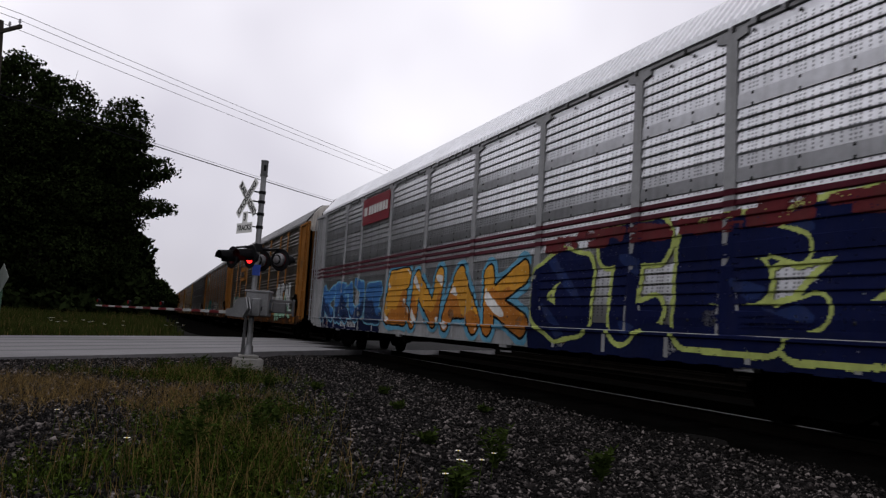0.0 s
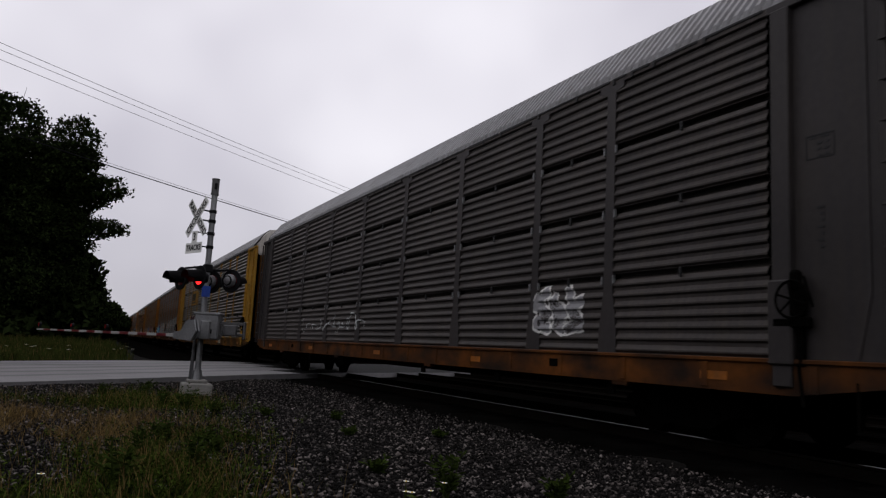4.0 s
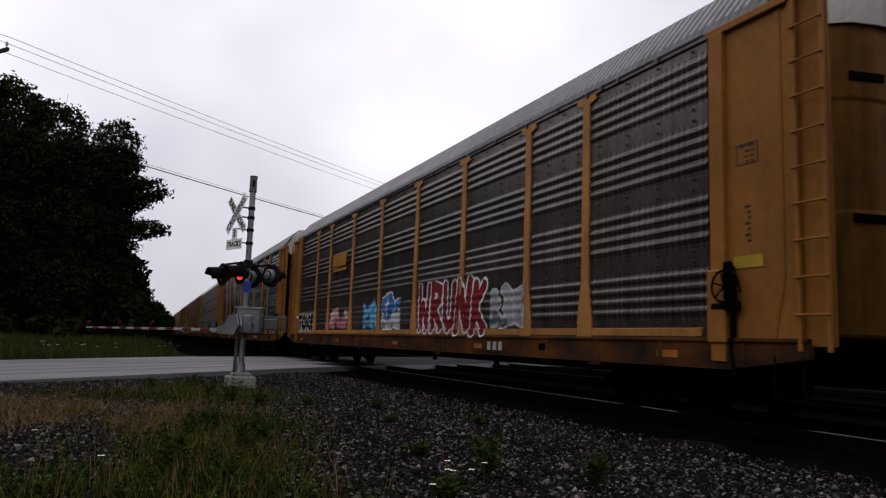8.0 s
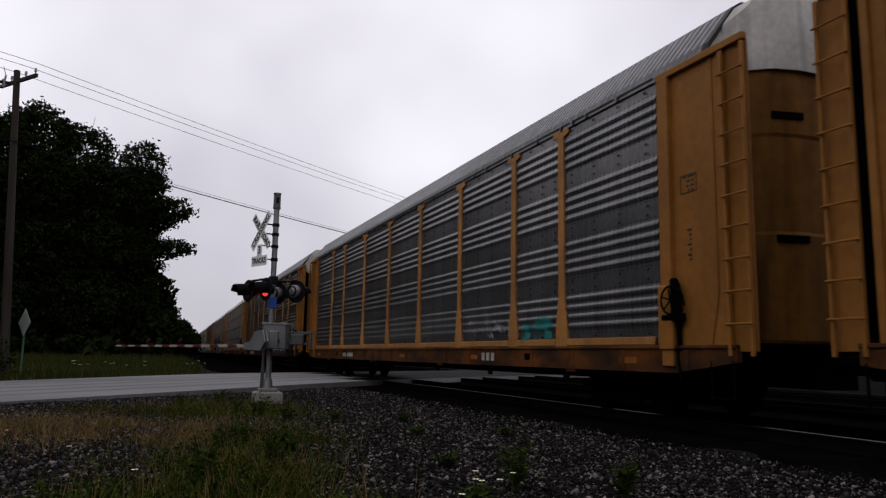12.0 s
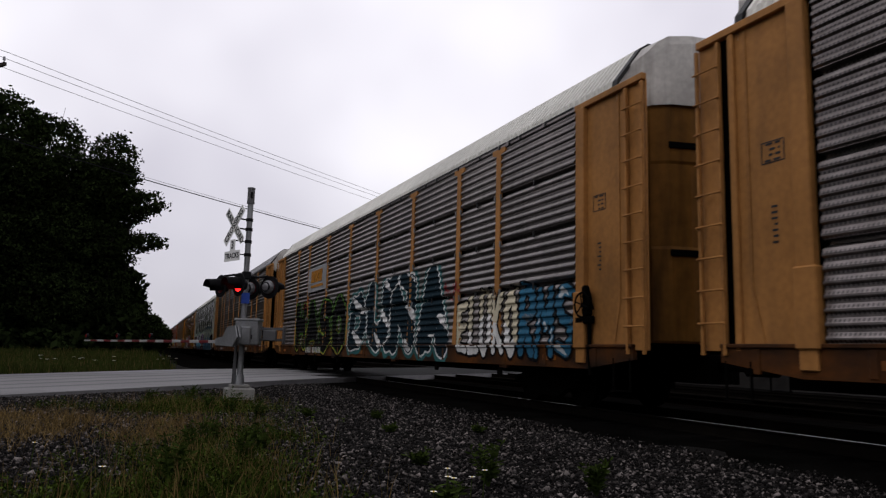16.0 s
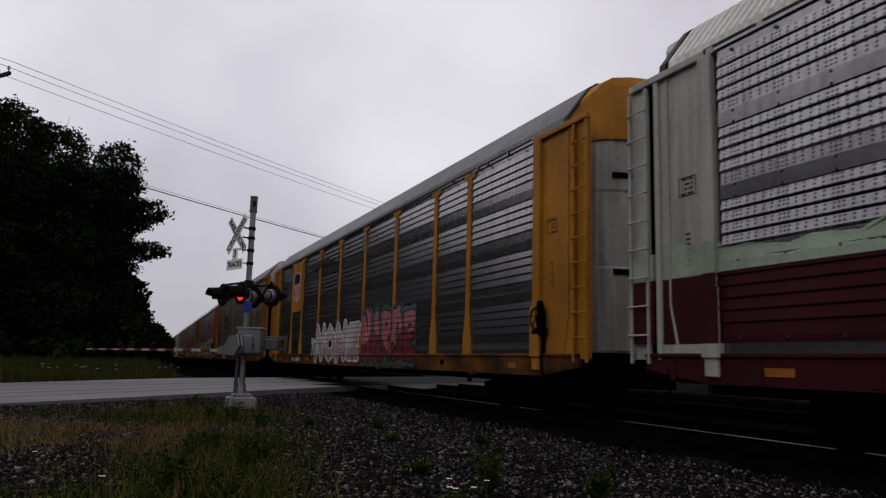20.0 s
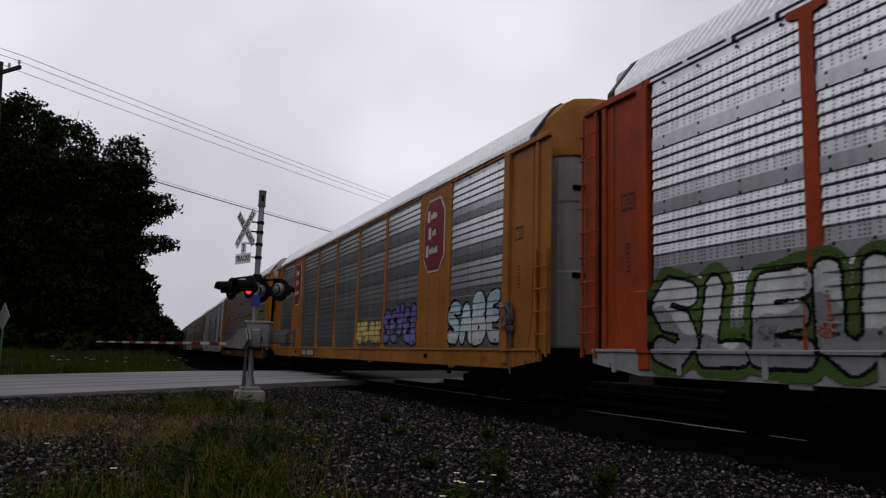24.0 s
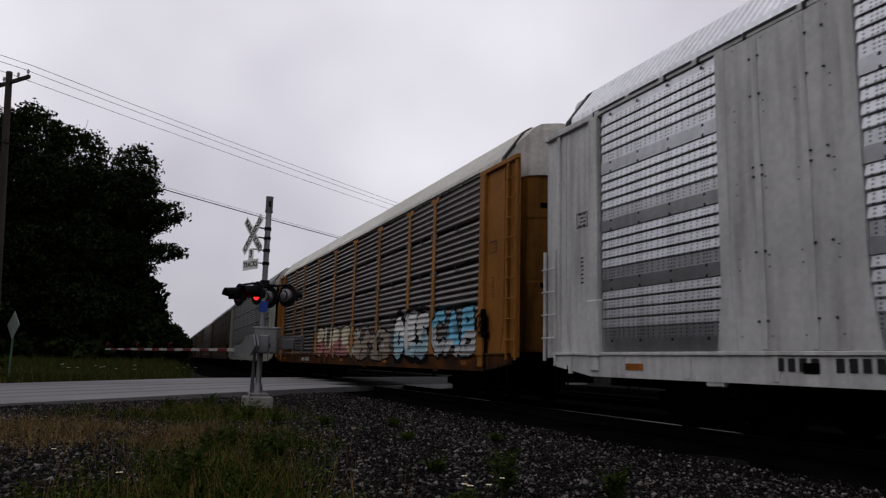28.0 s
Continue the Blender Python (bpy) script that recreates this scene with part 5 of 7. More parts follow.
    spray_row(c, S, [
        (0.1, 1.75, 1.2, 2.15, "block", (BLACK, (0.22, 0.22, 0.22), (0.10, 0.20, 0.18), None), 0, {"word": "ACU"}),
        (2.2, 3.7, 1.0, 2.4, "wild", (BLACK, TEAL, None, None), 0, {"word": "AEL"}), (4.0, 4.7, 1.15, 1.9, "block", (None, (0.03, 0.04, 0.085), None, None), 2),
        (5.0, 6.5, 0.78, 2.15, "bubble", ((0.02, 0.018, 0.016), (0.28, 0.27, 0.25), (0.20, 0.19, 0.175), None), 0, {"word": "WOFL"}), (6.5, 6.95, 1.3, 1.9, "tag", (None, PALE, None, None), 3),
        (7.1, 7.9, 1.3, 2.2, "tag", (None, WHITE, None, None), 4), (8.05, 8.3, 1.6, 2.1, "tag", (None, WHITE, None, None), 2), (8.4, 8.9, 1.2, 1.8, "tag", (None, GREY, None, None), 3)])

    c = car(3, style=R, panel="panel_black", frame_mat="black_frame", roof="roof_grey", hood="black_frame", sill="ochre_sill",
            label="black-framed car carrier with dark brown panels over an ochre sill")
    spray_row(c, R, [(7.0, 7.7, 1.3, 2.2, "block", (WHITE, GREY, None, None), 3), (2.1, 4.2, 1.25, 2.0, "tag", (None, PALE, None, None), 5)])

    c = car(4, marked=True, style=R, panel="panel_umber", frame_mat="yellow", roof="roof_grey", number=(by_bay(1.55), True, 0.17, True),
            label="yellow-framed car carrier with four rows of grey-brown panels")
    plate(c, by_bay(2.03), by_bay(2.97), 3.17, 4.12, M["yellow"], "sign_plate", "yellow company sign")
    bars(c, by_bay(2.15), 3.48, [0.52, 0.52, 0.52], 0.48, M["black_plate"], "sign_lettering", "black blocks", slant=0.15)
    bars(c, by_bay(2.15), 3.30, [1.8], 0.09, M["black_plate"], "sign_lettering", "black bar")
    spray_row(c, R, [(2.02, 2.98, 1.2, 2.6, "bubble", ((0.24, 0.20, 0.20), (0.05, 0.02, 0.024), None, None), 0, {"word": "CSK"}), (0.05, 0.6, 1.3, 1.75, "tag", (None, PALE, None, None), 3),
                     (5.0, 6.2, 1.3, 2.2, "tag", (None, GREY, None, None), 4)])

    c = car(5, marked=True, style=S, panel="panel_dark", frame_mat="ochre", roof="roof_grey", number=(by_bay(1.6), False, 0.14, False),
            label="ochre-framed car carrier with dark grey panels and white block graffiti")
    bars(c, by_bay(2.1), 3.6, [0.2, 0.5, 0.2, 0.3], 0.16, M["black_plate"], "sign_lettering", "faded black blocks")
    bars(c, by_bay(2.25), 3.35, [0.9, 0.5], 0.12, M["black_plate"], "sign_lettering", "faded black blocks")
    spray_row(c, S, [
        (0.02, 0.95, 1.15, 1.95, "block", (BLACK, SKY, BLUE, None, PALE), 0, {"word": "NIC"}), (1.02, 1.98, 1.1, 2.15, "block", (BLACK, BLUE, SKY, None, WHITE), 0, {"word": "NOKE"}),
        (2.1, 2.95, 1.2, 2.4, "block", (PALE, (0.36, 0.36, 0.35), None, WHITE), 4), (3.02, 3.7, 1.2, 2.7, "bubble", (PALE, (0.33, 0.33, 0.32), None, None), 3),
        (4.15, 4.75, 1.2, 2.3, "block", (WHITE, BLACK, None, None), 0, {"word": "6B", "rim": 0.035}), (5.05, 5.98, 1.15, 2.6, "block", ((0.42, 0.41, 0.40), (0.22, 0.22, 0.22), (0.17, 0.17, 0.17), None), 4),
        (6.05, 8.8, 1.15, 2.75, "block", ((0.42, 0.41, 0.40), (0.24, 0.235, 0.23), (0.16, 0.155, 0.15), None), 8), (7.7, 8.0, 1.3, 2.7, "tag", (None, (0.10, 0.02, 0.02), None, None), 1)])

    c = car(6, marked=True, placard=True, style=S, panel="panel_brown", frame_mat="ochre", roof="roof_grey",
            label="ochre-framed car carrier with brown-grey panels and many small graffiti")
    bars(c, by_bay(2.2), 3.45, [0.52, 0.5, 0.52], 0.45, M["orange_yellow"], "sign_lettering", "orange blocks", slant=0.15)
    bars(c, by_bay(2.2), 3.28, [1.75], 0.08, M["orange_yellow"], "sign_lettering", "orange bar")
    spray_row(c, S, [
        (0.02, 0.98, 1.15, 1.95, "block", (WHITE, BLACK, None, None), 4, {"word": "TOKE"}), (2.1, 2.9, 1.2, 2.1, "block", (None, (0.50, 0.36, 0.30), PINK, None), 3),
        (3.5, 4.0, 1.2, 2.2, "block", (BLUE, SKY, None, None), 3), (4.1, 4.65, 1.2, 2.35, "bubble", (WHITE, BLUE, PALE, None), 3),
        (5.1, 6.45, 1.0, 2.4, "block", (WHITE, (0.16, 0.012, 0.018), None, None), 0, {"word": "WRUNK"}), (6.5, 7.0, 1.2, 2.2, "block", (PALE, GREY, None, TEAL), 3), (0.05, 0.3, 1.0, 1.5, "tag", (None, WHITE, None, None), 2)])

    c = car(7, marked=True, style=W, panel="panel_steel", frame_mat="ochre", roof="roof_grey", number=(by_bay(2.1), True, 0.14, False),
            label="ochre car carrier with blue-grey galvanised panels and a red name")
    bars(c, by_bay(6.1), 3.72, [0.55, 0.55, 0.55, 0.55], 0.26, M["orange"], "sign_lettering", "red slanted blocks", slant=0.35)
    bars(c, by_bay(6.05), 3.60, [2.2], 0.06, paint((0.02, 0.05, 0.04)), "sign_lettering", "dark bar")
    spray_row(c, W, [(6.05, 7.2, 0.95, 2.2, "bubble", (BLACK, WHITE, PALE, None), 0, {"word": "SBS"}), (0.2, 0.6, 1.4, 2.1, "tag", (None, PALE, None, None), 2), (8.3, 8.8, 1.0, 1.4, "tag", (None, WHITE, None, None), 3)])

    c = car(8, style=R, panel="panel_umber", frame_mat="ochre", roof="roof_white", number=(by_bay(1.5), False, 0.16, True),
            label="ochre and dark grey car carrier under a pale roof")
    plate(c, by_bay(2.02), by_bay(2.98), 3.18, 4.12, M["panel_grey"], "sign_plate", "grey company sign", x=0.036)
    bars(c, by_bay(2.35), 3.55, [0.5, 0.45, 0.4, 0.3], 0.2, M["black_plate"], "sign_lettering", "black blocks")
    bars(c, by_bay(2.35), 3.30, [0.6, 0.6, 0.5], 0.17, M["black_plate"], "sign_lettering", "black blocks")
    spray_row(c, R, [
        (0.05, 0.98, 0.95, 1.9, "tag", (None, PALE, None, None), 4), (1.05, 1.75, 1.2, 1.9, "tag", (None, WHITE, None, None), 4),
        (2.05, 2.97, 1.15, 1.95, "block", (None, (0.20, 0.24, 0.05), None, None, (0.10, 0.13, 0.03)), 0, {"word": "SANT"}), (3.1, 3.95, 1.2, 1.9, "block", (None, (0.09, 0.11, 0.03), None, None), 0, {"word": "ZAPK"}),
        (4.25, 5.0, 1.0, 2.15, "block", (None, SKY, (0.40, 0.24, 0.08), None), 3), (5.08, 6.6, 0.75, 2.3, "bubble", (WHITE, BLACK, None, None), 0, {"word": "OPADE"}),
        (6.1, 6.9, 0.72, 1.15, "tag", (None, RED, None, None), 4), (7.3, 8.9, 1.0, 2.35, "block", (None, SKY, (0.22, 0.36, 0.46), BLUE), 5)])

    c = car(9, marked=True, style=S, panel="panel_grey", frame_mat="ochre", roof="roof_grey", number=(by_bay(2.1), False, 0.14, True), label="ochre-framed car carrier with plain grey panels")
    spray_row(c, S, [(6.2, 7.0, 1.2, 1.9, "tag", (None, GREY, None, None), 4), (7.2, 7.8, 1.2, 1.7, "block", (None, TEAL, None, None), 3)])

    c = car(10, style=S, panel="panel_sooty", frame_mat="ochre", sill="sooty_sill", roof="roof_grey", number=(by_bay(1.6), True, 0.17, True),
            label="ochre and brown car carrier with white, red and black graffiti")
    bars(c, by_bay(2.1), 3.7, [0.6, 0.3, 0.5], 0.18, M["black_plate"], "sign_lettering", "faded black blocks")
    bars(c, by_bay(2.4), 3.42, [0.5, 0.6], 0.16, M["black_plate"], "sign_lettering", "faded black blocks")
    spray_row(c, S, [
        (0.1, 0.95, 1.15, 2.0, "tag", (None, PALE, None, None), 3), (1.4, 3.0, 1.2, 2.2, "block", ((0.10, 0.16, 0.32), (0.16, 0.05, 0.05), (0.26, 0.22, 0.16), None), 0, {"word": "COAPE"}),
        (3.05, 4.6, 1.0, 2.3, "tag", (None, GREY, None, None), 0, {"word": "NAN"}), (4.7, 5.6, 1.1, 2.0, "tag", (None, GREY, None, None), 4),
        (6.05, 7.95, 0.85, 2.6, "wild", (BLACK, WHITE, (0.35, 0.48, 0.52), None, (0.06, 0.06, 0.06)), 0, {"word": "AMIST"}), (8.02, 8.98, 0.72, 2.5, "wild", (PALE, BLACK, None, None), 0, {"word": "SHK"}), (7.9, 8.98, 0.7, 1.6, "bubble", (None, BLACK, None, None), 6)])

    c = car(11, marked=True, style=R, panel="panel_pearl", frame_mat="ochre_post", sill="ochre_sill", roof="roof_white", number=(by_bay(2.1), False, 0.15, True), label="ochre and grey car carrier with an orange company name")
    bars(c, by_bay(2.2), 3.50, [0.5, 0.5, 0.5], 0.46, M["orange_yellow"], "sign_lettering", "orange blocks", slant=0.15)
    bars(c, by_bay(2.2), 3.30, [1.8], 0.09, M["orange_yellow"], "sign_lettering", "orange bar")
    spray_row(c, R, [(3.2, 4.4, 1.2, 1.9, "block", (None, (0.10, 0.17, 0.15), None, None), 5), (5.55, 5.9, 3.1, 3.25, "tag", (None, WHITE, None, None), 2)])

    c = car(12, style=R, panel="panel_pearl", frame_mat="ochre_post", sill="ochre_sill", roof="roof_white", number=(by_bay(2.05), False, 0.22, True), label="ochre and grey car carrier with large teal and green graffiti")
    plate(c, by_bay(2.02), by_bay(2.98), 3.17, 4.13, M["silver_frame"], "sign_plate", "pale company sign", x=0.046)
    bars(c, by_bay(2.2), 3.52, [0.52, 0.52, 0.52], 0.46, M["orange_yellow"], "sign_lettering", "orange blocks", slant=0.15)
    bars(c, by_bay(2.2), 3.32, [1.85], 0.1, M["orange_yellow"], "sign_lettering", "orange bar")
    spray_row(c, R, [
        (1.02, 3.97, 0.70, 2.85, "block", ((0.09, 0.22, 0.03), BLACK, None, None, BLACK, (0.36, 0.27, 0.03)), 0, {"word": "HASO", "rim": 0.07}),
        (4.03, 6.85, 0.70, 3.0, "wild", (WHITE, (0.010, 0.022, 0.030), None, WHITE, (0.03, 0.12, 0.12)), 0, {"word": "DUNA"}),
        (7.02, 8.3, 0.72, 2.3, "block", (BLACK, CREAM, WHITE, None), 0, {"word": "ELUKO"}), (8.3, 8.98, 0.72, 2.3, "block", (BLACK, (0.02, 0.10, 0.17), None, PALE), 0, {"word": "RMS"}),
        (6.75, 7.1, 1.9, 2.7, "tag", (None, RED, None, None), 3), (1.6, 2.1, 2.4, 3.0, "tag", (None, RED, None, None), 2)])

    c = car(13, marked=True, style=S, panel="panel_brown", frame_mat="ochre_post", sill="ochre_sill", roof="roof_grey", number=(by_bay(1.6), True, 0.14, True), label="ochre-framed car carrier with brown panels and thin white tags")
    spray_row(c, S, [
        (1.2, 1.9, 1.2, 1.8, "tag", (None, GREY, None, None), 3), (3.1, 3.95, 1.3, 2.0, "tag", (None, PALE, None, None), 4), (4.05, 5.1, 0.95, 1.8, "block", (BLACK, (0.40, 0.38, 0.30), None, None), 6),
        (5.35, 5.95, 1.3, 1.95, "tag", (None, WHITE, None, None), 4), (6.02, 8.2, 1.15, 2.3, "tag", (None, WHITE, None, None), 0, {"word": "BLUK"}), (8.2, 8.95, 0.9, 2.25, "bubble", ((0.16, 0.02, 0.02), (0.42, 0.40, 0.38), None, None), 0, {"word": "OE"})])

    c = car(14, style=W, panel="panel_zinc", frame_mat="cream_frame", roof="roof_white", sill="red_foot", number=(by_bay(2.1), False, 0.16, True), label="grey car carrier with a red foot and blue graffiti")
    band(c, W, 1.22, 2.12, M["red_foot"], name="painted_band"), band(c, W, 2.13, 2.50, paint((0.30, 0.36, 0.27)), name="painted_band", wavy=0.35, seed=3)
    bars(c, by_bay(2.3), 3.6, [0.3, 0.3], 0.3, M["orange"], "sign_lettering", "orange blocks")
    spray_row(c, W, [
        (1.05, 3.7, 0.72, 2.55, "bubble", (BLACK, PALE, SKY, None, (0.02, 0.08, 0.14)), 0, {"word": "FLOE"}), (4.05, 4.98, 1.2, 2.35, "block", (PINK, PURPLE, None, None), 0, {"word": "APK"}),
        (5.4, 8.95, 2.0, 2.75, "base", (None, (0.38, 0.36, 0.22), None, None), 5), (5.2, 8.95, 0.70, 2.85, "block", (BLACK, (0.24, 0.25, 0.19), (0.035, 0.12, 0.21), (0.015, 0.05, 0.10), (0.02, 0.07, 0.12)), 0, {"word": "SHEMS"}), (5.2, 8.95, 0.69, 1.4, "base", (None, (0.02, 0.07, 0.10), None, None), 12)])

    c = car(15, style=W, door="hood_white", panel="panel_zinc", frame_mat="orange_yellow", roof="roof_grey", hood="orange_yellow", number=(by_bay(1.3), False, 0.15, True), label="yellow-framed car carrier with bright panels and grey and pink graffiti")
    plate(c, by_bay(1.03), by_bay(1.97), 2.9, 5.05, M["orange_yellow"], "sign_plate", "yellow company sign")
    shield(c, by_bay(1.5), 3.3, 1.35)
    bars(c, by_bay(2.3), 4.45, [0.3] * 10, 0.22, M["black_plate"], "sign_lettering", "black blocks")
    spray_row(c, W, [(2.9, 4.95, 0.72, 2.35, "block", (WHITE, (0.36, 0.32, 0.32), (0.30, 0.22, 0.22), None), 0, {"word": "NONE"}), (5.0, 6.6, 0.72, 2.5, "wild", ((0.03, 0.015, 0.015), (0.32, 0.11, 0.13), (0.14, 0.02, 0.03), None, (0.04, 0.10, 0.09)), 0, {"word": "NARDE"}), (2.7, 3.1, 1.0, 1.8, "bubble", (None, PALE, None, None), 2)])

    c = car(16, marked=True, style=W, panel="panel_grey", frame_mat="ochre", roof="roof_grey", number=(by_bay(2.1), True, 0.2, True), label="ochre-framed car carrier with grey panels and a black name")
    plate(c, by_bay(2.02), by_bay(2.98), 3.25, 4.2, M["panel_steel"], "sign_plate", "pale grey company sign", x=0.046)
    bars(c, by_bay(2.1), 3.5, [0.3, 0.25, 0.2, 0.2, 0.3, 0.35, 0.25, 0.25], 0.36, M["black_plate"], "sign_lettering", "black blocks", slant=0.15)
    spray_row(c, W, [(8.1, 8.7, 1.3, 2.0, "tag", (None, PALE, None, None), 3), (4.1, 5.0, 1.2, 2.0, "block", (None, BLUE, None, None), 3)])

    c = car(17, style=W, panel="panel_silver", frame_mat="orange", roof="roof_silver", sill="silver_frame", label="orange-framed car carrier with silver panels and yellow, green and silver graffiti")
    bars(c, by_bay(6.1), 3.75, [0.58, 0.55, 0.55, 0.55], 0.27, M["orange"], "sign_lettering", "red slanted blocks", slant=0.4)
    bars(c, by_bay(6.02), 3.60, [2.5], 0.08, paint((0.02, 0.05, 0.04)), "sign_lettering", "dark bar")
    spray_row(c, W, [
        (0.02, 1.95, 0.72, 2.25, "block", (BLACK, PALE, (0.2, 0.2, 0.21), None, (0.05, 0.09, 0.02)), 0, {"word": "SLEUS"}), (2.6, 6.0, 0.7, 2.6, "bubble", ((0.012, 0.012, 0.05), (0.34, 0.40, 0.06), GOLD, None, (0.014, 0.014, 0.05)), 0, {"word": "OROECK"}), (2.3, 3.2, 0.7, 1.3, "bubble", (None, (0.40, 0.09, 0.02), None, None), 4),
        (6.05, 8.95, 0.70, 2.8, "wild", (BLACK, (0.34, 0.345, 0.35), (0.22, 0.225, 0.23), None, (0.17, 0.04, 0.02)), 0, {"word": "FIGHTER"}), (6.0, 8.95, 0.70, 1.2, "base", (None, GREY, None, None), 10)])

    c = car(18, style=W, door="silver_frame", panel="panel_silver", frame_mat="brown_ochre", roof="roof_silver", hood="brown_ochre", slim=True, solid=(1, 7), number=(by_bay(2.25), True, 0.19, True),
            label="brown-ochre car carrier with bright panels and red eight-sided company signs")
    for u in (by_bay(1.5), by_bay(7.5)):
        eight_sided_sign(c, u)
    spray_row(c, W, [(8.02, 8.95, 1.05, 2.35, "bubble", (BLACK, (0.34, 0.44, 0.48), PALE, None), 0, {"word": "SABE"}), (6.02, 6.98, 1.1, 2.35, "bubble", (BLACK, PURPLE, (0.14, 0.15, 0.34), None), 0, {"word": "SEVER"}),
                     (5.05, 5.95, 1.15, 2.0, "bubble", (BLACK, (0.46, 0.36, 0.12), None, None), 0, {"word": "UBEK"}), (1.2, 1.8, 1.4, 2.4, "tag", (None, PALE, MINT, None), 3)])

    c = car(19, style=R, low=True, panel="panel_steel_dark", frame_mat="orange_yellow", roof="roof_white", number=(by_bay(1.55), True, 0.16, True), label="yellow-framed car carrier with blue-grey panels and a shield sign")
    plate(c, by_bay(1.03), by_bay(1.97), 3.2, 5.05, M["orange_yellow"], "sign_plate", "yellow company sign")
    shield(c, by_bay(1.5), 3.75, 1.05)
    bars(c, by_bay(1.12), 3.35, [0.22] * 6, 0.10, M["black_plate"], "sign_lettering", "black blocks")

    c = car(20, style=W, door="silver_frame", panel="panel_silver", frame_mat="white_frame", roof="roof_silver", hood="white_frame", slim=True, solid=(1, 7), label="white car carrier with bright galvanised panels and a red company name")
    bars(c, by_bay(6.08), 3.64, [0.58, 0.55, 0.55, 0.6], 0.25, M["orange"], "sign_lettering", "red slanted blocks", slant=0.45)
    bars(c, by_bay(6.03), 3.55, [1.9], 0.05, paint((0.015, 0.02, 0.02)), "sign_lettering", "dark bar")
    bars(c, by_bay(1.4), 0.86, [0.1, 0.1, 0.1, 0.1, -0.1, 0.1, 0.1, 0.1, 0.1, 0.1, 0.1], 0.15, M["black_plate"], "reporting_mark", "row of plain bars", x=0.034)
    plate(c, CAR_LEN - 1.60, CAR_LEN - 1.24, 2.42, 2.62, M["amber"], "placard", "orange placard", x=-0.014)
    put("lettering", text_mesh("BI", 0.36, M["sign_black"]), c, pose(-FACE - 0.034, along(CAR_LEN - 0.66), 3.30, 90, 0, -90), "black stencilled letters")
    for u in (10.2, 17.3, 22.9):
        plate(c, u, u + 0.42, 0.80, 0.90, M["amber"], "reflector", "amber reflector strip", x=0.034)

    c = car(21, style=R, panel="panel_umber", frame_mat="ochre", roof="roof_white", number=(by_bay(2.1), False, 0.15, True), label="ochre-framed car carrier with brown panels and cream, blue and pink graffiti")
    spray_row(c, R, [(3.1, 4.9, 0.85, 2.2, "block", (BLACK, CREAM, (0.36, 0.16, 0.14), None), 0, {"word": "SURE"}), (5.0, 6.5, 0.8, 2.1, "wild", (BLACK, (0.26, 0.22, 0.17), None, PALE), 4),
                     (6.6, 7.9, 0.8, 2.35, "bubble", (BLACK, WHITE, (0.3, 0.45, 0.5), None, BLACK), 0, {"word": "OES"}), (8.0, 8.95, 0.9, 2.3, "block", (BLACK, SKY, PALE, None), 0, {"word": "CAB"})])
    looks = [("rows", "panel_grey", "cream_frame", "roof_grey"), ("soft", "panel_brown", "far_shade_frame", "roof_grey"), ("rows", "panel_dark", "far_shade_frame", "roof_white"), ("soft", "panel_brown", "far_shade_frame", "roof_grey"), ("soft", "panel_dark", "far_shade_frame", "roof_grey"), ("rows", "panel_brown", "far_shade_frame", "roof_grey")]
    for k, (s, p, f, r) in enumerate(looks):
        car(22 + k, style=s, panel=p, frame_mat=f, roof=r, label="weathered car carrier far back in the train")


def shield(car, u, z, h):
    """A company shield: white edge, blue head, red and white stripes."""
    y, w = along(u), h * 0.42
    o = [(-w, 0.45 * h), (-w * 0.8, 0.15 * h), (0, 0.0), (w * 0.8, 0.15 * h), (w, 0.45 * h), (w, 0.88 * h), (w * 0.5, 0.94 * h), (0, h), (-w * 0.5, 0.94 * h), (-w, 0.88 * h)]
    part("shield_sign", prism([(y + a, z + b) for a, b in o], -FACE - 0.068, -FACE - 0.062), M["white_paint"], car, "white-edged shield emblem")
    part("shield_head", prism([(y + a * 0.9, z + b) for a, b in ((-w, 0.60 * h), (w, 0.60 * h), (w, 0.86 * h), (0, 0.96 * h), (-w, 0.86 * h))], -FACE - 0.074, -FACE - 0.070), paint(NAVY), car, "dark blue head")
    bm = bmesh.new()
    for k in range(4):
        a = -w * 0.8 + k * w * 0.47
        add_box(bm, -FACE - 0.074, -FACE - 0.070, y + a, y + a + w * 0.22, z + (0.22 if k in (0, 3) else 0.12) * h, z + 0.58 * h)
    part("shield_stripes", bm, paint(RED), car, "red stripes")


def eight_sided_sign(car, u):
    y, z, h, w = along(u), 3.95, 0.95, 0.68
    o = [(-w, -h * 0.62), (-w * 0.55, -h), (w * 0.55, -h), (w, -h * 0.62), (w, h * 0.62), (w * 0.55, h), (-w * 0.55, h), (-w, h * 0.62)]
    part("sign_border", prism([(y + a, z + b) for a, b in o], -FACE - 0.045, -FACE - 0.036), M["white_paint"], car, "white border")
    part("sign_face", prism([(y + a * 0.93, z + b * 0.95) for a, b in o], -FACE - 0.055, -FACE - 0.047), M["red_sign"], car, "red eight-sided company sign")
    for k, n in enumerate((3, 2, 4)):
        zz = z + 0.42 - k * 0.45
        o = (0.0, -0.10, 0.05)[k]
        part("sign_lettering", box(-FACE - 0.063, -FACE - 0.058, y + 0.27 + o, y + 0.43 + o, zz - 0.05, zz + 0.24), M["white_paint"], car, "tall white block")
        for i in range(n):
            part("sign_lettering", box(-FACE - 0.063, -FACE - 0.058, y + 0.10 + o - i * 0.135, y + 0.19 + o - i * 0.135, zz + 0.01, zz + 0.14 + 0.03 * (i % 2)), M["white_paint"], car, "small white block")


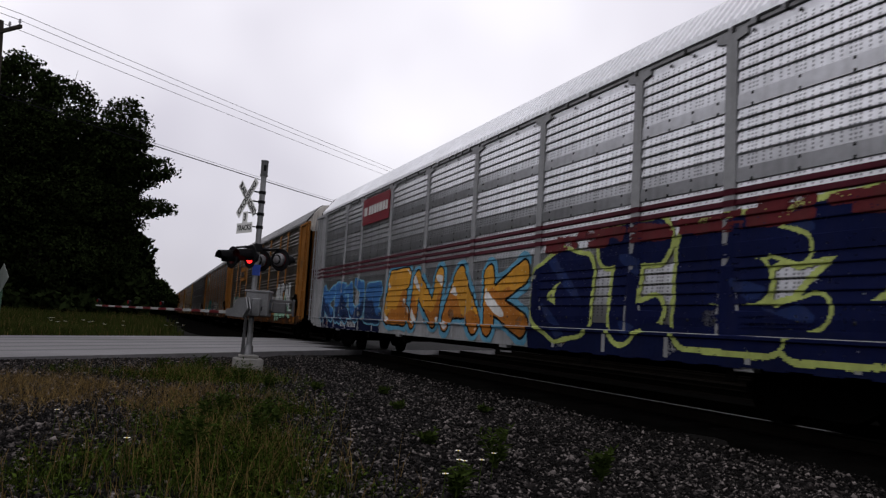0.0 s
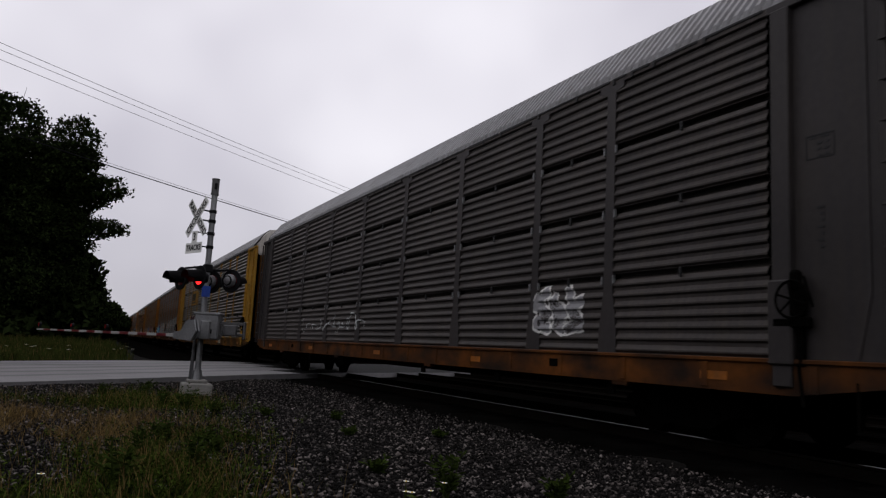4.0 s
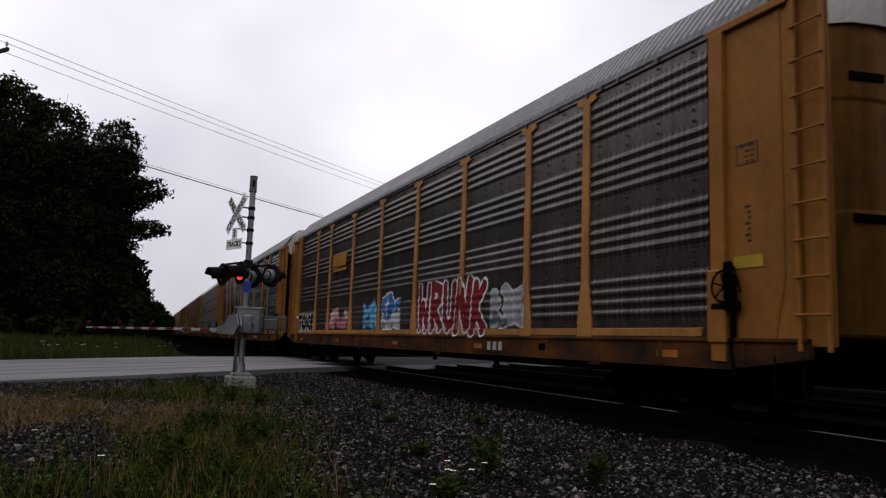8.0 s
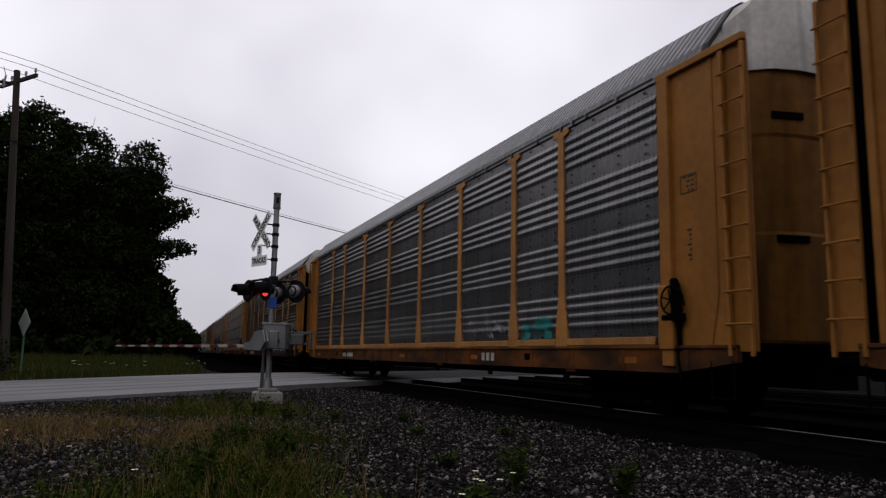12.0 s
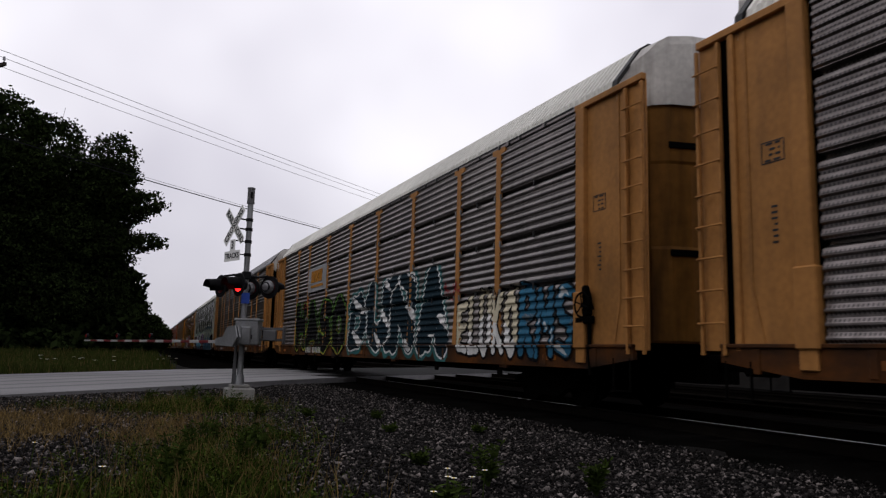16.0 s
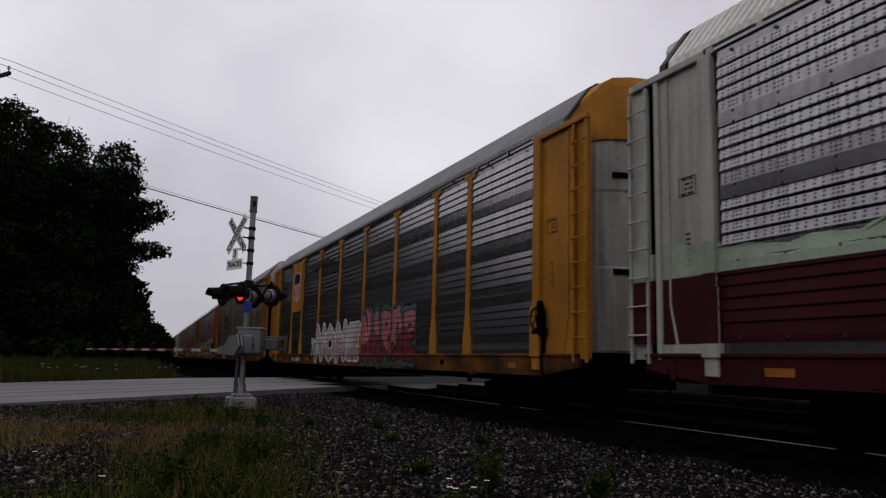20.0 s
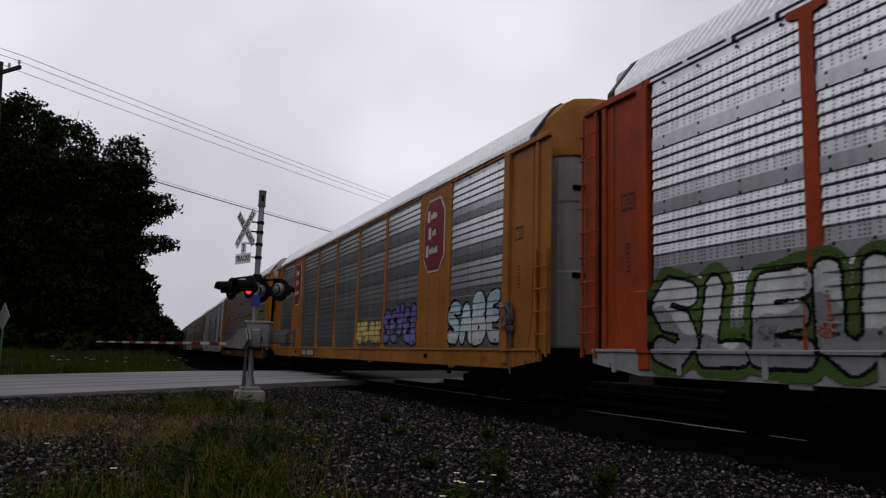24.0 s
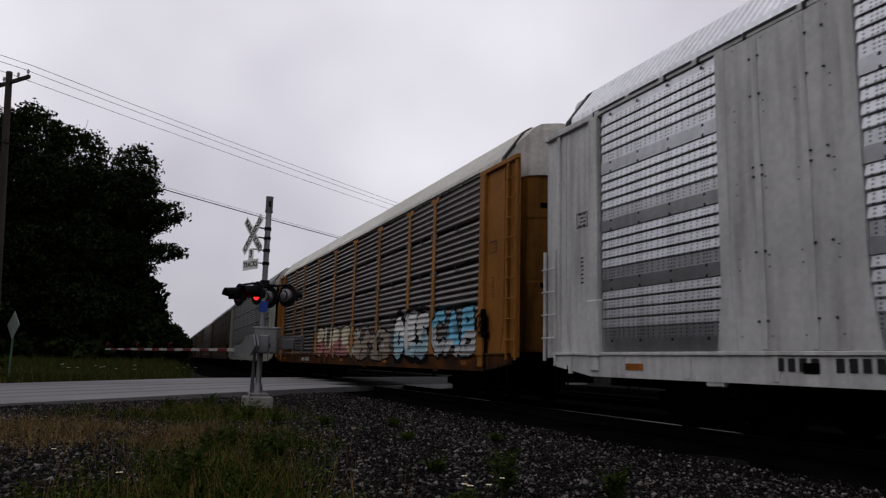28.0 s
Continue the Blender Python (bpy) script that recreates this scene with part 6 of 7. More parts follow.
M["panel_steel_dark"] = material("blue_grey_dark_panel", (0.165, 0.175, 0.19), 0.45, 0.55, vary=0.25, scale=2.5, grime=0.3, dots=0.7, each=0.05, bump=0.03, all_over=True)
build_train()


# ---- crossing signal with its gate ----
MAST = (2.56, 16.9)
SIGN_TURN = -69.0            # the signs and lamps look along the road


def build_signal():
    """A galvanised mast with crossed boards, a plate for the tracks, two pairs of lamps and the gate's drive."""
    s = new("crossing_signal")
    s.location = (*MAST, -0.24)
    tagged(s, "galvanised crossing signal with crossbuck and lamps on concrete foot", "crossing signal")
    bm = bmesh.new()
    add_box(bm, -0.30, 0.30, -0.30, 0.30, 0.0, 0.27, 0.03)
    add_box(bm, -0.20, 0.20, -0.20, 0.20, 0.27, 0.34, 0.015)
    part("foundation", bm, M["concrete"], s, "pale concrete foundation")
    bm = bmesh.new()
    add_tube(bm, (0, 0, 0.3), (0, 0, 0.55), 0.12, 0.085, 14)
    add_tube(bm, (0, 0, 0.5), (0, 0, 4.42), 0.064, n=16)
    part("mast", bm, M["galv"], s, smooth=False)
    bm = bmesh.new()
    add_tube(bm, (0, 0, 4.42), (0, 0, 4.74), 0.082, n=16)
    add_tube(bm, (0, 0, 4.74), (0, 0, 4.77), 0.088, n=16)
    add_tube(bm, (0, 0, 4.40), (0, 0, 4.44), 0.088, n=16)
    part("bell", bm, M["galv_dark"], s, "grey bell housing on the mast's top")
    part("bell_mouth", box(-0.03, 0.03, -0.095, -0.07, 4.52, 4.66, 0.01), M["signal_black"], s)
    facing = pose(0, 0, 0, 0, 0, SIGN_TURN)
    for z in (4.02, 3.80, 3.52, 3.22):
        bm = bmesh.new()
        add_tube(bm, (0, 0, z - 0.035), (0, 0, z + 0.035), 0.08, n=14)
        ob = part("clamp", bm, M["signal_black"], s)
    cross_mid = facing @ pose(0, -0.36, 3.84)
    for sign, words, ry in ((1, "RAILROAD", 45), (-1, "CROSSING", -45)):
        blade = put("crossbuck_blade", bm_mesh("crossbuck_blade", box(-0.53, 0.53, -0.004, 0.004, -0.10, 0.10, 0.0), M["sign_white"]), s,
                    cross_mid @ pose(0, -0.012 * (sign < 0), 0, 0, ry, 0), "white board with black lettering")
        if sign > 0:
            for half, dx in (("RAIL", -0.30), ("ROAD", 0.30)):
                put("lettering", text_mesh(half, 0.19, M["sign_black"]), blade, pose(dx, -0.008, 0, 90, 0, 0))
        else:
            put("lettering", text_mesh(words, 0.195, M["sign_black"]), blade, pose(0, -0.008, 0, 90, 0, 0))
    for z in (4.02, 3.80):
        part("sign_bracket", tube((0, 0, z), tuple((facing @ Vector((0, -0.36, z)))), 0.018, n=6), M["signal_black"], s)
    for z in (3.52, 3.22):
        a = facing @ Vector((-0.02, -0.36, z))
        part("sign_bracket", tube((0, 0, z), tuple(a), 0.014, n=6), M["signal_black"], s)
    p1 = put("tracks_plate", bm_mesh("tracks_plate", box(-0.11, 0.11, -0.004, 0.004, -0.13, 0.13), M["sign_white"]), s, facing @ pose(-0.02, -0.37, 3.40), "white plate with the number of tracks")
    put("lettering", text_mesh("3", 0.24, M["sign_black"]), p1, pose(0, -0.008, 0, 90, 0, 0))
    p2 = put("tracks_plate", bm_mesh("tracks_plate", box(-0.34, 0.34, -0.004, 0.004, -0.115, 0.115), M["sign_white"]), s, facing @ pose(-0.02, -0.37, 3.16), "white plate with black lettering")
    put("lettering", text_mesh("TRACKS", 0.165, M["sign_black"]), p2, pose(0, -0.008, 0, 90, 0, 0))
    # lamps
    bm = bmesh.new()
    add_box(bm, -0.10, 0.10, -0.10, 0.10, 2.66, 2.84, 0.02)
    for off in (-0.30, 0.30):
        arm0, arm1 = facing @ Vector((-0.42, off, 2.74)), facing @ Vector((0.42, off, 2.74))
        add_tube(bm, tuple(arm0), tuple(arm1), 0.025, n=8)
    add_tube(bm, tuple(facing @ Vector((0, -0.32, 2.74))), tuple(facing @ Vector((0, 0.32, 2.74))), 0.03, n=8)
    part("lamp_arm", bm, M["signal_black"], s, "black cross arm")

    def disc():
        b = bmesh.new()
        add_tube(b, (0, 0.0, 0), (0, 0.02, 0), 0.255, n=32)
        add_tube(b, (0, 0.02, 0), (0, 0.16, 0), 0.15, 0.11, n=20)
        return b
    for back in (0, 1):
        for side in (-1, 1):
            m = facing @ pose(side * 0.40, 0.38, 2.50, 0, 0, 199) if back else facing @ pose(side * 0.40, -0.40, 2.50)
            head = put("lamp", bm_mesh("lamp", disc(), M["signal_black"]), s, m, "black round lamp background")
            b = bmesh.new()
            bmesh.ops.create_uvsphere(b, u_segments=20, v_segments=10, radius=0.16, matrix=Matrix.LocRotScale((0, 0.02, 0), None, (1, 0.30, 1)))
            lit = not back and side > 0
            put("lens", bm_mesh("lens", b, M["red_lit"] if lit else M["red_dim"], True), head, pose(0, -0.012, 0), "glowing red lens" if lit else "dark red lens")
            b = bmesh.new()
            segs, n0 = 20, 0
            vs = []
            for k in range(segs + 1):
                a = radians(-35 + 250 * k / segs)
                vs.append((b.verts.new((0.17 * math.cos(a), 0, 0.17 * math.sin(a))), b.verts.new((0.155 * math.cos(a), -0.34 + 0.16 * (math.sin(a) < 0), 0.155 * math.sin(a) - 0.02))))
            for (a0, a1), (b0, b1) in zip(vs[:-1], vs[1:]):
                b.faces.new((a0, b0, b1, a1))
            bmesh.ops.solidify(b, geom=b.faces[:], thickness=0.006)
            put("visor", bm_mesh("visor", b, M["signal_black"]), head, None, "black visor")
            if back:
                b = bmesh.new()
                bmesh.ops.create_uvsphere(b, u_segments=20, v_segments=10, radius=0.15, matrix=Matrix.LocRotScale((0, 0.05, 0), None, (1, 0.75, 1)))
                put("housing", bm_mesh("housing", b, M["lens_grey"], True), head, pose(0, 0.02, 0), "grey domed lamp housing")
    part("notice_plate", box(-0.09, 0.09, -0.09, -0.08, 2.12, 2.36), M["sign_blue"], s, "small blue notice plate")
    # gate drive
    drive = facing @ pose(0.18, 0.06, 0)
    bm = bmesh.new()
    add_box(bm, -0.26, 0.26, -0.22, 0.24, 1.20, 1.76, 0.03)
    add_box(bm, -0.28, 0.28, -0.24, 0.26, 1.73, 1.78, 0.01)
    add_box(bm, -0.10, 0.10, -0.30, -0.2, 1.2, 1.6, 0.02)
    put("gate_drive", bm_mesh("gate_drive", bm, M["galv"]), s, pose(0.10, -0.16, 0, 0, 0, -20), "grey box of the gate's drive")
    put("drive_label", bm_mesh("drive_label", box(0.05, 0.13, -0.228, -0.224, 1.33, 1.42), M["signal_black"]), s, pose(0.10, -0.16, 0, 0, 0, -20), "small dark label")
    bm = bmesh.new()
    for k in (0.10, 0.34):
        add_box(bm, 0.25, 0.80, 0.06 - 0.03, 0.06 + 0.03, 1.20 + k, 1.26 + k, 0.008)
    add_box(bm, 0.76, 0.80, -0.10, 0.10, 1.24, 1.62, 0.01)
    add_box(bm, 0.32, 0.62, -0.07, 0.07, 1.30, 1.54, 0.02)
    put("counterweight", bm_mesh("counterweight", bm, M["galv_dark"]), s, pose(0.10, -0.16, 0, 0, 0, -20), "dark counterweight arms")
    bm = bmesh.new()
    add_tube(bm, (-0.12, -0.02, 0.1), (-0.12, -0.02, 1.2), 0.025, n=8)
    add_tube(bm, (-0.16, 0.05, 0.0), (-0.13, 0.05, 1.2), 0.018, n=8)
    part("conduit", bm, M["galv_dark"], s)


def build_gate():
    """The lowered gate arm: alternate red and white lengths, with three small lamps."""
    root, tip = Vector((2.15, 16.55, 1.02)), Vector((-0.79, 22.71, 1.0))
    g = new("gate_arm")
    d = tip - root
    g.matrix_world = Matrix.Translation(root) @ d.to_track_quat("Y", "Z").to_matrix().to_4x4()
    tagged(g, "lowered red and white striped crossing gate arm", "gate arm")
    n = 17
    step = (d.length - 0.25) / n
    red = bm_mesh("stripe", box(-0.018, 0.018, 0, step, -0.034, 0.034, 0.004), M["arm_red"])
    white = bm_mesh("stripe", box(-0.018, 0.018, 0, step, -0.034, 0.034, 0.004), M["arm_white"])
    for k in range(n):
        t = 1 - 0.45 * k / n
        ob = put("stripe", red if k % 2 else white, g, pose(0, 0.25 + k * step, 0))
        ob.scale = (1, 1, t)
    bm = prism([(-0.35, -0.10), (0.30, -0.075), (0.30, 0.075), (0.05, 0.10), (-0.12, 0.32), (-0.40, 0.34), (-0.50, 0.10)], -0.05, -0.02)
    part("bracket", bm, M["galv"], g, "grey gate arm bracket")
    bm = prism([(-0.35, -0.10), (0.30, -0.075), (0.30, 0.075), (0.05, 0.10), (-0.12, 0.32), (-0.40, 0.34), (-0.50, 0.10)], 0.02, 0.05)
    part("bracket", bm, M["galv"], g, "grey gate arm bracket")
    for y in (d.length - 0.12, d.length * 0.72, d.length * 0.47):
        b = bmesh.new()
        add_tube(b, (0, 0, 0.04), (0, 0, 0.09), 0.03, n=10)
        add_tube(b, (-0.03, 0, 0.13), (0.03, 0, 0.13), 0.055, n=14)
        lamp = put("arm_lamp", bm_mesh("arm_lamp", b, M["signal_black"]), g, pose(0, y, 0), "small gate lamp")
        b = bmesh.new()
        add_tube(b, (-0.036, 0, 0.13), (-0.031, 0, 0.13), 0.045, n=14)
        put("lens", bm_mesh("lens", b, M["red_dim"]), lamp, None, "red lens")
        b = bmesh.new()
        for k in range(8):
            q0, q1 = y - 0.05 - k * 0.08, y - 0.05 - (k + 1) * 0.08
            sag = lambda q: 0.05 - 0.10 * math.sin(math.pi * (y - 0.05 - q) / 0.64)
            add_tube(b, (0.03, q0, sag(q0)), (0.03, q1, sag(q1)), 0.008, n=5)
        put("lamp_cable", bm_mesh("lamp_cable", b, M["wire"]), g)


build_signal()
build_gate()


# ---- poles, wires, back of a warning sign ----
ROAD3 = Vector((0.8, 0.6, 0))
POLE = Vector((-4.72, 29.0, 0))


def build_pole(at, label, busy):
    p = new("utility_pole")
    p.location = (at.x, at.y, ground_z(at.x, at.y) - 0.05)
    tagged(p, label, "utility pole", "poles along the road")
    bm = bmesh.new()
    add_tube(bm, (0.30 if busy else 0, 0, 0), (-0.25 if busy else 0, 0, 10.95), 0.16, 0.105, 12)
    part("shaft", bm, M["pole_wood"], p)
    ox = -0.25 if busy else 0.0
    n = Vector((-0.6, 0.8, 0))
    a, b = Vector((ox, 0, 10.55)) - n * 1.15, Vector((ox, 0, 10.55)) + n * 1.15
    bm = bmesh.new()
    bmesh.ops.create_cube(bm, size=1.0, matrix=Matrix.LocRotScale((ox + 0.09, -0.09, 10.55), Euler((0, 0, math.atan2(0.8, -0.6))), (2.3, 0.09, 0.12)))
    part("crossarm", bm, M["pole_wood"], p)
    for k, q in enumerate((-1.05, -0.45, 0.45, 1.05)):
        c = Vector((ox + 0.09, -0.09, 10.6)) + n * q
        b = bmesh.new()
        add_tube(b, c, c + Vector((0, 0, 0.12)), 0.02, n=6)
        add_tube(b, c + Vector((0, 0, 0.10)), c + Vector((0, 0, 0.22)), 0.05, 0.035, 10)
        part("insulator", b, M["insulator"], p)
    if busy:
        for k in range(3):
            c = Vector((ox - 0.35 - 0.28 * k, -0.15, 10.25 - 0.06 * k))
            b = bmesh.new()
            add_tube(b, c, c + Vector((0.05, 0, 0.42)), 0.035, n=8)
            add_tube(b, c + Vector((-0.1, 0, 0.02)), c + Vector((0.12, 0, 0.10)), 0.018, n=6)
            part("fuse_cutout", b, M["insulator"], p, "grey fuse cutout")
            b = bmesh.new()
            add_tube(b, c + Vector((0.05, 0, 0.42)), c + Vector((-0.05, 0, 0.75)), 0.012, n=5)
            part("jumper", b, M["wire"], p)
        bm = bmesh.new()
        bmesh.ops.create_cube(bm, size=1.0, matrix=Matrix.LocRotScale((ox - 0.55, -0.05, 10.45), Euler((0, 0, 0.1)), (1.2, 0.08, 0.10)))
        part("side_arm", bm, M["pole_wood"], p)
    return p


def wire(a, b, sag, r, label, group):
    bm = bmesh.new()
    n = 28
    pts = [a.lerp(b, k / n) - Vector((0, 0, sag * 4 * (k / n) * (1 - k / n))) for k in range(n + 1)]
    rings = []
    for p in pts:
        ax = Vector((-0.6, 0.8, 0))
        rings.append([bm.verts.new(p + ax * (r * math.cos(t)) + Vector((0, 0, r * math.sin(t)))) for t in (0, 2.094, 4.189)])
    for q0, q1 in zip(rings[:-1], rings[1:]):
        for k in range(3):
            bm.faces.new((q0[k], q0[(k + 1) % 3], q1[(k + 1) % 3], q1[k]))
    ob = put("overhead_wire", bm_mesh("overhead_wire", bm, M["wire"]))
    tagged(ob, label, "wire", group, "structure")


POLES = [POLE - ROAD3 * 46, POLE, POLE + ROAD3 * 52]
build_pole(POLES[1], "weathered wooden utility pole with crossarm and fuse cutouts", True)
build_pole(POLES[2], "plain wooden utility pole with one crossarm", False)
build_pole(POLES[0], "plain wooden utility pole with one crossarm", False)
side = Vector((-0.6, 0.8, 0))
for a, b in zip(POLES[:-1], POLES[1:]):
    for q in (-1.05, -0.45, 0.45):
        up = Vector((-0.05, -0.05, 10.72))
        wire(a + up + side * q, b + up + side * q, 0.35, 0.011, "thin power wire between wooden poles", "overhead wires")
    for dz in (8.16, 8.05):
        up = Vector((0, -0.1, dz))
        wire(a + up, b + up, 0.5, 0.008 if dz > 8.1 else 0.024, "thick black cable bundle between wooden poles", "overhead wires")


def build_sign_back():
    s = new("warning_sign")
    s.location = (-4.0, 29.5, 0.0)
    tagged(s, "bare metal back of a diamond warning sign on a green post", "road sign")
    gz = ground_z(-4.0, 29.5)
    bm = box(-0.03, 0.03, -0.02, 0.02, gz - 0.1, 2.15, 0.004)
    part("post", bm, M["post_green"], s, "green steel post")
    bm = prism([(-0.49, 1.78), (0, 1.28), (0.49, 1.78), (0, 2.27)], -0.004, 0.004)
    ob = part("plate", bm, M["sign_back"], s, "bare metal diamond plate")
    ob.matrix_basis = pose(-0.02, -0.03, 0, 0, 0, 90 - 60)


build_sign_back()


# ---- trees ----
def leaf_cloud(rng, blobs, per, size, squash=1.0):
    """Leaf faces in many small clumps on and inside uneven lobes."""
    pts = []
    for (cx, cy, cz, rx, ry, rz) in blobs:
        n = max(20, int(per * (rx * ry + rx * rz + ry * rz) / 3))
        d = rng.normal(size=(n, 3))
        d /= np.linalg.norm(d, axis=1)[:, None]
        rad = rng.uniform(0.60, 1.0, (n, 1)) + 0.10 * np.sin(d[:, :1] * 7 + cx) * np.cos(d[:, 2:] * 6 + cz)
        c = np.array([cx, cy, cz]) + d * rad * np.array([rx, ry, rz])
        k = rng.randint(14, 30)
        cl = rng.uniform(0.14, 0.34, (n, 1, 1))
        p = c[:, None, :] + np.clip(rng.normal(size=(n, k, 3)), -1.7, 1.7) * cl * np.array([1.2, 1.2, 0.65])
        pts.append(p.reshape(-1, 3))
    p = np.concatenate(pts)
    n = len(p)
    a = rng.normal(size=(n, 3))
    a /= np.linalg.norm(a, axis=1)[:, None]
    b = np.cross(a, rng.normal(size=(n, 3)))
    b /= np.linalg.norm(b, axis=1)[:, None]
    s = size * rng.uniform(0.6, 1.3, (n, 1))
    v = np.stack([p - a * s, p + b * s * 0.55, p + a * s, p - b * s * 0.55], 1).reshape(-1, 3)
    f = np.arange(4 * n).reshape(-1, 4)
    return v, f


def fast_mesh(name, v, f, mat):
    me = D.meshes.new(name)
    k = f.shape[1]
    me.vertices.add(len(v))
    me.vertices.foreach_set("co", np.asarray(v, dtype=np.float32).ravel())
    me.loops.add(f.size)
    me.loops.foreach_set("vertex_index", np.asarray(f, dtype=np.int32).ravel())
    me.polygons.add(len(f))
    me.polygons.foreach_set("loop_start", np.arange(0, f.size, k, dtype=np.int32))
    me.update(calc_edges=True)
    me.validate()
    me.materials.append(mat)
    return me


def build_tree(x, y, height, blobs, seed, per=46, size=0.135, label="tall broadleaf tree with a dense dark green crown"):
    rng = np.random.RandomState(seed)
    t = new("tree")
    gz = ground_z(x, y)
    t.location = (x, y, gz - 0.1)
    tagged(t, label, "tree", "trees along the far verge")
    bm = bmesh.new()
    top = Vector((0.3, 0, height * 0.62))
    add_tube(bm, (0, 0, 0), (0.1, 0, height * 0.3), 0.42, 0.30, 10)
    add_tube(bm, (0.1, 0, height * 0.3), tuple(top), 0.30, 0.14, 10)
    for (cx, cy, cz, rx, ry, rz) in blobs:
        end = Vector((cx - x, cy - y, cz - gz))
        k = min(0.9, max(0.25, (end.z - 1.5) / max(height, 1) * 0.8))
        start = Vector((0.15, 0, height * 0.62 * k))
        mid = start.lerp(end, 0.55) + Vector((0, 0, 0.4))
        add_tube(bm, tuple(start), tuple(mid), 0.13, 0.08, 7)
        add_tube(bm, tuple(mid), tuple(end), 0.08, 0.03, 6)
        for _ in range(4):
            q = end + Vector(rng.normal(size=3).tolist()) * 0.55 * min(rx, rz)
            add_tube(bm, tuple(mid.lerp(end, 0.6)), tuple(q), 0.035, 0.012, 5)
    part("trunk", bm, M["bark"], t)
    v, f = leaf_cloud(rng, [(a - x, b - y, c - gz, p, q, r) for a, b, c, p, q, r in blobs], per, size)
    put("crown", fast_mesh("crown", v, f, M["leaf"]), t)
    return t


build_tree(-1.2, 60.5, 17, [(-1.25, 60, 15.2, 1.75, 2.2, 1.65), (-1.9, 60.5, 13.2, 2.2, 2.4, 1.8), (-0.5, 60, 13.9, 1.0, 1.4, 1.0), (0.9, 59, 11.6, 1.7, 1.6, 0.95), (-0.6, 60, 11.2, 2.2, 2.2, 1.6),
                            (1.3, 59, 8.7, 1.4, 1.4, 0.75), (-0.9, 60, 8.4, 2.2, 2.3, 1.9), (-1.0, 60, 6.2, 1.5, 2.0, 1.6), (-1.6, 60, 4.2, 2.2, 2.0, 2.0), (-0.4, 62, 3.2, 1.3, 2.0, 1.4)], 3)
build_tree(-6.2, 60, 18, [(-5.3, 60, 15.4, 2.2, 2.6, 2.3), (-8.3, 60, 16.4, 2.6, 3.0, 2.5), (-4.0, 59, 12.6, 2.6, 2.8, 2.5), (-7.2, 58.5, 12.2, 3.2, 3.0, 2.8), (-4.6, 58.5, 8.6, 3.0, 3.0, 2.6), (-8.0, 58, 8.0, 3.2, 3.0, 2.8), (-5.0, 58, 4.4, 3.2, 2.6, 2.5), (-2.6, 59, 3.4, 2.0, 2.0, 1.8)], 5)
build_tree(-11.5, 59, 19, [(-10.9, 60, 15.6, 2.4, 3.0, 2.4), (-13.5, 59, 16.0, 2.8, 3.0, 2.6), (-11.6, 58, 12.0, 3.2, 3.0, 2.8), (-14.8, 58, 12.5, 3.0, 3.0, 2.8), (-11.5, 57.5, 8.0, 3.3, 3.0, 2.8), (-14.8, 57, 8.0, 3.0, 3.0, 2.8), (-10.5, 57, 4.0, 3.2, 2.8, 2.4), (-14.0, 57, 4.0, 3.2, 2.8, 2.4)], 7)
build_tree(-18.5, 58, 19, [(-17.5, 59, 16.0, 2.8, 3.0, 2.8), (-20.5, 58, 15.8, 2.8, 3.0, 2.8), (-18.5, 57, 11.8, 3.4, 3.0, 3.0), (-22.0, 57, 11.0, 3.2, 3.0, 3.0), (-18.5, 56, 7.2, 3.6, 3.0, 3.0), (-22.5, 56, 7.0, 3.4, 3.0, 3.0), (-18.0, 56, 3.4, 3.6, 3.0, 2.4), (-22.0, 56, 3.4, 3.4, 3.0, 2.4)], 9)
build_tree(-27.0, 56, 18, [(-26.0, 57, 15.0, 3.4, 3.0, 3.0), (-29.5, 56, 13.5, 3.4, 3.0, 3.0), (-26.0, 55, 9.5, 4.0, 3.0, 3.4), (-30.0, 55, 8.5, 3.6, 3.0, 3.2), (-26.0, 54, 4.5, 4.0, 3.0, 3.0), (-30.5, 54, 4.0, 3.8, 3.0, 2.8)], 11)
build_tree(0.1, 88, 8, [(-1.1, 88, 6.2, 2.0, 3.0, 2.0), (1.6, 90, 3.9, 1.5, 3.0, 1.7), (-0.3, 88, 3.4, 2.4, 3.0, 2.4), (3.1, 90, 1.8, 1.5, 2.6, 1.6)], 13, per=20, size=0.22)
build_tree(3.6, 125, 8, [(2.2, 125, 6.6, 2.4, 4.0, 2.0), (4.8, 128, 4.2, 1.9, 4.0, 1.9), (2.8, 125, 3.4, 2.8, 4.0, 2.6), (6.6, 128, 2.1, 1.6, 4.0, 1.7)], 15, per=18, size=0.26)
build_tree(7.6, 175, 8, [(6.4, 175, 5.4, 2.6, 5.0, 2.4), (9.4, 180, 3.2, 2.0, 5.0, 2.2), (6.8, 175, 2.8, 3.2, 5.0, 2.6)], 17, per=16, size=0.34)
build_tree(11.9, 240, 9, [(10.7, 240, 5.6, 3.2, 6.0, 2.8), (13.7, 246, 3.4, 2.4, 6.0, 2.4), (11.1, 240, 3.0, 4.0, 6.0, 2.8)], 19, per=14, size=0.45)
for k, (x, y, h) in enumerate([(27, 110, 9), (34, 150, 11), (42, 200, 13), (-13, 95, 15), (-9, 120, 14), (-8, 150, 13)]):
    build_tree(x, y, h, [(x, y, h * 0.75, 3.6, 4, h * 0.28), (x + 2.5, y + 2, h * 0.55, 3.2, 4, h * 0.3), (x - 2.5, y, h * 0.45, 3.4, 4, h * 0.32)], 30 + k, per=12, size=0.4)


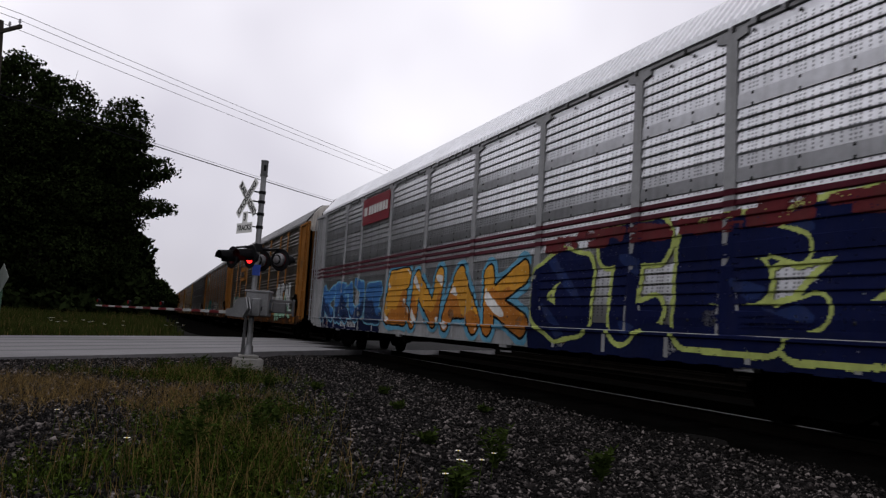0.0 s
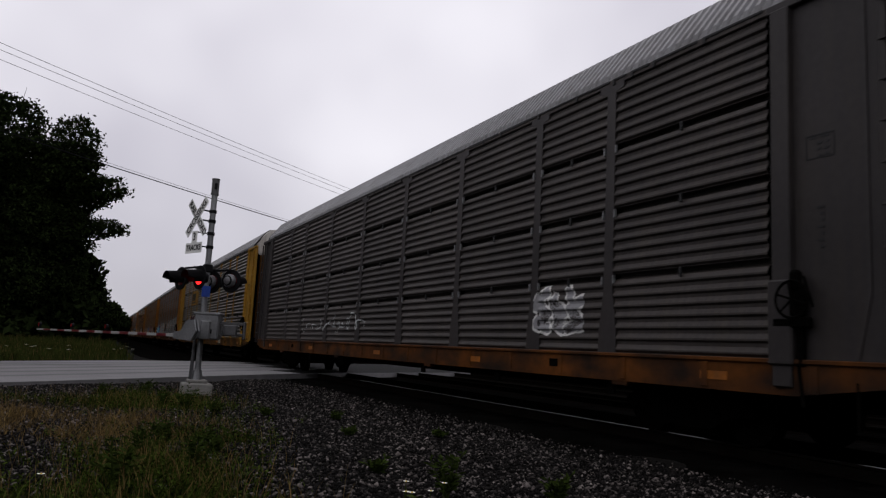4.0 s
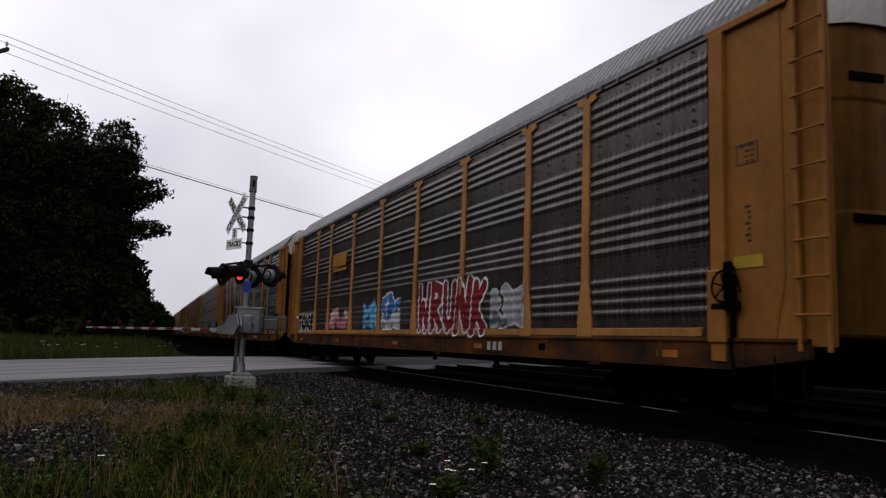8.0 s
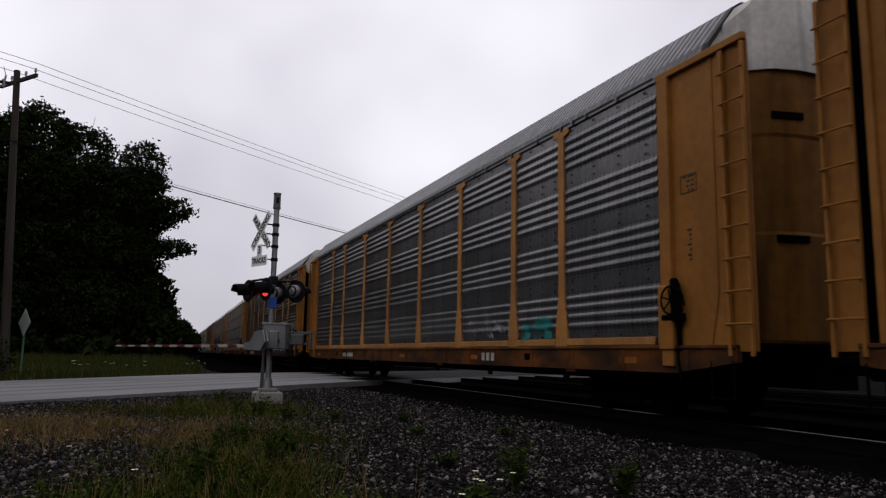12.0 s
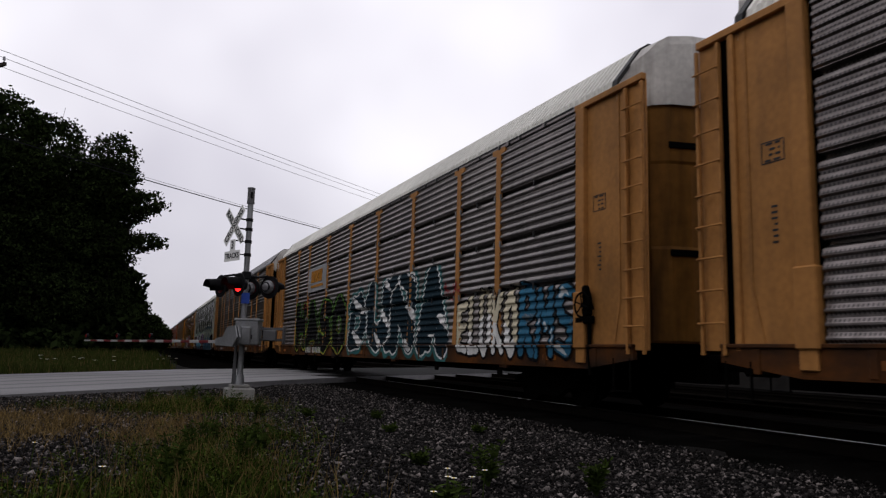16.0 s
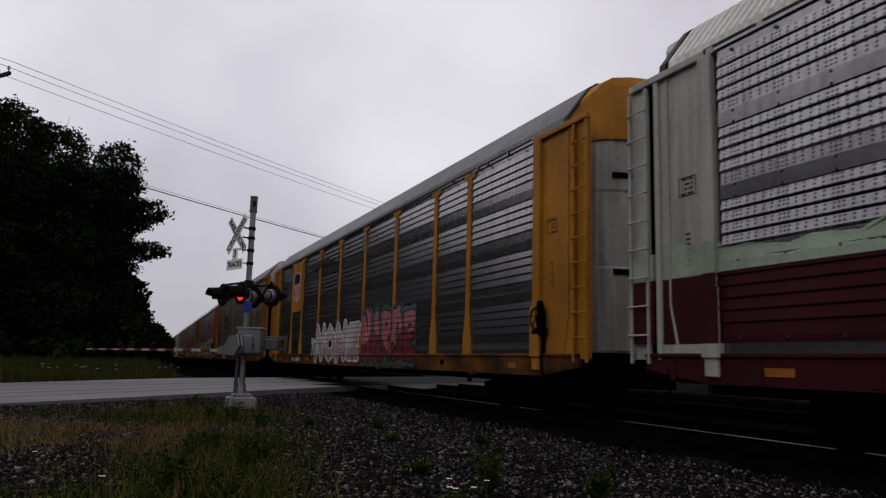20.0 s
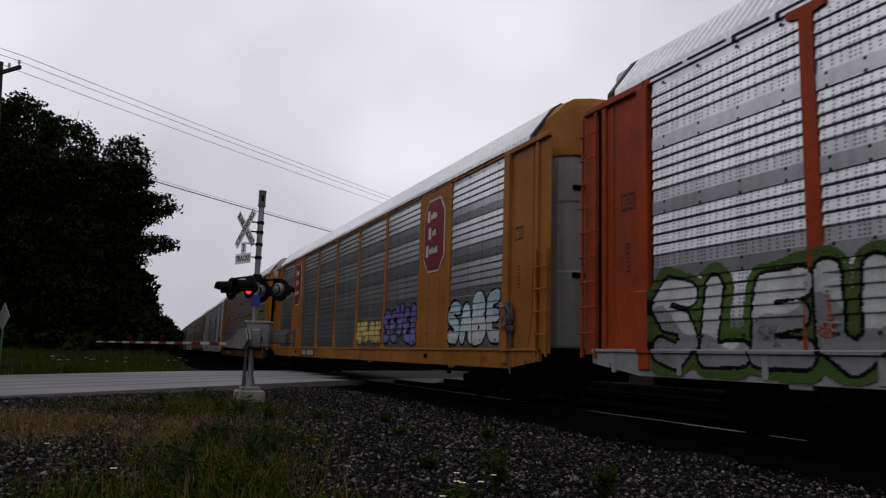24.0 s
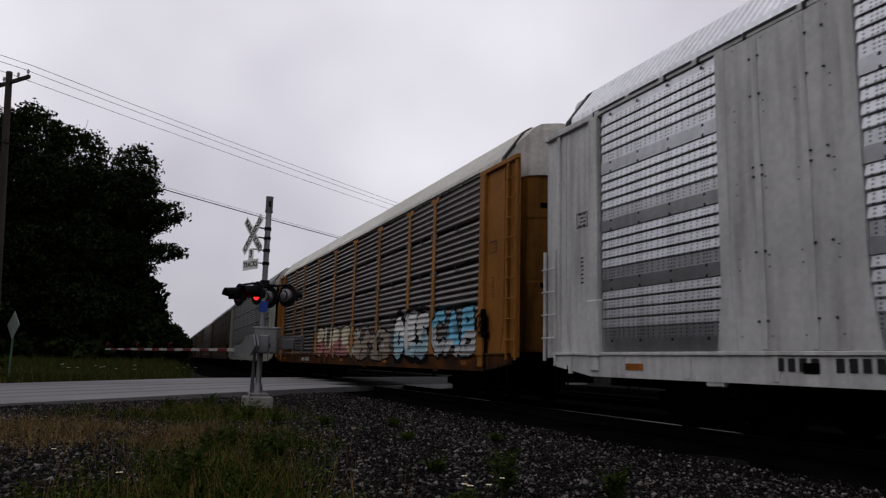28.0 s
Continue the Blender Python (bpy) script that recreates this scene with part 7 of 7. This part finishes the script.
def build_woods():
    """The dense wood behind the first trees, down to its dark undergrowth."""
    rng = np.random.RandomState(53)
    blobs, tall = [], []
    for x in np.arange(-44, 1.5, 2.3):
        top = 13.5 if x < -4 else 9.0
        for z in np.arange(1.0, top, 2.4):
            blobs.append((x + rng.uniform(-0.8, 0.8) - (1.2 if x > -2 else 0), 66 + rng.uniform(-2, 3), z, 2.1, 2.0, 1.8))
    for x in np.arange(-34, 0.8, 1.3):
        blobs.append((x, 58.0 + rng.uniform(-1.5, 1.0) + (1.0 if x > -2 else 0), 0.9, 1.3, 1.2, 1.3))
        blobs.append((x + 0.6, 59.5, 2.4, 1.3, 1.2, 1.2))
    for y, x1 in ((80, 0.6), (100, 2.0), (120, 3.2), (145, 4.6), (170, 6.0), (200, 7.4), (235, 9.0)):
        for x in np.arange(x1 - 9, x1 + 0.1, 2.2):
            for z in (1.0, 2.8, 4.6):
                blobs.append((x, y + rng.uniform(-4, 4), z, 2.0, 2.5, 1.7))
    # Rows hidden behind the first trees, added to shade the far cars.
    for y in (72, 84, 98, 114, 132, 152, 176, 204, 236):
        for x in np.arange(0.03 * y - 11, 0.03 * y - 1.6, 2.6):
            for z in np.arange(1.2, min(12.5, 0.11 * y + 1.0), 2.4):
                blobs.append((x + rng.uniform(-0.8, 0.8), y + rng.uniform(-5, 5), z, 2.1, 2.8, 1.9))
    # Taller unseen rows, also added only for their shade on the train.
    for y in np.arange(74, 190, 9.0):
        for x in np.arange(-15, 0.012 * y - 2.6, 4.0):
            for z in np.arange(2.0, min(17.0, 0.22 * y), 3.6):
                tall.append((x + rng.uniform(-0.8, 0.8), y + rng.uniform(-3, 3), z, 2.4, 3.0, 2.3))
    blobs = tall + [b for b in blobs if b[1] < 70 or b[0] + 1.8 < b[1] * max(0.072 - 0.65 * (b[2] + 1.4) / b[1], -0.012)]
    v, f = leaf_cloud(rng, blobs, 9, 0.36)
    tagged(put("woods", fast_mesh("woods", v, f, M["leaf"])), "dense dark wood and undergrowth behind the verge, with hidden shading rows", "woods", kind="stuff")


build_woods()


def build_shade_woods():
    """An unseen near-side wood, on both sides of the road, added to shade cars."""
    rng = np.random.RandomState(59)
    blobs = []
    for y in np.arange(-85, 46, 4.2):
        for row, x in enumerate((-13.5, -17.5, -22.0)):
            px, py = x + rng.uniform(-1.5, 1.5), y + rng.uniform(-1.5, 1.5)
            if abs(-0.6 * (px - ROAD_MID.x) + 0.8 * (py - ROAD_MID.y)) < ROAD_HALF + 3.5:
                continue
            for z in np.arange(1.5, 9.0 + 2.8 * row + rng.uniform(-1.5, 2.5), 3.4):
                blobs.append((px, py, z, 2.6, 2.6, 2.4))
    v, f = leaf_cloud(rng, blobs, 5, 0.75)
    tagged(put("woods", fast_mesh("woods", v, f, M["leaf"])), "unseen wood added to shade the near side of the cars", "woods", kind="stuff")


build_shade_woods()


def build_bush(x, y, blobs, seed, label):
    rng = np.random.RandomState(seed)
    b = new("bush")
    b.location = (x, y, ground_z(x, y))
    tagged(b, label, "bush")
    for a, c, z, rx, ry, rz in blobs:
        for _ in range(5):
            part("stem", tube((0, 0, 0), (a + rng.uniform(-0.4, 0.4) * rx, c, z + rng.uniform(-0.3, 0.4) * rz), 0.025, 0.008, 5), M["bark"], b)
    v, f = leaf_cloud(rng, blobs, 90, 0.075)
    put("foliage", fast_mesh("foliage", v, f, M["leaf"]), b)


build_bush(-4.9, 28.6, [(0, 0, 0.7, 0.55, 0.6, 0.7), (-0.5, 0.2, 0.5, 0.7, 0.6, 0.6)], 41, "dark leafy bush at the foot of a utility pole")


# ---- loose stones, grass and weeds ----
def stones(name, rng, x, y, z, s, mat, label):
    """Crushed stones as uneven eight-sided lumps."""
    base = np.array([(1, 0, 0), (-1, 0, 0), (0, 1, 0), (0, -1, 0), (0, 0, 1), (0, 0, -1)], float)
    tri = np.array([(0, 2, 4), (2, 1, 4), (1, 3, 4), (3, 0, 4), (2, 0, 5), (1, 2, 5), (3, 1, 5), (0, 3, 5)])
    n = len(x)
    v = base[None] * rng.uniform(0.55, 1.15, (n, 6, 1)) * np.stack([np.ones(n), rng.uniform(0.6, 1.0, n), rng.uniform(0.45, 0.8, n)], 1)[:, None, :]
    v = v + rng.normal(0, 0.12, v.shape)
    a = rng.uniform(0, 2 * np.pi, n)
    tilt = rng.uniform(-0.6, 0.6, n)
    ca, sa, ct, st = np.cos(a), np.sin(a), np.cos(tilt), np.sin(tilt)
    X = v[..., 0] * ct[:, None] + v[..., 2] * st[:, None]
    Zz = -v[..., 0] * st[:, None] + v[..., 2] * ct[:, None]
    Yy = v[..., 1]
    v = np.stack([X * ca[:, None] - Yy * sa[:, None], X * sa[:, None] + Yy * ca[:, None], Zz], -1) * s[:, None, None]
    v = v + np.stack([x, y, z], 1)[:, None, :]
    f = (tri[None] + 6 * np.arange(n)[:, None, None]).reshape(-1, 3)
    ob = put(name, fast_mesh(name, v.reshape(-1, 3), f, mat))
    return tagged(ob, label, "gravel", kind="stuff")


def ground_at(x, y):
    return np.array([ground_z(a, b) for a, b in zip(x.tolist(), y.tolist())])


def in_road(x, y, pad=0.1):
    p = -0.6 * (x - ROAD_MID.x) + 0.8 * (y - ROAD_MID.y)
    return np.abs(p) < ROAD_HALF + pad


def patch(x, y, cx, cy, rx, ry):
    return np.exp(-(((x - cx) / rx) ** 2 + ((y - cy) / ry) ** 2))


def green_cover(x, y):
    c = 1.25 * patch(x, y, 0.75, 6.3, 0.62, 2.4) + 0.95 * patch(x, y, 1.45, 14.4, 1.0, 1.5) + 0.35 * patch(x, y, 1.7, 9.6, 0.55, 1.6) + 0.30 * patch(x, y, -0.1, 14.6, 0.9, 0.8) + 0.65 * patch(x, y, 0.0, 5.5, 0.55, 1.0) + 0.3 * patch(x, y, -0.7, 5.2, 0.6, 0.7)
    return np.clip(c * (0.75 + 0.4 * np.sin(2.3 * x + 1.1 * y) * np.sin(1.7 * y - 0.8 * x)), 0, 1)


def dry_cover(x, y):
    c = 0.6 + 0.55 * np.sin(3.1 * x + 0.7 * y) * np.sin(2.2 * y - 1.3 * x)
    return np.clip(c * 0.85 * patch(x, y, -0.95, 11.4, 0.75, 1.7) + c * 0.8 * patch(x, y, 0.65, 10.3, 0.75, 1.3) + 0.3 * patch(x, y, -2.2, 11.0, 1.0, 2.0), 0, 1)


def scatter_stones():
    rng = np.random.RandomState(21)
    n = 250000
    y = 3.6 + 22 * rng.rand(n) ** 1.9
    x = rng.uniform(-4, 7.25, n)
    # Stones thin out from x 5.2 so the shade-black bed shows.
    keep = (~in_road(x, y)) & (x > -0.75 * y * 0.35 - 0.9) & (np.abs(x - y * 0.48) < 0.62 * y + 1.2) & (rng.rand(n) > 0.85 * np.maximum(green_cover(x, y), dry_cover(x, y) * 0.85)) & (np.hypot(x - MAST[0], y - MAST[1]) > 0.42) & (rng.rand(n) > np.clip((x - 5.2) / 1.2, 0, 1))
    x, y = x[keep], y[keep]
    s = rng.gamma(5.0, 0.0041, len(x)).clip(0.009, 0.055)
    z = np.maximum(ground_at(x, y), np.where(x > 3.6, np.interp(x, [3.6, 4.4, 7.0], [-0.25, -0.185, -0.175]), -9)) + 0.006
    stones("ballast_stones", rng, x, y, z, s, M["stones"], "loose grey crushed stone beside the track")


def blades(name, rng, x, y, h, width, mat, label, category="grass", lean=0.35):
    n = len(x)
    z = ground_at(x, y) - 0.01
    a = rng.uniform(0, 2 * np.pi, n)
    dx, dy = np.cos(a) * width, np.sin(a) * width
    b = rng.uniform(0, 2 * np.pi, n)
    k = rng.uniform(0.05, lean, n) * h
    mx, my = np.cos(b) * k * 0.35, np.sin(b) * k * 0.35
    tx, ty = np.cos(b) * k, np.sin(b) * k
    v = np.stack([np.stack([x - dx, y - dy, z], 1), np.stack([x + dx, y + dy, z], 1),
                  np.stack([x + mx + dx * 0.8, y + my + dy * 0.8, z + h * 0.55], 1), np.stack([x + mx - dx * 0.8, y + my - dy * 0.8, z + h * 0.55], 1),
                  np.stack([x + tx, y + ty, z + h], 1)], 1)
    q = 5 * np.arange(n)[:, None]
    f = np.concatenate([np.stack([q + 0, q + 1, q + 2], 2).reshape(-1, 3), np.stack([q + 0, q + 2, q + 3], 2).reshape(-1, 3), np.stack([q + 3, q + 2, q + 4], 2).reshape(-1, 3)])
    ob = put(name, fast_mesh(name, v.reshape(-1, 3), f, mat))
    return tagged(ob, label, category, kind="stuff")


def small_leaves(rng, blobs, per, size):
    """Small pointed leaves thrown about low mounds."""
    b = np.repeat(np.array(blobs), per, axis=0)
    p = b[:, :3] + rng.normal(size=(len(b), 3)) * b[:, 3:] * 0.6
    a = rng.normal(size=p.shape)
    a[:, 2] = np.abs(a[:, 2]) * 0.7
    a /= np.linalg.norm(a, axis=1)[:, None]
    c = np.cross(a, rng.normal(size=p.shape))
    c /= np.linalg.norm(c, axis=1)[:, None]
    s = size * rng.uniform(0.6, 1.8, (len(p), 1))
    v = np.stack([p - a * s, p + c * s * 0.4, p + a * s, p - c * s * 0.4], 1).reshape(-1, 3)
    return v, np.arange(len(v)).reshape(-1, 4)


def grow_grass():
    rng = np.random.RandomState(31)
    n = 260000
    x, y = rng.uniform(-3.4, 3.4, n), rng.uniform(3.8, 17.0, n)
    g = green_cover(x, y)
    clump = 0.5 + 0.5 * np.sin(x * 5.3 + 1.7 * np.sin(y * 2.1)) * np.sin(y * 4.1 + 1.3 * np.sin(x * 3))
    keep = (rng.rand(n) < g * (0.25 + 0.75 * clump)) & ~in_road(x, y)
    xx, yy = x[keep], y[keep]
    blades("green_grass", rng, xx, yy, rng.gamma(3.0, 0.040, len(xx)).clip(0.03, 0.36) * (0.45 + 0.55 * g[keep]), 0.0034, M["grass_green"], "uneven green roadside grass and weeds", lean=1.1)
    m = rng.rand(len(xx)) < 0.12
    blades("straw_stalks", rng, xx[m] + 0.02, yy[m], rng.uniform(0.10, 0.34, m.sum()), 0.003, M["grass_dry"], "dry stalks among the green weeds", lean=0.7)
    # low leafy weeds between the blades
    m = rng.rand(len(xx)) < 0.05
    wz = ground_at(xx[m], yy[m])
    blobs = [(a, b, c + 0.05, q, q, 0.05 + 0.5 * q) for a, b, c, q in zip(xx[m].tolist(), yy[m].tolist(), wz.tolist(), rng.uniform(0.03, 0.10, m.sum()).tolist())]
    v, f = small_leaves(rng, blobs, 34, 0.014)
    tagged(put("low_weeds", fast_mesh("low_weeds", v, f, M["grass_green"])), "low leafy weeds in the gravel", "weeds", kind="stuff")
    d = dry_cover(x, y)
    keep = (rng.rand(n) < d * 0.45) & ~in_road(x, y)
    xx, yy = x[keep], y[keep]
    blades("dry_grass", rng, xx, yy, rng.gamma(3.0, 0.038, len(xx)).clip(0.03, 0.26), 0.003, M["grass_dry"], "dry straw-coloured grass", lean=1.8)
    # the verge beyond the road
    n = 110000
    x, y = rng.uniform(-22, 9, n), rng.uniform(24, 62, n)
    p = -0.6 * (x - ROAD_MID.x) + 0.8 * (y - ROAD_MID.y)
    keep = (p > ROAD_HALF + 0.15) & (x < 2.2 + 0.05 * (y - 36) + 0.5 * np.sin(y * 0.9)) & (rng.rand(n) < np.clip(0.25 + (3.0 - x) / 3.0, 0.1, 1))
    xx, yy = x[keep], y[keep]
    tall = 0.8 + 1.1 * np.clip((yy - 34) / 22, 0, 1)
    blades("verge_grass", rng, xx, yy, rng.uniform(0.18, 0.55, len(xx)) * tall, 0.018, M["grass_verge"], "tall green grass on the far verge")
    m = rng.rand(len(xx)) < 0.10
    blades("verge_straw", rng, xx[m] + 0.03, yy[m], rng.uniform(0.25, 0.6, m.sum()) * tall[m], 0.010, M["grass_dry"], "straw-coloured stalks in the verge grass")


def flower(name, x, y, h, mat, rng, label, petals=8, r=0.022):
    f = new(name)
    f.location = (x, y, ground_z(x, y))
    tagged(f, label, "flower", "wild flowers")
    part("stem", tube((0, 0, 0), (0.02, 0.01, h), 0.004, 0.003, 5), M["weed"], f)
    bm = bmesh.new()
    for k in range(petals):
        a = 2 * math.pi * k / petals
        c = Vector((0.02, 0.01, h))
        d, e = Vector((math.cos(a), math.sin(a), 0.15)), Vector((-math.sin(a), math.cos(a), 0))
        vs = [bm.verts.new(c + q) for q in (d * r * 0.2 - e * r * 0.2, d * r - e * r * 0.35, d * r * 1.2, d * r + e * r * 0.35, d * r * 0.2 + e * r * 0.2)]
        bm.faces.new(vs)
    part("petals", bm, mat, f)
    part("flower_centre", tube((0.02, 0.01, h), (0.02, 0.01, h + 0.006), r * 0.3, n=8), M["petal_yellow"], f)


def weed_plant(x, y, h, seed, spread=0.16):
    """A branching roadside weed with many narrow leaves."""
    rng = np.random.RandomState(seed)
    w = new("weed")
    w.location = (x, y, ground_z(x, y))
    tagged(w, "bushy green roadside weed growing in gravel", "weed", "roadside weeds")
    v, f = [], []
    for k in range(11):
        a, b = rng.uniform(0, 2 * np.pi), rng.uniform(0.2, 1.0)
        tip = Vector((math.cos(a) * spread * b, math.sin(a) * spread * b, h * rng.uniform(0.55, 1.0)))
        part("stem", tube((0, 0, 0), tuple(tip), 0.006, 0.002, 5), M["weed"], w)
        for j in range(26):
            p = tip * rng.uniform(0.2, 1.0)
            d = Vector((rng.normal(), rng.normal(), rng.uniform(0.0, 1.0))).normalized() * rng.uniform(0.04, 0.09)
            e = d.cross(Vector((rng.normal(), rng.normal(), rng.normal()))).normalized() * 0.010
            q = len(v)
            v += [tuple(p), tuple(p + d * 0.5 + e), tuple(p + d), tuple(p + d * 0.5 - e)]
            f.append((q, q + 1, q + 2, q + 3))
    put("foliage", mesh_of("foliage", v, f, [M["weed"]]), w)


scatter_stones()
grow_grass()
for k, (x, y, h, sp) in enumerate([(2.80, 5.40, 0.46, 0.20), (3.45, 4.85, 0.30, 0.16), (2.05, 4.55, 0.24, 0.18), (1.85, 13.2, 0.45, 0.28), (1.60, 13.6, 0.35, 0.25), (2.15, 12.2, 0.28, 0.22), (2.7, 6.6, 0.16, 0.14),
(0.45, 6.2, 0.42, 0.2), (1.05, 6.6, 0.40, 0.2), (0.75, 7.6, 0.38, 0.22), (1.45, 7.9, 0.35, 0.2), (1.05, 8.6, 0.3, 0.18),
                                   (1.35, 15.2, 0.4, 0.3), (0.7, 15.4, 0.3, 0.25), (4.6, 9.2, 0.10, 0.12), (3.9, 11.5, 0.12, 0.14), (3.4, 9.4, 0.12, 0.16), (2.9, 12.0, 0.14, 0.18)]):
    weed_plant(x, y, h, 60 + k, sp)
frng = np.random.RandomState(77)
for x, y, h in [(2.0, 4.45, 0.28), (2.12, 4.62, 0.24), (1.88, 4.40, 0.2), (2.2, 4.9, 0.26), (2.32, 4.75, 0.22), (-0.05, 5.3, 0.3), (-0.6, 7.3, 0.25), (-1.3, 8.8, 0.25), (2.6, 5.1, 0.2)]:
    flower("daisy", x, y, h, M["petal"], frng, "small white daisy in roadside weeds", r=0.020)
for k in range(16):
    x, y = frng.uniform(-3.2, 2.6), frng.uniform(29, 37)
    if -0.6 * (x - ROAD_MID.x) + 0.8 * (y - ROAD_MID.y) > ROAD_HALF + 0.4:
        flower("daisy", x, y, frng.uniform(0.5, 0.75), M["petal"], frng, "white wild flower in tall verge grass", r=0.075)


# ---- sleepers, with the train's shade in their near-black colour ----
def build_ties():
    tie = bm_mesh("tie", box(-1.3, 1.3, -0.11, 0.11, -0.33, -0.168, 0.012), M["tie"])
    for k, off in enumerate((0.0, 4.4, 8.8)):
        track = new("track_bed")
        tagged(track, "row of creosoted timber ties, darkened as train shade", "track", kind="structure")
        for j in range(100):
            x, y, a = on_track(-4 + j * 0.53, off)
            put("tie", tie, track, pose(x, y, 0, 0, 0, -math.degrees(a)))


build_ties()


# ---- movement: the whole train runs by at an even pace ----
SPEED, START = 21.073, -30.58


def motions():
    half = CAR_LEN / 2 - 3.7
    for k, car in CARS.items():
        rows = []
        for j in range(57):
            t = j * 0.5
            s = PITCH * k - PITCH / 2 - (START + SPEED * t)
            (x0, y0, _), (x1, y1, _) = on_track(s - half), on_track(s + half)
            a = math.degrees(math.atan2(x1 - x0, y1 - y0))
            rows.append((t, pose((x0 + x1) / 2, (y0 + y1) / 2, 0, 0, 0, -a)))
        walk(car, rows)


motions()
